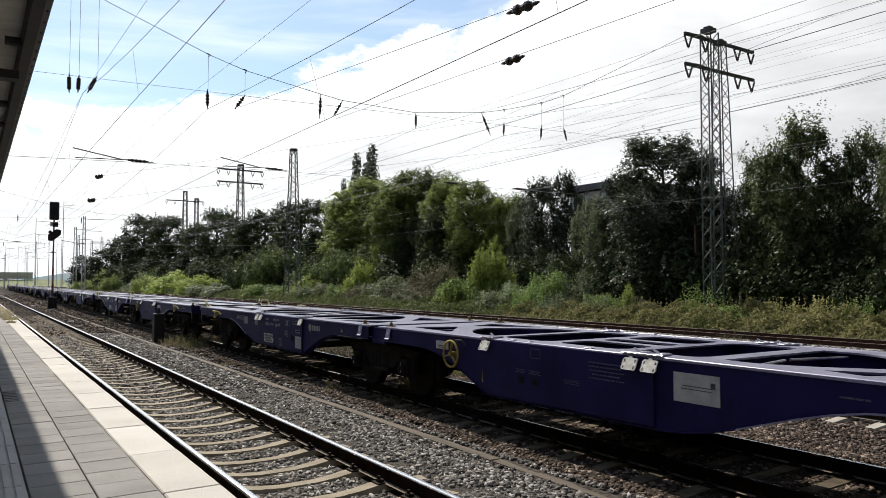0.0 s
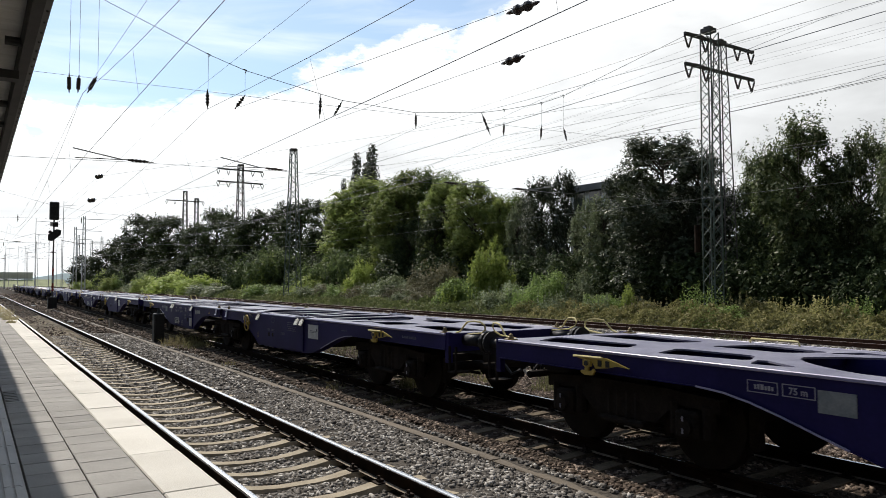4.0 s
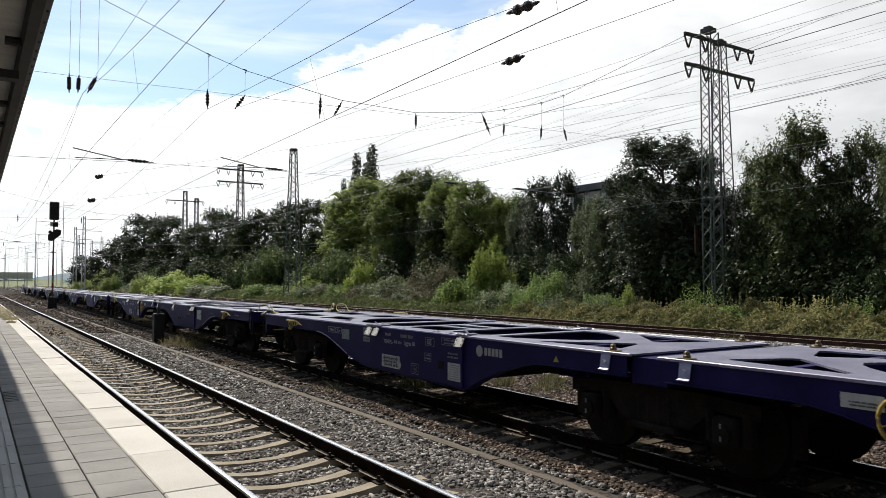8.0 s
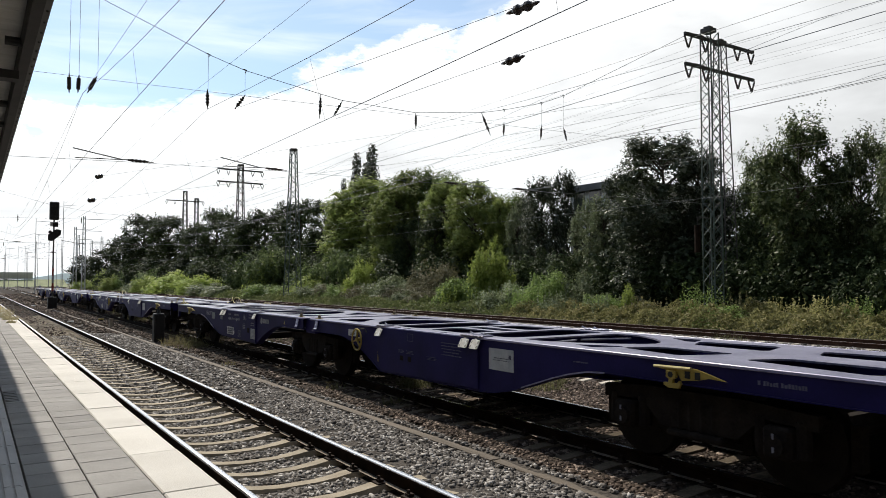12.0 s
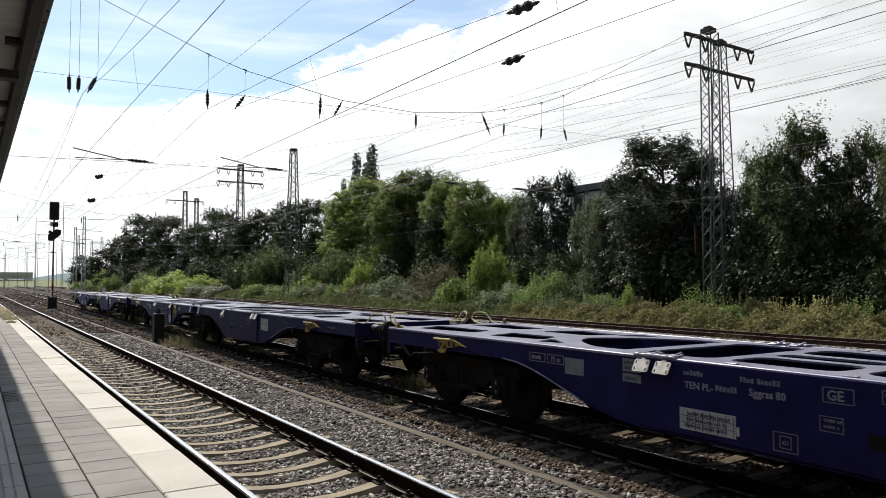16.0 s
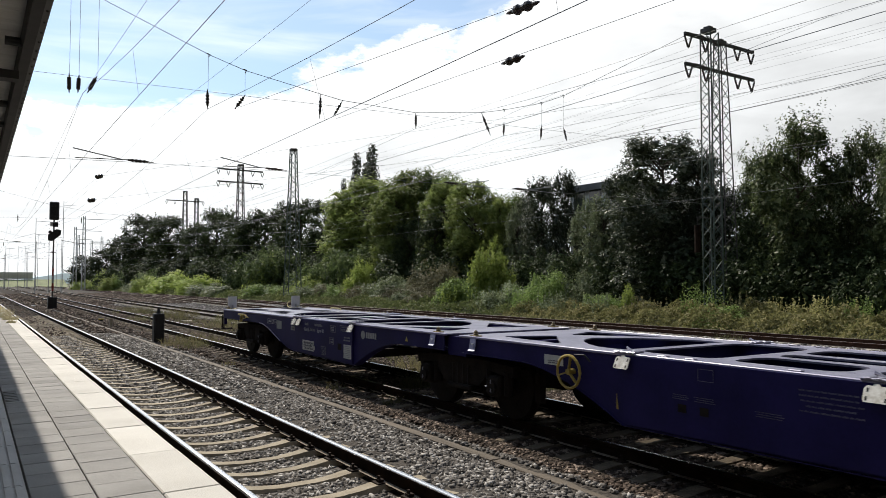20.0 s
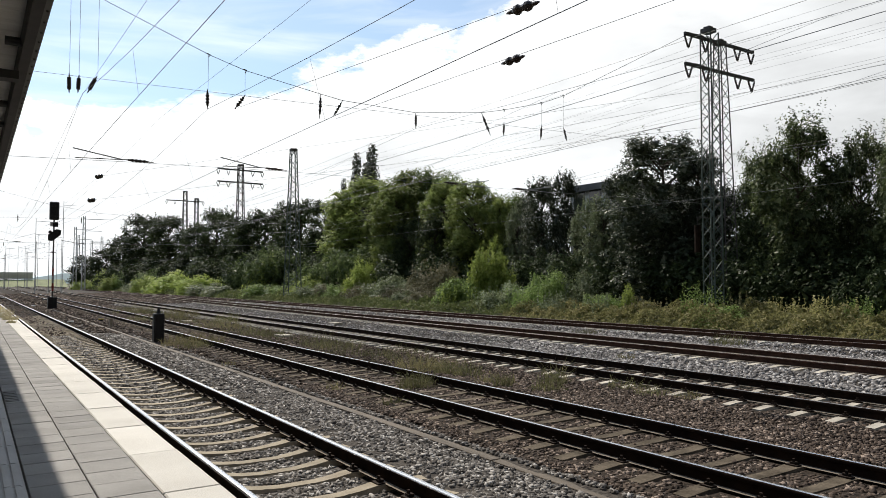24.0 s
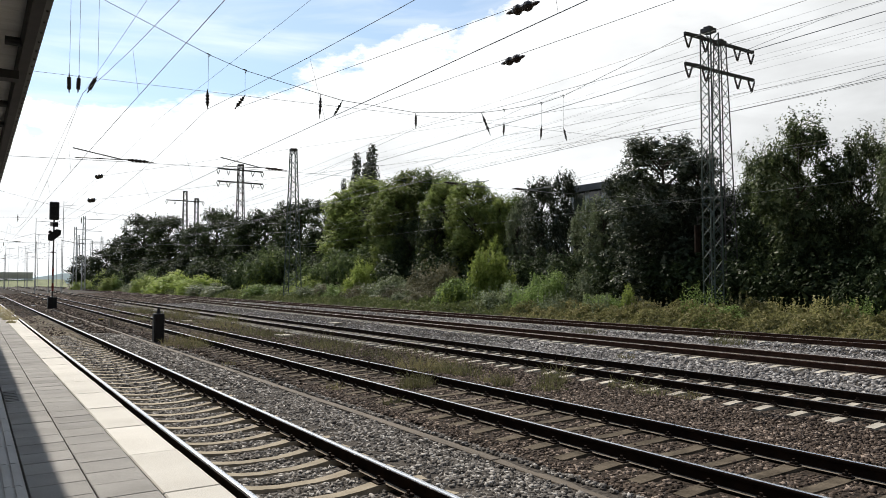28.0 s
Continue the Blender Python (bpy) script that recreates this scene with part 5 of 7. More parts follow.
def scatter_stones(name, label, x0, x1, y0, y1, density, size, kind, seed, material):
    rng = np.random.default_rng(seed)
    n = int((x1 - x0) * (y1 - y0) * density)
    x, y = rng.uniform(x0, x1, n), rng.uniform(y0, y1, n)
    keep = np.ones(n, bool)
    low = np.zeros(n)
    for k, (pitch, phase) in {1: (0.607, 9.731), 2: (0.59, 7.121), 3: (0.60, 9.607), 4: (0.60, 9.3)}.items():
        d = x - (TRACKS[k][0] + TRACKS[k][1] * (y - 10))
        on_rail = np.abs(np.abs(d) - 0.7535) < 0.11
        q = np.abs((y - phase + pitch / 2) % pitch - pitch / 2)
        on_sleeper = (np.abs(d) < 1.34) & (q < 0.125) & (rng.uniform(0, 1, n) < (0.95 if k == 2 else 0.975))
        keep &= ~(on_rail | on_sleeper)
        low = np.where(np.abs(d) < 1.6, -0.012, low)
    keep &= np.abs(x - 5.31) > 0.10
    x, y, low = x[keep], y[keep], low[keep]
    n = len(x)
    shapes, f = stone_shapes(rng, kind, 24)
    base = np.array(shapes)[rng.integers(0, 24, n)]
    ang = rng.uniform(0, 2 * np.pi, n)
    c, s = np.cos(ang), np.sin(ang)
    tilt = rng.uniform(-0.8, 0.8, n)
    ct, st = np.cos(tilt), np.sin(tilt)
    sz = size * rng.uniform(0.55, 1.35, n)
    b = base * sz[:, None, None] * np.array([1.0, 0.8, 0.68])
    bx_, by_, bz_ = b[..., 0], b[..., 1] * ct[:, None] - b[..., 2] * st[:, None], b[..., 1] * st[:, None] + b[..., 2] * ct[:, None]
    z = np.array([bed_height(float(a), float(d)) for a, d in zip(x, y)]) + low + sz * 0.25
    v = np.stack([bx_ * c[:, None] - by_ * s[:, None] + x[:, None], bx_ * s[:, None] + by_ * c[:, None] + y[:, None], bz_ + z[:, None]], -1)
    m = v.shape[1]
    faces = (f[None] + (np.arange(n) * m)[:, None, None]).reshape(-1, 3)
    return tagged(new(name, mesh_np(name, v.reshape(-1, 3), faces, material)), label, "stones", kind="stuff")


def stone_mat(name, a, b, c):
    m = bpy.data.materials.new(name)
    m.use_nodes = True
    nt = m.node_tree
    n, l = nt.nodes.new, nt.links.new
    p = nt.nodes["Principled BSDF"]
    p.inputs["Roughness"].default_value, p.inputs["Specular IOR Level"].default_value = 0.8, 0.12
    geo = n("ShaderNodeNewGeometry")
    ramp = n("ShaderNodeValToRGB")
    ramp.color_ramp.elements[0].color, ramp.color_ramp.elements[1].color = (*a, 1), (*c, 1)
    e = ramp.color_ramp.elements.new(0.62); e.color = (*b, 1)
    big, fine = n("ShaderNodeTexNoise"), n("ShaderNodeTexNoise")
    big.inputs["Scale"].default_value, fine.inputs["Scale"].default_value = 0.9, 70.0
    l(geo.outputs["Position"], big.inputs["Vector"]); l(geo.outputs["Position"], fine.inputs["Vector"])
    m1 = n("ShaderNodeMix"); m1.data_type = "FLOAT"; m1.inputs["Factor"].default_value = 0.25
    l(geo.outputs["Random Per Island"], m1.inputs["A"]); l(big.outputs[0], m1.inputs["B"])
    m2 = n("ShaderNodeMix"); m2.data_type = "FLOAT"; m2.inputs["Factor"].default_value = 0.2
    l(m1.outputs[0], m2.inputs["A"]); l(fine.outputs[0], m2.inputs["B"])
    l(m2.outputs[0], ramp.inputs[0]); l(ramp.outputs[0], p.inputs["Base Color"])
    return m


# bright end of each ramp lifted to paint sunlit stone tops
M["stone_grey"] = stone_mat("stone_grey", (0.024, 0.021, 0.019), (0.16, 0.145, 0.130), (0.80, 0.76, 0.70))
M["stone_brown"] = stone_mat("stone_brown", (0.014, 0.010, 0.008), (0.092, 0.067, 0.051), (0.54, 0.43, 0.35))
M["stone_pale"] = stone_mat("stone_pale", (0.03, 0.028, 0.027), (0.22, 0.205, 0.195), (0.85, 0.82, 0.78))
M["board"] = mat("weathered_board", (0.075, 0.060, 0.043), (0.17, 0.136, 0.102), 2.5, 0.85, grain=40.0, bump=0.4, stretch=(4, 0.3, 1))


# ---- canopy ----
def build_canopy():
    c = thing("platform_canopy", "steel platform canopy with a pale boarded underside", "canopy", kind="structure")
    y0, y1 = -16.0, 36.0
    part("fascia", bx(0.635, 0.685, y0, y1, 5.0, 5.55), M["canopy_dark"], c, "dark edge fascia")
    part("edge_flange", bx(0.615, 0.684, y0, y1, 4.985, 4.999), M["canopy_steel"], c, "grey bolted flange")
    bolt = mesh_of("bolt", tb([(0, 0, 0), (0, 0, -0.016)], 0.014, 6)); bolt.materials.append(M["canopy_dark"])
    for i in range(70):
        part("bolt", bolt, None, c).location = (0.65, 5.0 + i * 0.42, 4.985)
    part("edge_beam", bx(0.49, 0.612, y0, y1, 4.965, 5.36), M["canopy_dark"], c, "dark steel edge beam")
    bm = bmesh.new()
    y = y0
    while y < y1:
        box(bm, -6.2, 0.488, y, y + 0.43, 5.32, 5.35)
        y += 0.44
    part("boarded_underside", bm, M["canopy_board"], c, "pale boarded underside")
    part("roof_sheet", bx(-6.3, 0.635, y0, y1, 5.36, 5.52), M["canopy_steel"], c)
    for i in range(6):
        y = -4.5 + i * 8.3
        part("cross_beam", bx(-6.2, 0.505, y - 0.12, y + 0.12, 4.84, 4.962), M["canopy_dark"], c, "dark steel cross beam")
        part("column", bx(-3.1, -2.9, y - 0.1, y + 0.1, 0.76, 4.84), M["canopy_dark"], c)
    for i in range(17):
        part("hanger", tb([(0.30, 1.05 + i * 2.04, 5.17), (0.488, 1.05 + i * 2.04, 5.17)], 0.06, 10), M["canopy_dark"], c)


def build_unseen_wall():
    """Plain unseen wall added behind the canopy columns; it cuts low western sky light."""
    w = thing("wall_west", "plain dark unseen wall added behind the platform to cut sky light", "wall", kind="structure")
    part("wall", bx(-6.75, -6.45, -30, 54, 0.74, 5.30), M["plat_wall"], w)
    part("plinth", bx(-6.45, -6.38, -30, 54, 0.75, 1.2), M["canopy_dark"], w)


# ---- masts, wires ----
def lattice(parent, x, y, z0, z1, w0, w1, leg, step, material, single=False):
    """Four corner angles and zigzag bracing on each face."""
    def corner(z, i):
        t = (z - z0) / (z1 - z0)
        w = (w0 + (w1 - w0) * t) / 2
        sx, sy = ((-1, -1), (1, -1), (1, 1), (-1, 1))[i]
        return Vector((x + sx * w, y + sy * w, z))
    for i in range(4):
        b = bmesh.new()
        beam(b, corner(z0, i), corner(z1, i), leg)
        part("leg", b, material, parent)
    n = int((z1 - z0) / step)
    for i in range(4):
        b = bmesh.new()
        j = (i + 1) % 4
        if single:
            for k in range(n):
                za, zb = z0 + (z1 - z0) * k / n, z0 + (z1 - z0) * (k + 1) / n
                p, q = (i, j) if k % 2 else (j, i)
                part("brace", beam(bmesh.new(), corner(za, p), corner(zb, q), leg * 0.5), material, parent)
            continue
        for k in range(n):
            za, zb = z0 + (z1 - z0) * k / n, z0 + (z1 - z0) * (k + 1) / n
            p, q = (i, j) if k % 2 else (j, i)
            beam(b, corner(za, p), corner(zb, q), leg * 0.55)
        tagged(part("bracing", b, material, parent), kind="stuff")


def span_insulator(bm, p, q, r, ribs=3):
    """A slim rod insulator: pointed metal ends, a body with a few wide sheds."""
    p, q = Vector(p), Vector(q)
    prof = [(0.0, 0.22), (0.16, 0.30), (0.18, 0.62), (0.22, 0.62)]
    for i in range(ribs):
        a = 0.24 + 0.52 * i / ribs
        w = 0.52 / ribs
        prof += [(a + w * 0.10, 0.60), (a + w * 0.42, 1.0), (a + w * 0.58, 1.0), (a + w * 0.90, 0.60)]
    prof += [(0.78, 0.62), (0.82, 0.62), (0.84, 0.30), (1.0, 0.22)]
    if ribs == 1:
        prof = [(0.0, 0.2), (0.17, 0.3), (0.2, 0.85), (0.5, 0.9), (0.8, 0.85), (0.83, 0.3), (1.0, 0.2)]
    return tube(bm, [p.lerp(q, t) for t, _ in prof], [r * k for _, k in prof], 8)


def line_insulator(bm, p, q, r):
    """A big tension insulator: two wide sheds and drawn-out ends."""
    p, q = Vector(p), Vector(q)
    prof = [(0.0, 0.12), (0.10, 0.38), (0.20, 0.42), (0.30, 0.95), (0.38, 1.0), (0.46, 0.60), (0.54, 0.60), (0.62, 1.0), (0.70, 0.95), (0.80, 0.42), (0.90, 0.38), (1.0, 0.12)]
    return tube(bm, [p.lerp(q, t) for t, _ in prof], [r * k for _, k in prof], 10)


def insulator_rod(bm, p, q, r, ribs=6):
    """A string of ribbed discs between p and q."""
    p, q = Vector(p), Vector(q)
    pts, rad = [p, p.lerp(q, 0.05)], [r * 0.3, r * 0.35]
    for i in range(ribs):
        for t, k in ((0.1, 0.68), (0.40, 1.0), (0.60, 1.0), (0.95, 0.68)):
            pts.append(p.lerp(q, 0.06 + 0.88 * (i + t) / ribs)); rad.append(r * k)
    pts += [p.lerp(q, 0.95), q]; rad += [r * 0.35, r * 0.3]
    return tube(bm, pts, rad, 8)


ARM_X = (28.75, 30.05, 32.6, 33.75)


def build_big_mast():
    m = thing("lattice_mast", "tall twin lattice steel mast with two crossarms above the bushes", "mast", "railway masts")
    lattice(m, 30.36, 22.4, -0.4, 14.2, 0.66, 0.60, 0.06, 0.56, M["mast_green"], True)
    lattice(m, 33.83, 24.3, -0.4, 14.75, 1.15, 0.44, 0.055, 0.60, M["mast_dark"], True)
    for (x, y, z, w) in ((30.3, 22.4, 14.2, 0.27), (33.83, 24.3, 14.75, 0.25)):
        cap = bmesh.new()
        box(cap, x - w, x + w, y - w, y + w, z, z + 0.20)
        slab(cap, [(x - w * 0.6, y - w * 0.6), (x + w * 0.6, y - w * 0.6), (x + w * 0.6, y + w * 0.6), (x - w * 0.6, y + w * 0.6)], z + 0.20, z + 0.30)
        part("mast_head", cap, M["mast_dark"], m, "dark sheet cap")
    for z in (13.85, 12.38):
        a = bmesh.new()
        beam(a, (28.5, 22.4, z), (33.95, 22.4, z), 0.12, 0.14)
        beam(a, (28.5, 22.4, z), (29.9, 22.4, z + 0.05), 0.08, 0.16)
        part("crossarm", a, M["mast_dark"], m)
        for x in ARM_X:
            for d in (-0.28, 0.28):
                b = bmesh.new()
                insulator_rod(b, (x + d, 22.4, z - 0.05), (x, 22.4, z - 0.68), 0.055, 5)
                part("insulator", b, M["insulator"], m, "dark ribbed insulator")
    part("cable_bracket", tb([(30.0, 22.05, 8.5), (29.7, 22.0, 8.5), (29.5, 22.0, 8.3), (29.5, 22.0, 7.2)], 0.02, 5), M["mast_dark"], m)
    part("weight_stack", tb([(29.2, 22.4, 3.3), (29.2, 22.4, 4.6)], 0.15, 8), M["rust"], m, "stack of tension weights")
    part("weight_arm", tb([(30.0, 22.4, 5.0), (29.2, 22.4, 5.0), (29.2, 22.4, 4.5)], 0.03, 5), M["mast_dark"], m)
    return m


def build_far_mast(x, y, h, w0, w1, arms=(), half=0.0, step=0.6, label="distant lattice mast above the trees"):
    m = thing("lattice_mast", label, "mast", "railway masts")
    lattice(m, x, y, -0.4, h, w0, w1, 0.09 if h < 17 else 0.12, step, M["mast_green"] if not arms else M["mast_dark"])
    part("mast_head", bx(x - w1 * 0.6, x + w1 * 0.6, y - w1 * 0.6, y + w1 * 0.6, h, h + 0.25), M["mast_dark"], m)
    for z in arms:
        b = bmesh.new()
        beam(b, (x - half, y, z), (x + half, y, z), 0.16, 0.22)
        part("crossarm", b, M["mast_dark"], m)
        for d in (-1.0, -0.55, 0.55, 1.0):
            for e in (-0.3, 0.3):
                c = bmesh.new()
                insulator_rod(c, (x + d * half * 0.97 + e, y, z - 0.1), (x + d * half * 0.97, y, z - 0.9), 0.07, 4)
                part("insulator", c, M["insulator"], m)
    return m


HEAD_Y = 22.4


def wire_thing(name, pts, r, label, n=5):
    return solo(name, tb(pts, r, n), M["wire"], label, "wire", "overhead wires")


def sagging(x0, y0, z0, x1, y1, z1, sag, n=14):
    return [(x0 + (x1 - x0) * t, y0 + (y1 - y0) * t, z0 + (z1 - z0) * t - 4 * sag * t * (1 - t)) for t in (i / n for i in range(n + 1))]


def build_overhead(xc, zc, xm, zm, sag, far, label, r=0.0060, stagger=0.0):
    """Contact wire, sagging carrier and droppers over one track."""
    o = thing("overhead_line", label, "overhead line", "overhead wires")
    part("contact_wire", tb([(xc, -12, zc), (xc, HEAD_Y, zc), (xc + far * 0.6, 76, zc), (xc + far, 130, zc), (xc + far * 1.6, 190, zc)], r, 5), M["wire"], o)
    spans = [sagging(xm + stagger, -31, zm, xm, HEAD_Y, zm, sag), sagging(xm, HEAD_Y, zm, xm + far * 0.6, 76, zm, sag), sagging(xm + far * 0.6, 76, zm, xm + far, 130, zm, sag), sagging(xm + far, 130, zm, xm + far * 1.6, 190, zm, sag)]
    for i, s in enumerate(spans):
        pts = [p for p in s if p[1] > -13]
        part("carrier_wire", tb(pts, r * 0.9, 5), M["wire"], o)
        for p in pts[1:-1:2]:
            t = (p[1] - HEAD_Y) / 53.6
            cx = xc if p[1] < HEAD_Y else xc + far * 0.6 * min(1, t) if p[1] < 76 else xc + far * (0.6 + 0.4 * (p[1] - 76) / 54)
            if p[1] < 130:
                part("dropper", tb([p, (cx, p[1], zc)], 0.003, 4), M["wire"], o)
    return o


def build_head_span():
    """Cross-span over all tracks: bearer cable, upper and lower cross wires, insulators, registration arms."""
    h = thing("head_span", "cross-span cables with insulators over the tracks", "cable span", "overhead wires")
    Y = HEAD_Y
    bearer = [(-6.0, Y, 14.2), (-1.0, Y, 11.6), (3.01, Y, 10.0), (5.99, Y, 8.92), (7.12, Y, 8.61), (9.70, Y, 8.22), (10.5, Y, 8.11), (13.42, Y, 8.06), (16.38, Y, 8.44), (17.48, Y, 8.69), (19.42, Y, 9.22), (20.63, Y, 9.69), (28.55, Y, 13.75)]
    part("bearer_cable", tb(bearer, 0.010, 5), M["wire"], h)
    part("upper_cross_wire", tb([(-6, Y, 7.45), (1.29, Y, 7.66), (7.42, Y, 7.80), (13.52, Y, 7.97), (24.1, Y, 8.27), (30.0, Y, 8.5)], 0.0055, 5), M["wire"], h)
    part("lower_cross_wire", tb([(-6, Y, 5.1), (0.56, Y, 5.28), (3.54, Y, 5.38), (8.38, Y, 5.5), (17.69, Y, 5.56), (30.0, Y, 5.7)], 0.0055, 5), M["wire"], h)
    rods = [((2.15, 7.74), (2.16, 7.18)), ((2.40, 7.73), (2.38, 7.22)), ((2.86, 7.77), (2.62, 7.25)), ((5.95, 7.84), (5.96, 7.23)), ((7.13, 7.83), (6.80, 7.33)), ((9.70, 8.22), (9.66, 7.39)), ((10.5, 8.11), (10.15, 7.50)),
            ((13.42, 8.06), (13.42, 7.48)), ((16.38, 8.44), (16.81, 7.60)), ((17.48, 8.20), (17.45, 7.66)), ((19.42, 8.30), (19.37, 7.70)), ((20.63, 8.35), (20.80, 7.80))]
    for (xa, za), (xb, zb) in rods:
        b = bmesh.new()
        span_insulator(b, (xa, Y, za), (xb, Y, zb), 0.062 if xa < 7.5 else 0.052, 1 if xa < 2.9 else 3)
        part("insulator", b, M["insulator"], h, "dark ribbed insulator")
    for x, z0, z1 in ((5.97, 7.84, 8.92), (7.12, 7.83, 8.61), (17.48, 8.20, 8.69), (19.42, 8.30, 9.22), (20.63, 8.35, 9.69), (2.16, 7.74, 10.35), (2.40, 7.73, 10.25), (2.88, 7.77, 10.05)):
        part("hanger_wire", tb([(x, Y, z0), (x, Y, z1)], 0.005, 4), M["wire"], h)
        part("clamp", tb([(x - 0.05, Y, z1 + 0.03), (x + 0.05, Y, z1), (x, Y, z1 - 0.07)], 0.022, 5), M["mast_dark"], h)
    # registration arms with insulators on the lower wire
    for x, z, s in ((4.0, 5.44, 1), (8.1, 5.55, 1), (15.0, 5.60, -1), (18.3, 5.60, -1)):
        b = bmesh.new()
        span_insulator(b, (x - 0.42, Y, z + 0.01), (x + 0.42, Y, z - 0.01), 0.052, 4)
        part("insulator", b, M["insulator"], h, "dark ribbed insulator")
        a = x - s * 0.42
        part("steady_arm", tb([(a, Y, z), (a - s * 0.35, Y, z + 0.06), (a - s * 1.30, Y, z + 0.22)], 0.018, 5), M["wire"], h)
        part("drop_arm", tb([(a, Y, z), (a - s * 1.25, Y - 0.1, z - 0.06)], 0.014, 5), M["wire"], h)
    # the same gear on the next spans
    for y2, xs in ((76.0, (3.4, 8.6, 13.5, 18.6)), (130.0, (4.0, 9.5, 14.5))):
        far = thing("head_span", "distant cross-span with registration arms", "cable span", "overhead wires")
        part("cross_wire", tb([(-6, y2, 5.4), (34, y2, 5.9)], 0.008, 4), M["wire"], far)
        part("upper_cross_wire", tb([(-6, y2, 7.6), (34, y2, 8.4)], 0.008, 4), M["wire"], far)
        part("bearer_cable", tb(sagging(-6, y2, 13.5, 34, y2, 14.0, 5.4, 10), 0.010, 4), M["wire"], far)
        for x in xs:
            b = bmesh.new()
            span_insulator(b, (x - 0.42, y2, 5.6), (x + 0.42, y2, 5.58), 0.055, 4)
            part("insulator", b, M["insulator"], far)
            part("steady_arm", tb([(x - 0.45, y2, 5.6), (x - 1.7, y2, 5.85)], 0.02, 5), M["wire"], far)
            b = bmesh.new()
            span_insulator(b, (x, y2, 8.1), (x, y2, 7.4), 0.055, 3)
            part("insulator", b, M["insulator"], far)
    return h


def build_feeders():
    for name, x0, x1, z, fx, fy in (("left", 10.58, 6.92, 7.25, 8.62, 10.85), ("right", 12.0, 10.25, 7.3, 10.92, 13.7)):
        f = thing("anchor_wire", "tension wire with a large ribbed insulator", "wire", "overhead wires")
        x_at = lambda y: x0 + (x1 - x0) * (y - 1.5) / (HEAD_Y - 1.5)
        part("wire", tb([(x_at(-12), -12, z), (x_at(HEAD_Y), HEAD_Y, z + 0.15)], 0.006, 5), M["wire"], f)
        b = bmesh.new()
        line_insulator(b, (x_at(fy - 0.42), fy - 0.42, z + 0.03), (x_at(fy + 0.42), fy + 0.42, z + 0.03), 0.105)
        part("insulator", b, M["insulator"], f, "large dark ribbed insulator")
    # bare conductors on the crossarms of the masts
    for z, zf in ((13.15, 19.2), (11.68, 17.3)):
        for x, xf in zip(ARM_X, (32.5, 34.2, 37.8, 39.5)):
            wire_thing("conductor", sagging(x + (x - xf) * 0.4, -16, z + 0.3, x, HEAD_Y, z, 0.5, 8) + sagging(x, HEAD_Y, z, xf, 115, zf, 2.2)[1:] + sagging(xf, 115, zf, xf + 4, 170, zf + 1.5, 1.2, 8)[1:], 0.0042, "bare high-voltage conductor between the masts")
    for x, z in ((25.2, 7.0), (21.0, 7.75), (19.4, 7.7), (15.9, 6.3), (12.6, 7.2), (4.6, 6.8), (2.45, 7.1)):
        wire_thing("line_wire", sagging(x + 0.4, -14, z, x, HEAD_Y, z, 0.12, 8) + sagging(x, HEAD_Y, z, x + 0.8, 80, z + 0.1, 0.3)[1:], 0.0045, "thin overhead wire beside the tracks", 4)
    # in-line insulators on anchor wires farther down the line
    for x, y, z in ((8.2, 62, 10.2), (7.7, 62, 8.3)):
        f = thing("anchor_wire", "far tension wire with a dark round insulator", "wire", "overhead wires")
        part("wire", tb([(30.3 if z > 9 else 30.1, HEAD_Y + 0.2, z + 1.2), (x, y, z), (9.6, 150, 12.0 if z > 9 else 10.0)], 0.008, 4), M["wire"], f)
        b = bmesh.new()
        insulator_rod(b, (x + 0.16, y - 0.45, z), (x - 0.16, y + 0.45, z), 0.20, 2)
        part("insulator", b, M["insulator"], f)


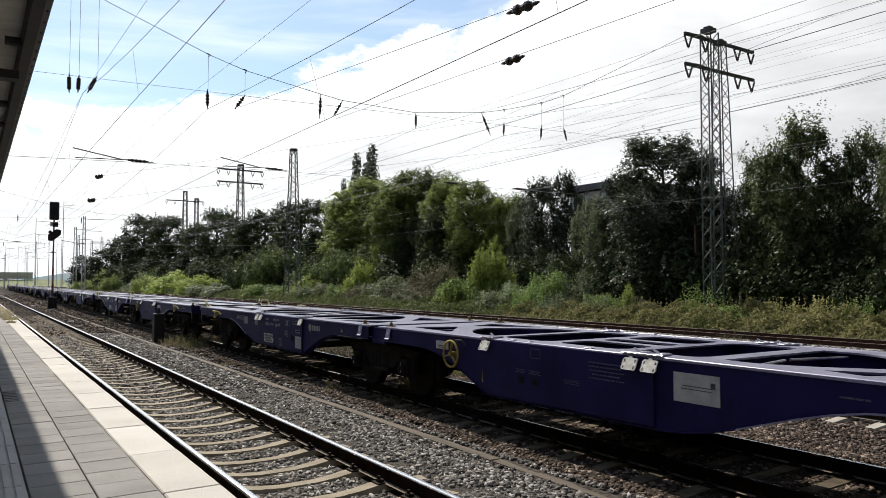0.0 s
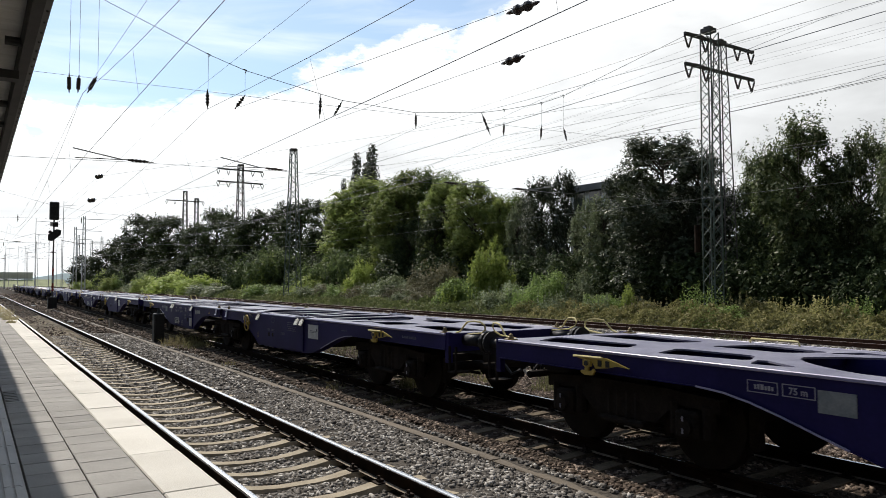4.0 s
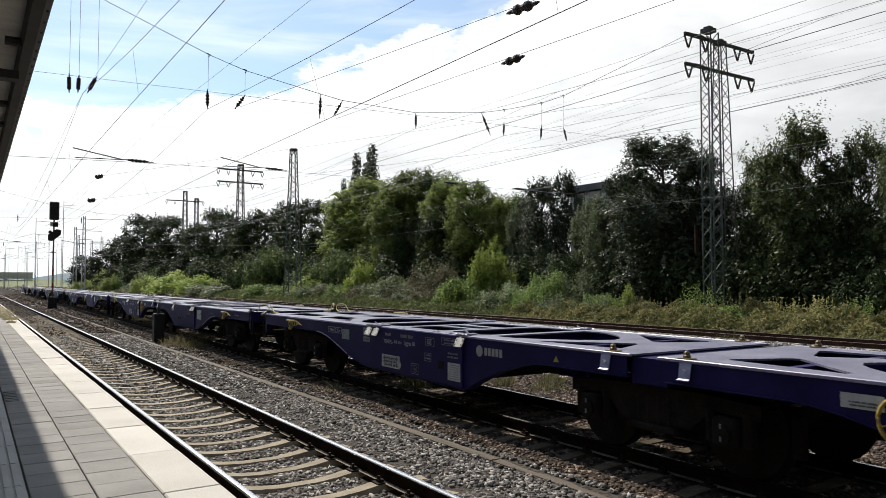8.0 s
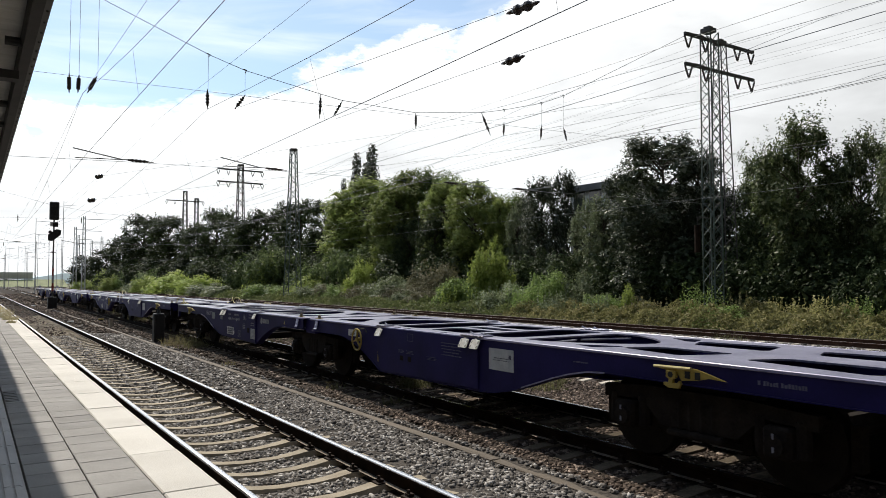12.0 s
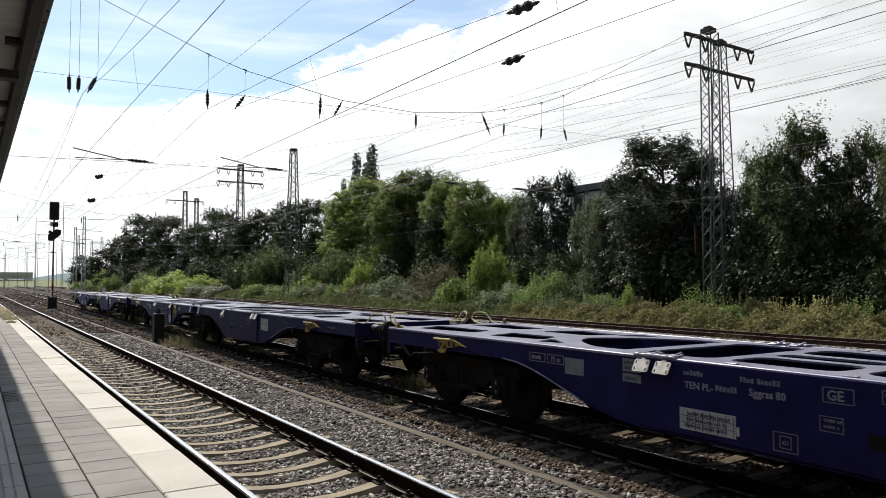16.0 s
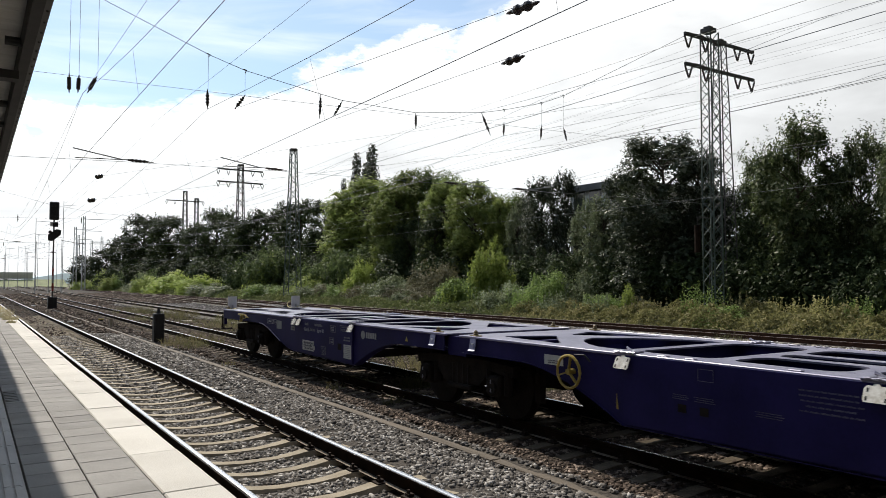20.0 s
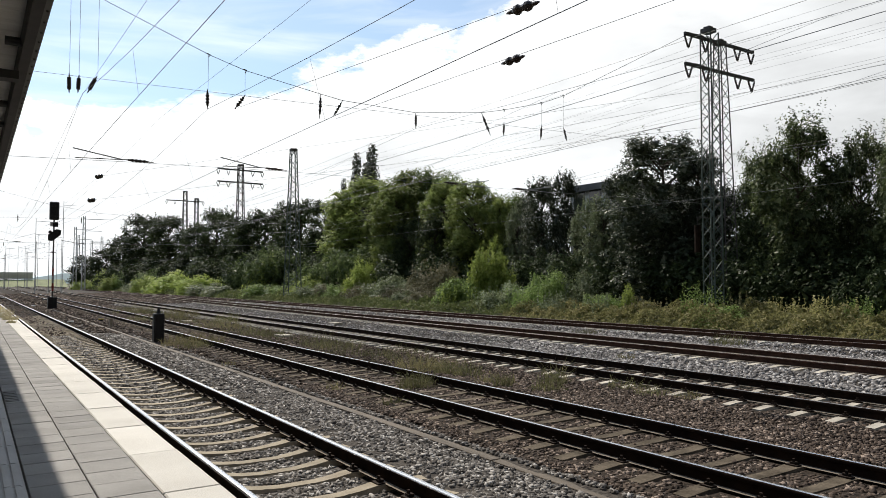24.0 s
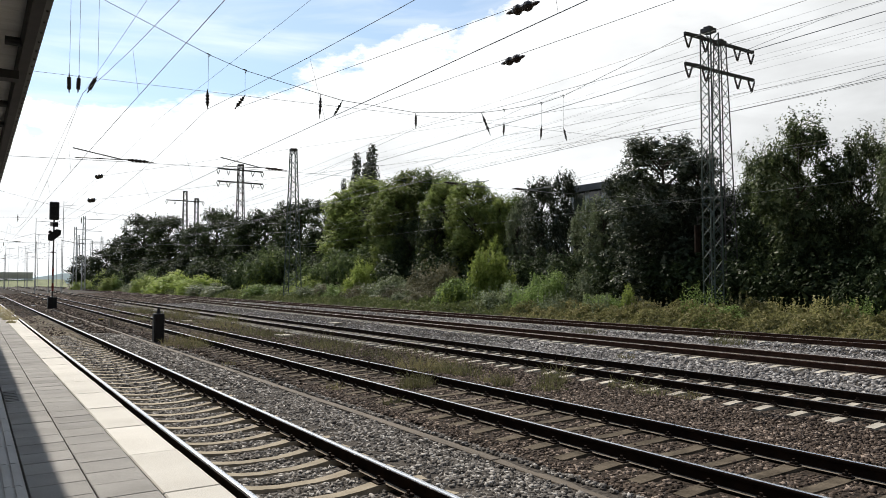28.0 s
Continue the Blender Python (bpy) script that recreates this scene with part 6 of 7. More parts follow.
# ---- signal and small line-side things ----
def build_signal():
    s = thing("railway_signal", "black light signal on a thin mast, dark lenses", "signal")
    x, y = 5.5, 66.2
    part("base_box", bx(x - 0.32, x + 0.32, y - 0.3, y + 0.3, -0.3, 0.72, bevel=0.03), M["black"], s, "black base box")
    part("post", tb([(x, y, 0.6), (x + 0.01, y, 8.3)], 0.06, 8), M["mast_dark"], s)
    for i, mname in enumerate(("red", "label_grey", "red")):
        part("mast_sign", bx(x - 0.075, x + 0.075, y - 0.08, y - 0.065, 1.2 + i * 0.62, 1.2 + (i + 1) * 0.62 - 0.004), M[mname], s)
    hd = part("signal_head", bx(x - 0.34, x + 0.36, y - 0.15, y + 0.08, 6.95, 8.42, bevel=0.06), M["black"], s, "black main signal head")
    for dx, z in ((-0.15, 8.1), (0.15, 8.1), (0.0, 7.65), (0.15, 7.25)):
        part("lens_hood", tb([(x + dx, y - 0.14, z), (x + dx, y - 0.36, z)], 0.11, 10), M["black"], hd)
    part("number_plate", bx(x - 0.28, x + 0.30, y - 0.10, y - 0.08, 6.42, 6.78), M["label_white"], s, "white plate with dark frame")
    part("plate_cover", bx(x - 0.10, x + 0.30, y - 0.13, y - 0.105, 6.38, 6.72), M["black"], s)
    v = bmesh.new()
    plate_pts = [(x - 0.40, 5.75), (x - 0.40, 5.30), (x - 0.10, 5.22), (x + 0.50, 5.75), (x + 0.50, 6.15), (x + 0.15, 6.2)]
    a = [v.verts.new((p, y - 0.16, z)) for p, z in plate_pts]
    b = [v.verts.new((p, y + 0.05, z)) for p, z in plate_pts]
    v.faces.new(a); v.faces.new(b[::-1])
    for i in range(6):
        v.faces.new((a[i], b[i], b[(i + 1) % 6], a[(i + 1) % 6]))
    bmesh.ops.recalc_face_normals(v, faces=v.faces)
    ds = part("distant_head", v, M["black"], s, "black slanted distant signal head")
    for dx, z in ((-0.22, 5.5), (0.33, 5.98), (-0.28, 5.95)):
        part("lens_hood", tb([(x + dx, y - 0.14, z), (x + dx, y - 0.36, z)], 0.12, 10), M["black"], ds)
    part("rung", bx(x - 0.25, x + 0.2, y - 0.03, y + 0.03, 4.3, 4.36), M["mast_dark"], s)


def build_lineside():
    p = thing("relay_post", "black line-side connection box between the tracks", "box")
    part("housing", bx(5.45, 5.80, 27.05, 27.4, -0.3, 0.80, bevel=0.03), M["black"], p)
    part("knob", tb([(5.62, 27.2, 0.8), (5.62, 27.2, 1.0)], [0.08, 0.03], 8), M["black"], p)
    part("door", bx(5.48, 5.77, 27.03, 27.05, 0.0, 0.74), M["black"], p)
    for x, y, h, w, mm, lab in ((4.37, 42.1, 0.22, 0.24, "label_white", "small pale-topped track magnet box"), (5.92, 43.0, 0.28, 0.22, "yellow", "small yellow marker block beside the track"), (5.5, 36.8, 0.55, 0.13, "grey_concrete", "short grey marker post beside the track"), (4.55, 71.5, 0.25, 0.3, "label_white", "small pale-topped track magnet box"), (9.78, 55.0, 0.3, 0.3, "grey_concrete", "short grey marker post beside the track")):
        b = thing("marker_block", lab, "line-side marker", "line-side markers")
        part("body", bx(x - w / 2, x + w / 2, y - w / 2, y + w / 2, -0.32, -0.32 + h * 0.75, bevel=0.01), M["black"] if mm != "grey_concrete" else M["grey_concrete"], b)
        part("cap", bx(x - w / 2 - 0.02, x + w / 2 + 0.02, y - w / 2 - 0.02, y + w / 2 + 0.02, -0.32 + h * 0.75, -0.32 + h), M[mm], b)
    # weathered edging board between the tracks
    e = thing("edging_board", "long weathered brown board laid between the tracks", "board", kind="structure")
    y = -3.0
    while y < 70:
        part("board", bx(5.24, 5.385, y, y + 4.98, -0.36, -0.212 + 0.004 * math.sin(y * 3), bevel=0.006), M["board"], e)
        y += 5.0
    # concrete path slabs and point drives between the far tracks
    for x, y in ((15.6, 34), (9.9, 40.5), (10.4, 27.5)):
        b = thing("cable_cover", "low grey concrete cable cover in the ballast", "cable cover", "line-side markers")
        part("lid", bx(x - 0.25, x + 0.25, y - 0.4, y + 0.4, -0.3, -0.17, bevel=0.01), M["grey_concrete"], b)


# ---- weeds and the bank ----
def build_tuft(name, label, x, y, h, r, n, material, seed, blade=0.012):
    rng = np.random.default_rng(seed)
    a = rng.uniform(0, 2 * np.pi, n)
    rad = r * np.sqrt(rng.uniform(0, 1, n))
    px, py = x + rad * np.cos(a), y + rad * np.sin(a)
    hh = h * rng.uniform(0.2, 1.15, n) * (1 - 0.4 * (rad / r) ** 2)
    lean = rng.normal(0, 0.42, (n, 2)) * hh[:, None]
    w = np.stack([np.cos(a * 7), np.sin(a * 7)], 1) * blade
    z0 = -0.27
    base = np.stack([px, py, np.full(n, z0)], 1)
    off = np.concatenate([w, np.zeros((n, 1))], 1)
    mid = base + np.concatenate([lean * 0.4, (hh * 0.6)[:, None]], 1)
    tip = base + np.concatenate([lean, hh[:, None]], 1)
    v = np.stack([base - off, base + off, mid + off * 0.8, mid - off * 0.8, tip], 1).reshape(-1, 3)
    q = np.arange(n)[:, None] * 5
    f = np.concatenate([q + np.array([[0, 1, 2]]), q + np.array([[0, 2, 3]]), q + np.array([[3, 2, 4]])])
    # small leaves up the stalks
    k = rng.integers(0, n, n * 2)
    t = rng.uniform(0.3, 1.0, (n * 2, 1))
    lv, lf = leaves(rng, base[k] + (tip[k] - base[k]) * t, 0.022)
    v2 = np.vstack([v, lv])
    f2 = np.vstack([f, lf + len(v)])
    return tagged(new(name, mesh_np(name, v2, f2, material)), label, "weeds", kind="stuff")


def build_weeds():
    rnd = random.Random(9)
    spots = [(7.55, 12.55, 0.42, 0.30, 340), (9.2, 15.0, 0.5, 0.55, 320), (9.5, 14.0, 0.45, 0.45, 220), (9.05, 11.7, 0.45, 0.14, 90), (9.3, 12.3, 0.3, 0.4, 120), (10.35, 11.6, 0.6, 0.22, 110), (9.7, 11.0, 0.35, 0.30, 110), (6.35, 25.2, 0.55, 0.75, 420), (6.15, 24.0, 0.40, 0.5, 200), (9.7, 28.0, 0.45, 0.8, 260), (9.8, 34.0, 0.5, 1.0, 300), (10.0, 22.0, 0.4, 0.8, 260),
             (10.4, 18.6, 0.4, 0.7, 240), (6.0, 13.1, 0.3, 0.14, 60), (10.7, 9.3, 0.3, 0.25, 80), (11.0, 10.2, 0.32, 0.3, 90), (10.6, 45.0, 0.9, 0.8, 300), (11.2, 38.0, 0.7, 0.6, 260), (7.8, 42.0, 0.5, 0.8, 240), (10.9, 8.6, 0.26, 0.18, 60), (21.6, 15.4, 0.5, 0.45, 160), (21.4, 22.0, 0.3, 0.5, 120), (5.6, 18.5, 0.22, 0.2, 60), (9.3, 52.0, 0.7, 1.2, 260), (6.1, 11.0, 0.28, 0.12, 40), (15.3, 14.2, 0.25, 0.2, 60)]
    spots += [(9.6 + rnd.uniform(-0.7, 0.9) + 0.012 * (y - 20), y + rnd.uniform(-0.8, 0.8), rnd.uniform(0.3, 0.7), rnd.uniform(0.5, 1.0), 85) for y in np.arange(17, 62, 2.1)]
    for i, (x, y, h, r, n) in enumerate(spots):
        dry = i % 3 == 1
        build_tuft("weed_tuft", "dry straw-coloured weeds growing in the ballast" if dry else "green-yellow weeds growing in the ballast", x, y, h, r * 1.35, n, M["dry_grass"] if dry else M["weed"], 40 + i, 0.007)
    for i, (x, y, h, r, n) in enumerate(((1.05, 26.0, 0.14, 0.22, 160), (0.98, 24.0, 0.09, 0.12, 90), (0.93, 27.8, 0.12, 0.2, 120), (0.93, 36.0, 0.2, 0.3, 120), (1.0, 29.5, 0.25, 0.3, 140), (1.0, 33.0, 0.2, 0.3, 120))):
        t = build_tuft("weed_tuft", "straw-coloured grass growing between platform slabs", x, y, h, r, n, M["straw"], 90 + i, 0.006)
        t.location.z = PLAT_Z + 0.27


def build_bank():
    """Low overgrown strip beside the outermost track, as leaf cover over a soil ridge."""
    def ridge(x, y):
        t = max(0.0, min(1.0, (x - 25.9) / 3.0))
        return -0.30 + 0.30 * t + 0.22 * noise.noise((x * 0.5, y * 0.35, 3.0)) * t
    sheet("bank", 25.9, 60.0, 6, 260, 34, 0, ridge, M["soil"], "overgrown soil bank beside the tracks", "bank", ys=np.concatenate([np.arange(6, 60, 1.0), np.arange(60, 262, 4.0)]))
    rng = np.random.default_rng(21)
    for name, label, y0, y1, n, size, top, mname in (("bramble_cover", "low straw-green bramble cover on the bank", 9.5, 34.0, 52000, 0.075, 0.80, "bramble"), ("bramble_cover", "low green bramble cover on the far bank", 34.0, 90.0, 34000, 0.10, 0.75, "far_bramble"), ("bramble_cover", "low green growth along the distant bank", 90.0, 240.0, 16000, 0.22, 0.9, "far_bramble")):
        x = 26.05 + 3.9 * rng.uniform(0, 1, n) ** 0.8
        y = rng.uniform(y0, y1, n)
        hump = np.array([noise.noise((float(a) * 0.9, float(b) * 0.8, 7.0)) + 0.6 * noise.noise((float(a) * 2.6, float(b) * 2.6, 1.0)) for a, b in zip(x, y)])
        lift = np.clip((x - 26.0) / 0.7, 0.12, 1.0)
        z = np.array([ridge(float(a), float(b)) for a, b in zip(x, y)]) + lift * top * np.clip(0.70 + 0.70 * hump, 0.12, 1.4) * rng.uniform(0.25, 1.0, n) ** 0.45
        v, f = leaves(rng, np.stack([x, y, z], 1), size)
        tagged(new(name, mesh_np(name, v, f, M[mname])), label, "undergrowth", kind="stuff")


def build_stalks():
    """Upright weeds and withered patches that stand out of the bramble cover."""
    rng = np.random.default_rng(77)
    for i, (x, y, h, r, n, mname, label) in enumerate((
            (28.6, 22.2, 1.75, 0.35, 26, "leaf_green", "tall green nettle stalks on the bank"), (28.4, 21.0, 1.55, 0.25, 18, "leaf_green", "tall green nettle stalks on the bank"),
            (28.6, 19.6, 1.30, 0.30, 20, "weed", "upright dry weed stalks on the bank"), (28.5, 17.6, 1.15, 0.5, 30, "bramble", "withered yellow-brown shoots on the bank"),
            (28.6, 15.8, 1.20, 0.6, 36, "bramble", "withered yellow-brown shoots on the bank"), (28.5, 14.4, 1.25, 0.5, 30, "leaf_green", "fresh green shoots on the bank"),
            (28.0, 24.6, 1.05, 0.5, 30, "dry_grass", "dry grass stalks on the bank"), (27.8, 27.5, 1.25, 0.6, 34, "leaf_grey", "pale green shoots on the bank"),
            (27.6, 30.5, 1.35, 0.7, 40, "leaf_grey", "pale green shoots on the bank"), (27.6, 33.5, 1.45, 0.7, 40, "leaf_green", "fresh green shoots on the bank"),
            (28.2, 37.0, 1.6, 0.8, 40, "leaf_grey", "pale green shoots on the bank"), (28.2, 42.0, 1.6, 0.9, 40, "leaf_light", "yellow-green shoots on the bank"))):
        base = np.stack([x + r * rng.normal(0, 0.6, n), y + r * rng.normal(0, 1.0, n), np.full(n, 0.0)], 1)
        tip = base + np.stack([rng.normal(0, 0.10, n), rng.normal(0, 0.10, n), h * rng.uniform(0.65, 1.1, n)], 1)
        k = 22
        t = np.tile(np.linspace(0.1, 1.0, k), n)[:, None]
        c = np.repeat(base, k, 0) * (1 - t) + np.repeat(tip, k, 0) * t + rng.normal(0, 0.075, (n * k, 3)) * (1.15 - t)
        v, f = leaves(rng, c, 0.062)
        tagged(new("weed_stalks", mesh_np("weed_stalks", v, f, M[mname])), label, "weeds", kind="stuff")


def build_distance():
    """Far left: yard, low hill, embankment and rows of small masts."""
    v, f = [], []
    n = 40
    for i in range(n + 1):
        x = -900 + 1900 * i / n
        hh = 2 + 20 * math.exp(-((x - 135) / 45) ** 2) + 12 * math.exp(-((x - 300) / 120) ** 2) + 2 * noise.noise((x * 0.008, 0, 5))
        v += [(x, 1500, -2), (x, 1500, hh * 0.8), (x, 1640, hh), (x, 1900, -2)]
    for i in range(n):
        for j in range(3):
            a = i * 4 + j
            f.append((a, a + 4, a + 5, a + 1))
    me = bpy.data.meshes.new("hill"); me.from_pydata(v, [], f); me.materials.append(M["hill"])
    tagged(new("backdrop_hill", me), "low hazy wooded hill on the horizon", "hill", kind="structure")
    for i, (x, y, h) in enumerate(((9.6, 150, 13.5), (12.4, 158, 11.0), (14.2, 152, 17.0), (17.5, 190, 12.0), (8.0, 240, 12.0), (10.5, 320, 13.0), (1.0, 330, 12.0), (4.5, 260, 11.0), (15.5, 290, 14.0), (-5.0, 260, 12.0), (-3.0, 380, 13.0), (19.5, 350, 15.0), (3.0, 210, 12.0), (-2.0, 180, 10.5), (12.0, 260, 13.0), (6.0, 300, 14.0), (20.0, 230, 12.5), (11.2, 175, 12.5), (13.3, 205, 12.0), (16.0, 240, 16.0), (2.0, 280, 15.0), (7.0, 350, 16.0), (-1.0, 300, 14.0), (9.0, 280, 11.0), (14.0, 380, 18.0), (5.0, 400, 16.0), (17.5, 310, 12.0), (0.0, 240, 11.0), (22.0, 400, 17.0))):
        m = thing("catenary_mast", "thin distant catenary mast", "mast", "distant masts")
        part("pole", tb([(x, y, -0.3), (x, y, h)], [0.075, 0.05], 6), M["haze_mast"], m)
        part("bracket", tb([(x, y, h * 0.80), (x - 3.2, y, h * 0.72)], 0.03, 5), M["haze_mast"], m)
        part("upper_bracket", tb([(x, y, h * 0.96), (x + 2.2, y, h * 0.96)], 0.03, 5), M["haze_mast"], m)
    # lattice masts with side arms beyond the signal
    for x, y, h, arm in ((24.6, 230, 17.7, 1), (24.5, 210, 19.2, 1), (28.8, 260, 17.2, 0), (33.9, 270, 16.0, 1), (38.7, 235, 21.0, 0), (34.3, 250, 16.3, 0)):
        m = thing("lattice_mast", "slim lattice mast far down the yard, painted hazy pale", "mast", "distant masts")
        lattice(m, x, y, -0.4, h, 0.9, 0.5, 0.10, 1.3, M["haze_mast"])
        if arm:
            part("crossarm", tb([(x, y, h * 0.96), (x + 4.6, y, h * 0.96)], 0.06, 5), M["haze_mast"], m)
            part("crossarm", tb([(x, y, h * 0.80), (x + 4.2, y, h * 0.80)], 0.06, 5), M["haze_mast"], m)
    # long low bridge across the yard
    b = thing("road_bridge", "long low bridge across the far end of the yard, painted hazy pale", "bridge")
    part("deck", bx(-140, 26, 420, 428, 3.6, 6.0), M["haze_wall"], b, "concrete side of the deck, painted pale for haze")
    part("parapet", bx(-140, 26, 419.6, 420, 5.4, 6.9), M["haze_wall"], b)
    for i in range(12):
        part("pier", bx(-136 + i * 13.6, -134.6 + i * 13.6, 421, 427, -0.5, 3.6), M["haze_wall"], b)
    sl = bmesh.new()
    plate(sl, [(398, -0.5), (420, 3.3), (424, 3.3), (424, -0.5)], -140, 40)
    part("grass_slope", sl, M["grass_slope"], b, "sunlit green grass slope below the deck")
    # grey flat-roofed house behind the trees
    h = thing("flat_roofed_building", "grey flat-roofed building behind the trees", "building")
    part("wall", bx(44, 54, 41, 47, -0.5, 9.6), M["wall_render"], h)
    part("roof", bx(43.5, 54.5, 40.5, 47.5, 9.6, 10.15), M["roof_felt"], h)
    for i in range(3):
        for j in range(3):
            w = part("window", bx(43.95, 44.0, 41.4 + i * 1.9, 42.7 + i * 1.9, 1.5 + j * 3.2, 3.2 + j * 3.2), M["glass"], h)
            part("sill", bx(43.85, 44.0, 41.3 + i * 1.9, 42.8 + i * 1.9, 1.42 + j * 3.2, 1.5 + j * 3.2), M["white_paint"], w)
    sg = thing("blue_white_sign", "white panel with a blue patch between the trees", "sign")
    part("panel", bx(38.5, 38.6, 31.0, 31.7, 3.3, 4.1), M["white_paint"], sg)
    part("patch", bx(38.49, 38.5, 31.35, 31.65, 3.45, 3.85), mat("blue_paint", (0.05, 0.12, 0.5), (0.07, 0.15, 0.6), 5.0, 0.5), sg)


# ---- put together ----
build_canopy()
build_unseen_wall()
build_train()
build_big_mast()
build_far_mast(28.6, 73.2, 15.9, 1.5, 0.55, step=0.75, label="tall slim lattice mast among the bushes")
build_far_mast(36.0, 115.0, 20.6, 1.5, 0.7, (19.9, 17.9), 3.7, 1.0, "transmission mast with two crossarms above the trees")
build_far_mast(40.5, 170.0, 22.4, 1.4, 0.7, (20.4,), 4.2, 1.2, "distant transmission mast above the trees")
build_far_mast(43.3, 171.0, 21.0, 1.0, 0.7, (), 0.0, 1.2)
build_head_span()
build_overhead(2.62, 5.5, 2.50, 7.22, 1.66, 0.3, "overhead line of the platform track")
build_overhead(6.50, 5.5, 5.97, 7.23, 0.75, 0.8, "overhead line of the train's track", 0.0072, 1.1)
build_overhead(10.1, 5.5, 13.42, 7.48, 0.7, 1.2, "overhead line of the middle track")
build_overhead(13.2, 5.45, 17.45, 7.66, 1.0, 2.2, "overhead line of the fourth track")
build_overhead(25.0, 5.3, 25.0, 7.3, 1.1, 0.5, "overhead line of the outermost track")
build_feeders()
build_signal()
build_lineside()
build_distance()

# trees and bushes: x, y, z, size, height factor, turn
oak = make_tree("broadleaf_tree", "dense dark broadleaf tree with ragged top", 10.0, 3.1, 26000, 0.078, M["leaf_dark"], 3, 0.10, clumps=44, lobe=0.36)
place(oak, [(36, 30.2, -0.3, 1.24, 0.91, 202), (37, 28.3, -0.3, 0.69, 1.47, 40), (37.5, 34.8, -0.3, 0.71, 1.36, 245), (41, 28.8, -0.3, 0.91, 0.89, 79)])
maple = make_tree("broadleaf_tree", "dark tree with upright leafy shoots above the bank", 10.0, 3.1, 13000, 0.108, M["leaf_maple"], 8, 0.10, clumps=40, lobe=0.28, reach=(1.4, 2.6), twigs=9)
place(maple, [(36, 21.3, -0.3, 0.76, 1.36, 120), (37, 18.7, -0.3, 0.56, 1.66, 155), (37.5, 24.3, -0.3, 0.61, 1.51, 52), (36, 16.3, -0.3, 0.55, 1.51, 250)])
slim = make_tree("broadleaf_tree", "slim dark broadleaf tree with loose clumps", 10.0, 3.1, 17000, 0.085, M["leaf_dark"], 18, 0.10, clumps=34, lobe=0.36)
place(slim, [(38, 43.8, -0.3, 0.75, 1.38, 30), (38, 41.1, -0.3, 0.51, 2.07, 70), (40, 48.0, -0.3, 0.61, 1.58, 160)])
ash = make_tree("broadleaf_tree", "mid-green broadleaf tree in the row behind the tracks", 10.0, 3.1, 19000, 0.085, M["leaf_mid"], 14, 0.08, clumps=44, lobe=0.36)
place(ash, [(41, 64.9, -0.3, 1.11, 1.25, 10), (41, 51.6, -0.3, 0.77, 1.3, 205), (40, 59.7, -0.3, 0.85, 1.46, 148), (42, 56.8, -0.3, 0.78, 1.32, 20)])
shade = make_tree("broadleaf_tree", "dark shaded tree in the row behind the tracks", 10.0, 3.1, 17000, 0.09, M["leaf_deep"], 15, 0.08, clumps=40, lobe=0.36)
place(shade, [(37, 131.1, -0.3, 1.53, 1.0, 139), (35, 136.9, -0.3, 1.4, 0.93, 99), (36, 164.4, -0.3, 1.96, 0.84, 84), (34, 180.8, -0.3, 2.11, 0.85, 158), (38, 122.8, -0.3, 1.21, 1.08, 200)])
# last two are added dark trees for the shade low in the willow row
place(copy_thing(shade, Matrix()), [(39, 111.4, -0.3, 1.65, 0.82, 148), (40, 99.7, -0.3, 1.59, 0.88, 321), (39, 88.4, -0.3, 1.06, 1.2, 190), (32, 194.1, -0.3, 1.65, 0.84, 44), (30, 210.9, -0.3, 1.52, 0.73, 310), (28, 235.3, -0.3, 1.67, 0.6, 172), (37, 113.7, -0.3, 1.13, 1.06, 15), (41, 22.4, -0.3, 0.94, 0.89, 33), (42, 26.2, -0.3, 0.88, 0.94, 233), (36.5, 57.2, -0.3, 0.78, 1.08, 75), (36.6, 62.3, -0.3, 0.68, 1.20, 300)])
willow = make_tree("broadleaf_tree", "yellowish green broadleaf tree in the row behind the tracks", 10.0, 3.1, 17000, 0.100, M["leaf_olive"], 22, 0.06, clumps=70, lobe=0.25, reach=(1.2, 1.7), up=0.3)
place(willow, [(38.5, 74.9, -0.3, 2.08, 0.66, 30), (40, 67.2, -0.3, 1.69, 0.82, 113), (38, 53.4, -0.3, 1.07, 1.04, 266), (37, 79.1, -0.3, 0.96, 1.26, 141), (37, 65.9, -0.3, 1.23, 0.96, 88), (38.5, 58.7, -0.3, 1.01, 1.15, 54), (39, 50.6, -0.3, 0.63, 1.49, 134)])
grey_tree = make_tree("broadleaf_tree", "greyish silver-leaved tree in front of a building", 10.0, 3.1, 15000, 0.085, M["leaf_grey"], 25, 0.08, clumps=36)
place(grey_tree, [(36, 35.2, -0.3, 0.55, 1.44, 10), (36.5, 37.3, -0.3, 0.5, 1.58, 120), (38, 47.0, -0.3, 0.43, 2.04, 155)])
poplar = make_poplar("poplar_tree", "tall narrow dark poplar far behind the other trees", 10.0, 0.95, 7000, 0.10, M["leaf_dark"], 31)
place(poplar, [(75, 153.4, -0.3, 3.09, 1.08, 343), (75, 143.4, -0.3, 3.47, 0.97, 198), (75, 147.8, -0.3, 3.0, 1.0, 259), (75, 158.3, -0.3, 2.15, 1.29, 127)])
hedge = make_bush("bush", "dark green thicket under the trees", 3.0, 2.4, 11000, 0.075, M["leaf_deep"], 33, 20)
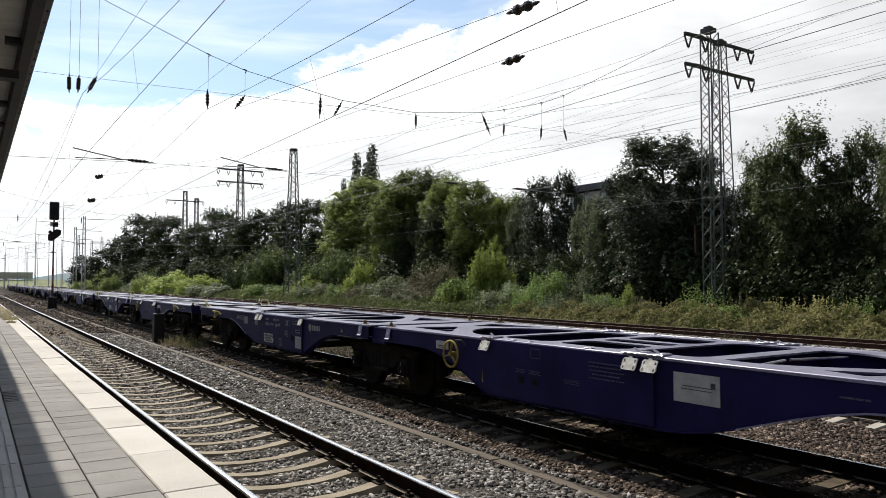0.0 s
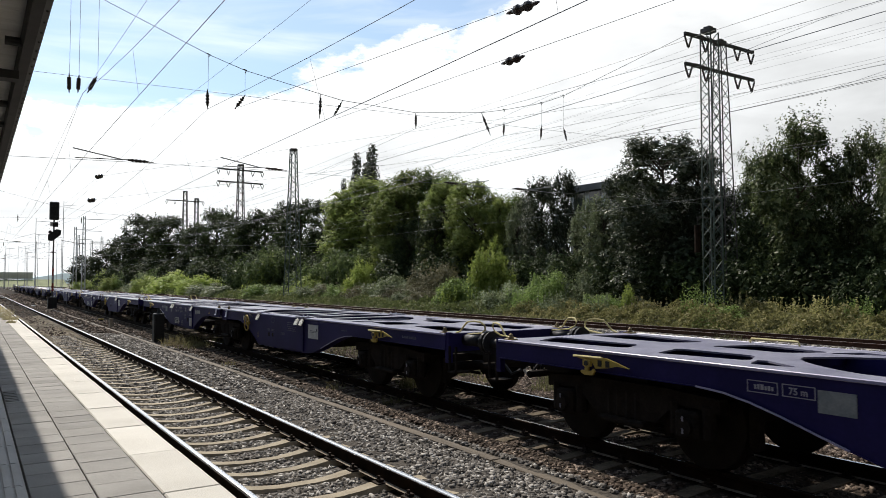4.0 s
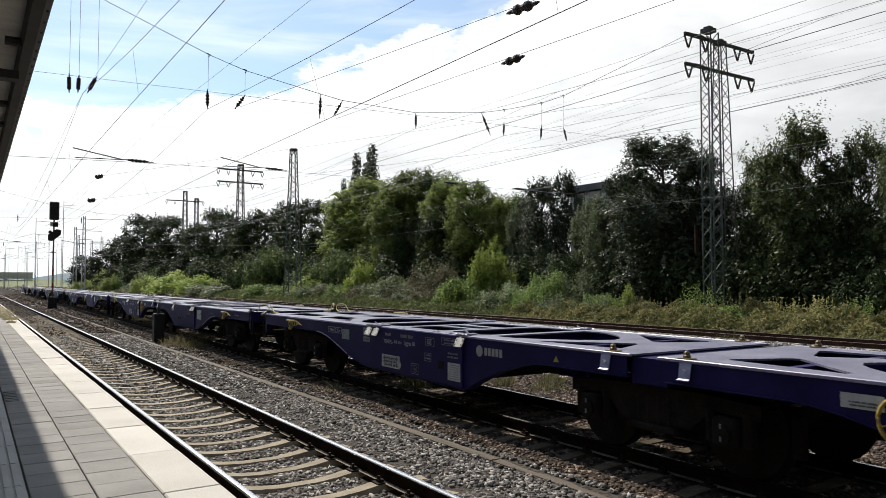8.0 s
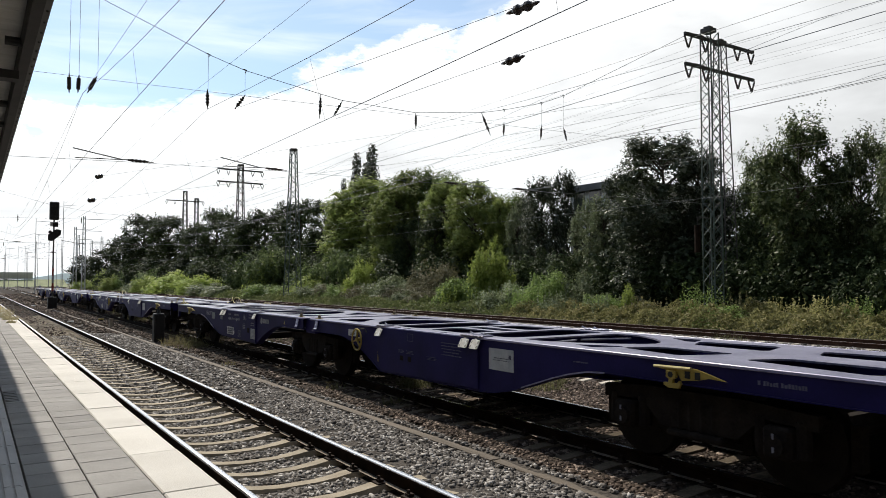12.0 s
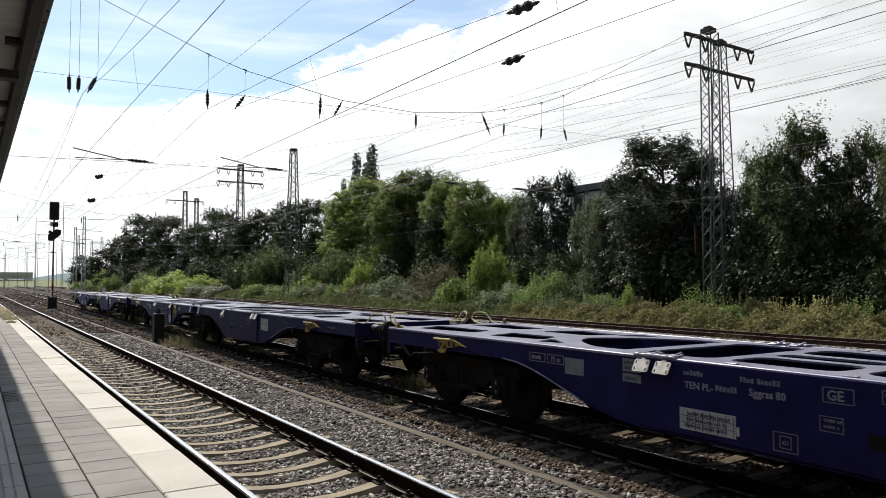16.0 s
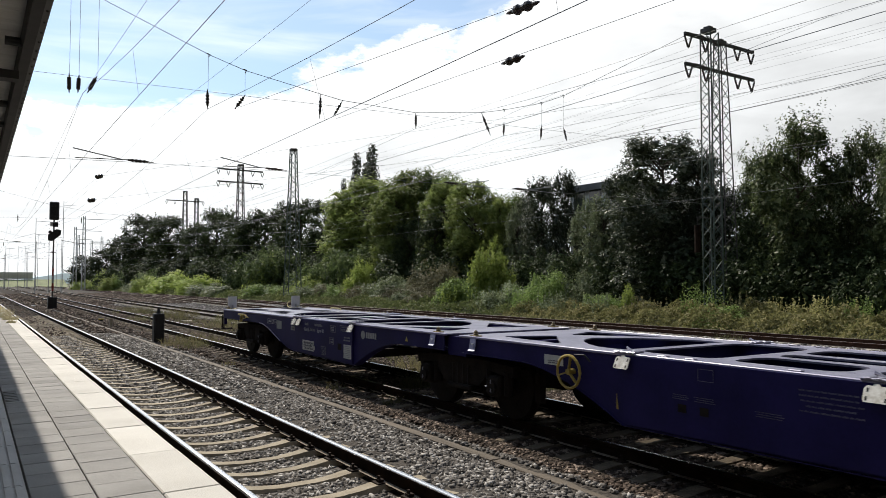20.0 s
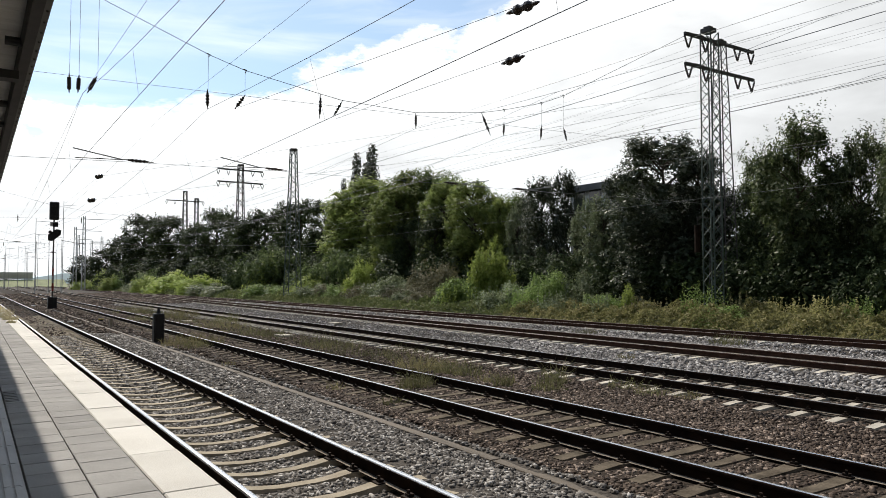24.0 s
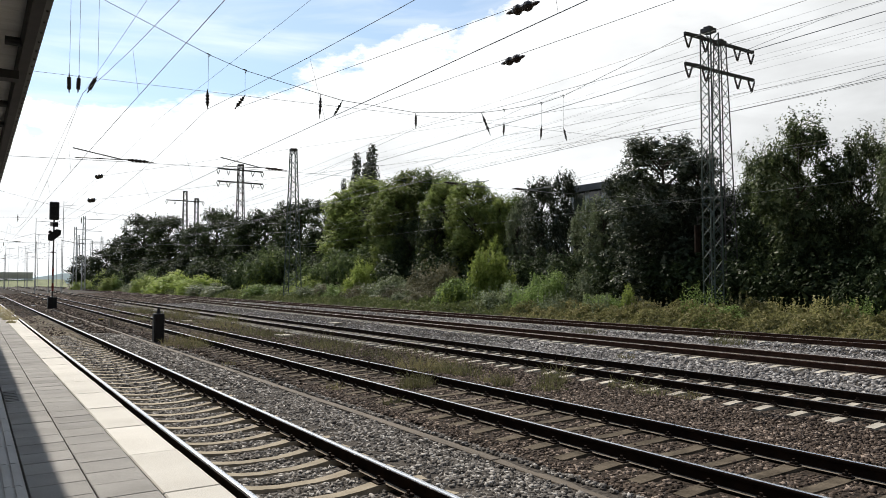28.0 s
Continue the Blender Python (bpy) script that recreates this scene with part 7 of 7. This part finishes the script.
place(hedge, [(35.5, 18.6, -0.3, 1.4, 1.15, 91), (35.2, 21.3, -0.3, 1.41, 1.11, 126), (35.7, 24.9, -0.3, 1.54, 1.14, 242), (36, 29.0, -0.3, 1.49, 1.23, 143), (36, 33.1, -0.3, 1.4, 1.28, 45), (36, 37.3, -0.3, 1.29, 1.35, 280), (36, 41.5, -0.3, 1.38, 1.31, 153), (36.5, 47.8, -0.3, 1.27, 1.39, 3), (36, 53.8, -0.3, 1.64, 1.18, 149), (36, 60.7, -0.3, 1.79, 1.14, 293), (35, 16.6, -0.3, 1.12, 1.4, 30)])
place(copy_thing(hedge, Matrix()), [(36, 69.0, -0.3, 1.97, 1.1, 260), (36, 79.1, -0.3, 1.82, 1.34, 99), (36, 87.8, -0.3, 1.77, 1.38, 211), (35, 103.7, -0.3, 2.24, 1.14, 216), (34, 118.9, -0.3, 2.5, 1.04, 306), (33, 137.0, -0.3, 2.53, 1.05, 147), (32, 161.8, -0.3, 2.91, 1.02, 220), (30, 187.3, -0.3, 2.56, 1.0, 20)])
round_bush = make_bush("bush", "rounded mid-green bush before the taller trees", 3.0, 2.4, 9000, 0.075, M["leaf_mid"], 35, 24, reach=(1.05, 1.3))
place(round_bush, [(34, 68.8, -0.3, 1.74, 1.44, 10), (34, 74.7, -0.3, 1.37, 1.4, 70), (33, 90.0, -0.3, 1.97, 1.41, 150), (33, 101.4, -0.3, 1.31, 1.5, 200), (32, 77.3, -0.3, 1.25, 1.29, 260), (31, 151.4, -0.3, 1.82, 1.1, 310)])
light_bush = make_bush("bush", "bright yellow-green sunlit bush on the bank", 3.0, 2.4, 9000, 0.075, M["leaf_light"], 36, 26, reach=(1.0, 1.25))
place(light_bush, [(31.4, 41.6, -0.3, 0.78, 2.42, 231), (31, 62.0, -0.3, 0.81, 2.0, 82), (32.5, 90.7, -0.3, 1.43, 1.47, 119), (29, 128.2, -0.3, 2.4, 0.62, 156), (29, 111.8, -0.3, 1.67, 0.71, 200), (31, 74.8, -0.3, 1.35, 0.79, 132), (28, 144.6, -0.3, 1.5, 0.82, 22), (27.5, 176.9, -0.3, 1.79, 0.78, 40), (27, 217.5, -0.3, 2.17, 0.48, 23), (28, 199.6, -0.3, 1.23, 1.58, 60), (30.5, 28.1, -0.3, 0.27, 2.78, 99)])
green_bush = make_bush("bush", "fresh green leafy bush on the bank", 3.0, 2.4, 8000, 0.08, M["leaf_green"], 37, 20, reach=(1.1, 1.8))
place(green_bush, [(29.5, 42.7, -0.3, 0.90, 1.17, 20), (29.5, 33.5, -0.3, 0.67, 1.78, 70), (29, 173.1, -0.3, 1.02, 2.02, 130), (28.2, 20.3, -0.3, 0.55, 0.88, 170), (30, 64.6, -0.3, 0.89, 0.94, 250), (30, 36.3, -0.3, 0.67, 1.2, 300), (29.5, 82.3, -0.3, 1.44, 0.57, 12), (29.5, 29.2, -0.3, 0.58, 1.1, 200)])
grey_bush = make_bush("bush", "grey-green bush with pale leaves", 3.0, 2.4, 7000, 0.07, M["leaf_grey"], 39, 20)
place(grey_bush, [(28.5, 104.7, -0.3, 1.48, 0.53, 147), (31, 56.2, -0.3, 1.19, 0.87, 220), (29.2, 37.0, -0.3, 0.79, 1.02, 231), (28.5, 97.0, -0.3, 1.23, 0.51, 82), (30.5, 71.3, -0.3, 1.29, 0.58, 119), (31, 32.6, -0.3, 0.64, 1.63, 156), (28.6, 33.0, -0.3, 0.73, 0.64, 132), (28, 152.2, -0.3, 1.57, 0.6, 22), (28.6, 38.0, -0.3, 0.72, 0.61, 80), (29.5, 50.6, -0.3, 0.74, 0.8, 190)])
brown_bush = make_bush("bush", "brownish half-withered bush on the bank", 3.0, 2.4, 7500, 0.065, M["brown_leaf"], 42, 20)
place(brown_bush, [(32, 50.7, -0.3, 1.17, 1.37, 94), (30, 53.4, -0.3, 0.88, 0.85, 182), (30, 59.7, -0.3, 0.9, 0.93, 223), (30, 66.6, -0.3, 0.92, 0.92, 301), (29.4, 47.9, -0.3, 0.81, 0.84, 164), (29, 43.3, -0.3, 0.57, 0.71, 324)])
build_bank()
build_stalks()
build_weeds()

# tracks, paving and stones
build_track(1, 0.607, 9.731, M["concrete"], -2.0, 52.0, 26.0, 0.045, 0.118)
build_track(2, 0.59, 7.121, M["brown_sleeper"], -2.0, 90.0, 24.0, 0.02)
build_track(3, 0.60, 9.607, M["grey_concrete"], 0.0, 110.0, 20.0, 0.03, 0.105)
build_track(4, 0.60, 9.3, M["grey_concrete"], 4.0, 110.0, 0.0, 0.03, 0.11)
build_track(5, 0.60, 9.0, M["grey_concrete"], 8.0, 90.0, 0.0, 0.03)
build_turnout()
build_platform()
scatter_stones("ballast_stones", "coarse grey stones beside the outermost track", 20.0, 26.0, 9.0, 34.0, 90, 0.068, "oct", 6, M["stone_pale"])
scatter_stones("ballast_stones", "coarse brown-grey stones far down the line", 1.4, 11.0, 32.0, 75.0, 30, 0.075, "oct", 7, M["stone_brown"])
scatter_stones("ballast_stones", "grey stones far along the middle tracks", 11.0, 19.0, 32.0, 75.0, 26, 0.065, "oct", 10, M["stone_pale"])
scatter_stones("ballast_stones", "coarse grey stones beside the farther outer track", 19.0, 27.3, 34.0, 80.0, 26, 0.09, "oct", 9, M["stone_pale"])
scatter_stones("ballast_stones", "coarse grey-brown stones near the signal", 1.4, 24.0, 75.0, 150.0, 6, 0.15, "oct", 8, M["stone_brown"])
scatter_stones("ballast_stones", "loose grey crushed stones around the platform track", 1.4, 5.5, -1.0, 14.0, 720, 0.032, "chip", 1, M["stone_grey"])
scatter_stones("ballast_stones", "loose brown-grey stones around the train's track", 5.5, 10.6, -0.5, 14.0, 540, 0.029, "chip", 2, M["stone_brown"])
scatter_stones("ballast_stones", "loose grey stones farther along the platform track", 1.4, 5.5, 14.0, 32.0, 230, 0.044, "chip", 3, M["stone_grey"])
scatter_stones("ballast_stones", "loose brown-grey stones beside the middle track", 10.6, 13.4, 4.0, 20.0, 220, 0.038, "chip", 12, M["stone_brown"])
scatter_stones("ballast_stones", "loose grey stones around the outer tracks", 13.4, 21.5, 4.0, 20.0, 170, 0.050, "chip", 4, M["stone_pale"])
scatter_stones("ballast_stones", "loose brown-grey stones farther between the tracks", 5.5, 11.0, 14.0, 32.0, 110, 0.050, "oct", 5, M["stone_brown"])
scatter_stones("ballast_stones", "grey stones farther along the middle tracks", 11.0, 20.0, 20.0, 32.0, 90, 0.050, "oct", 11, M["stone_pale"])

motions()
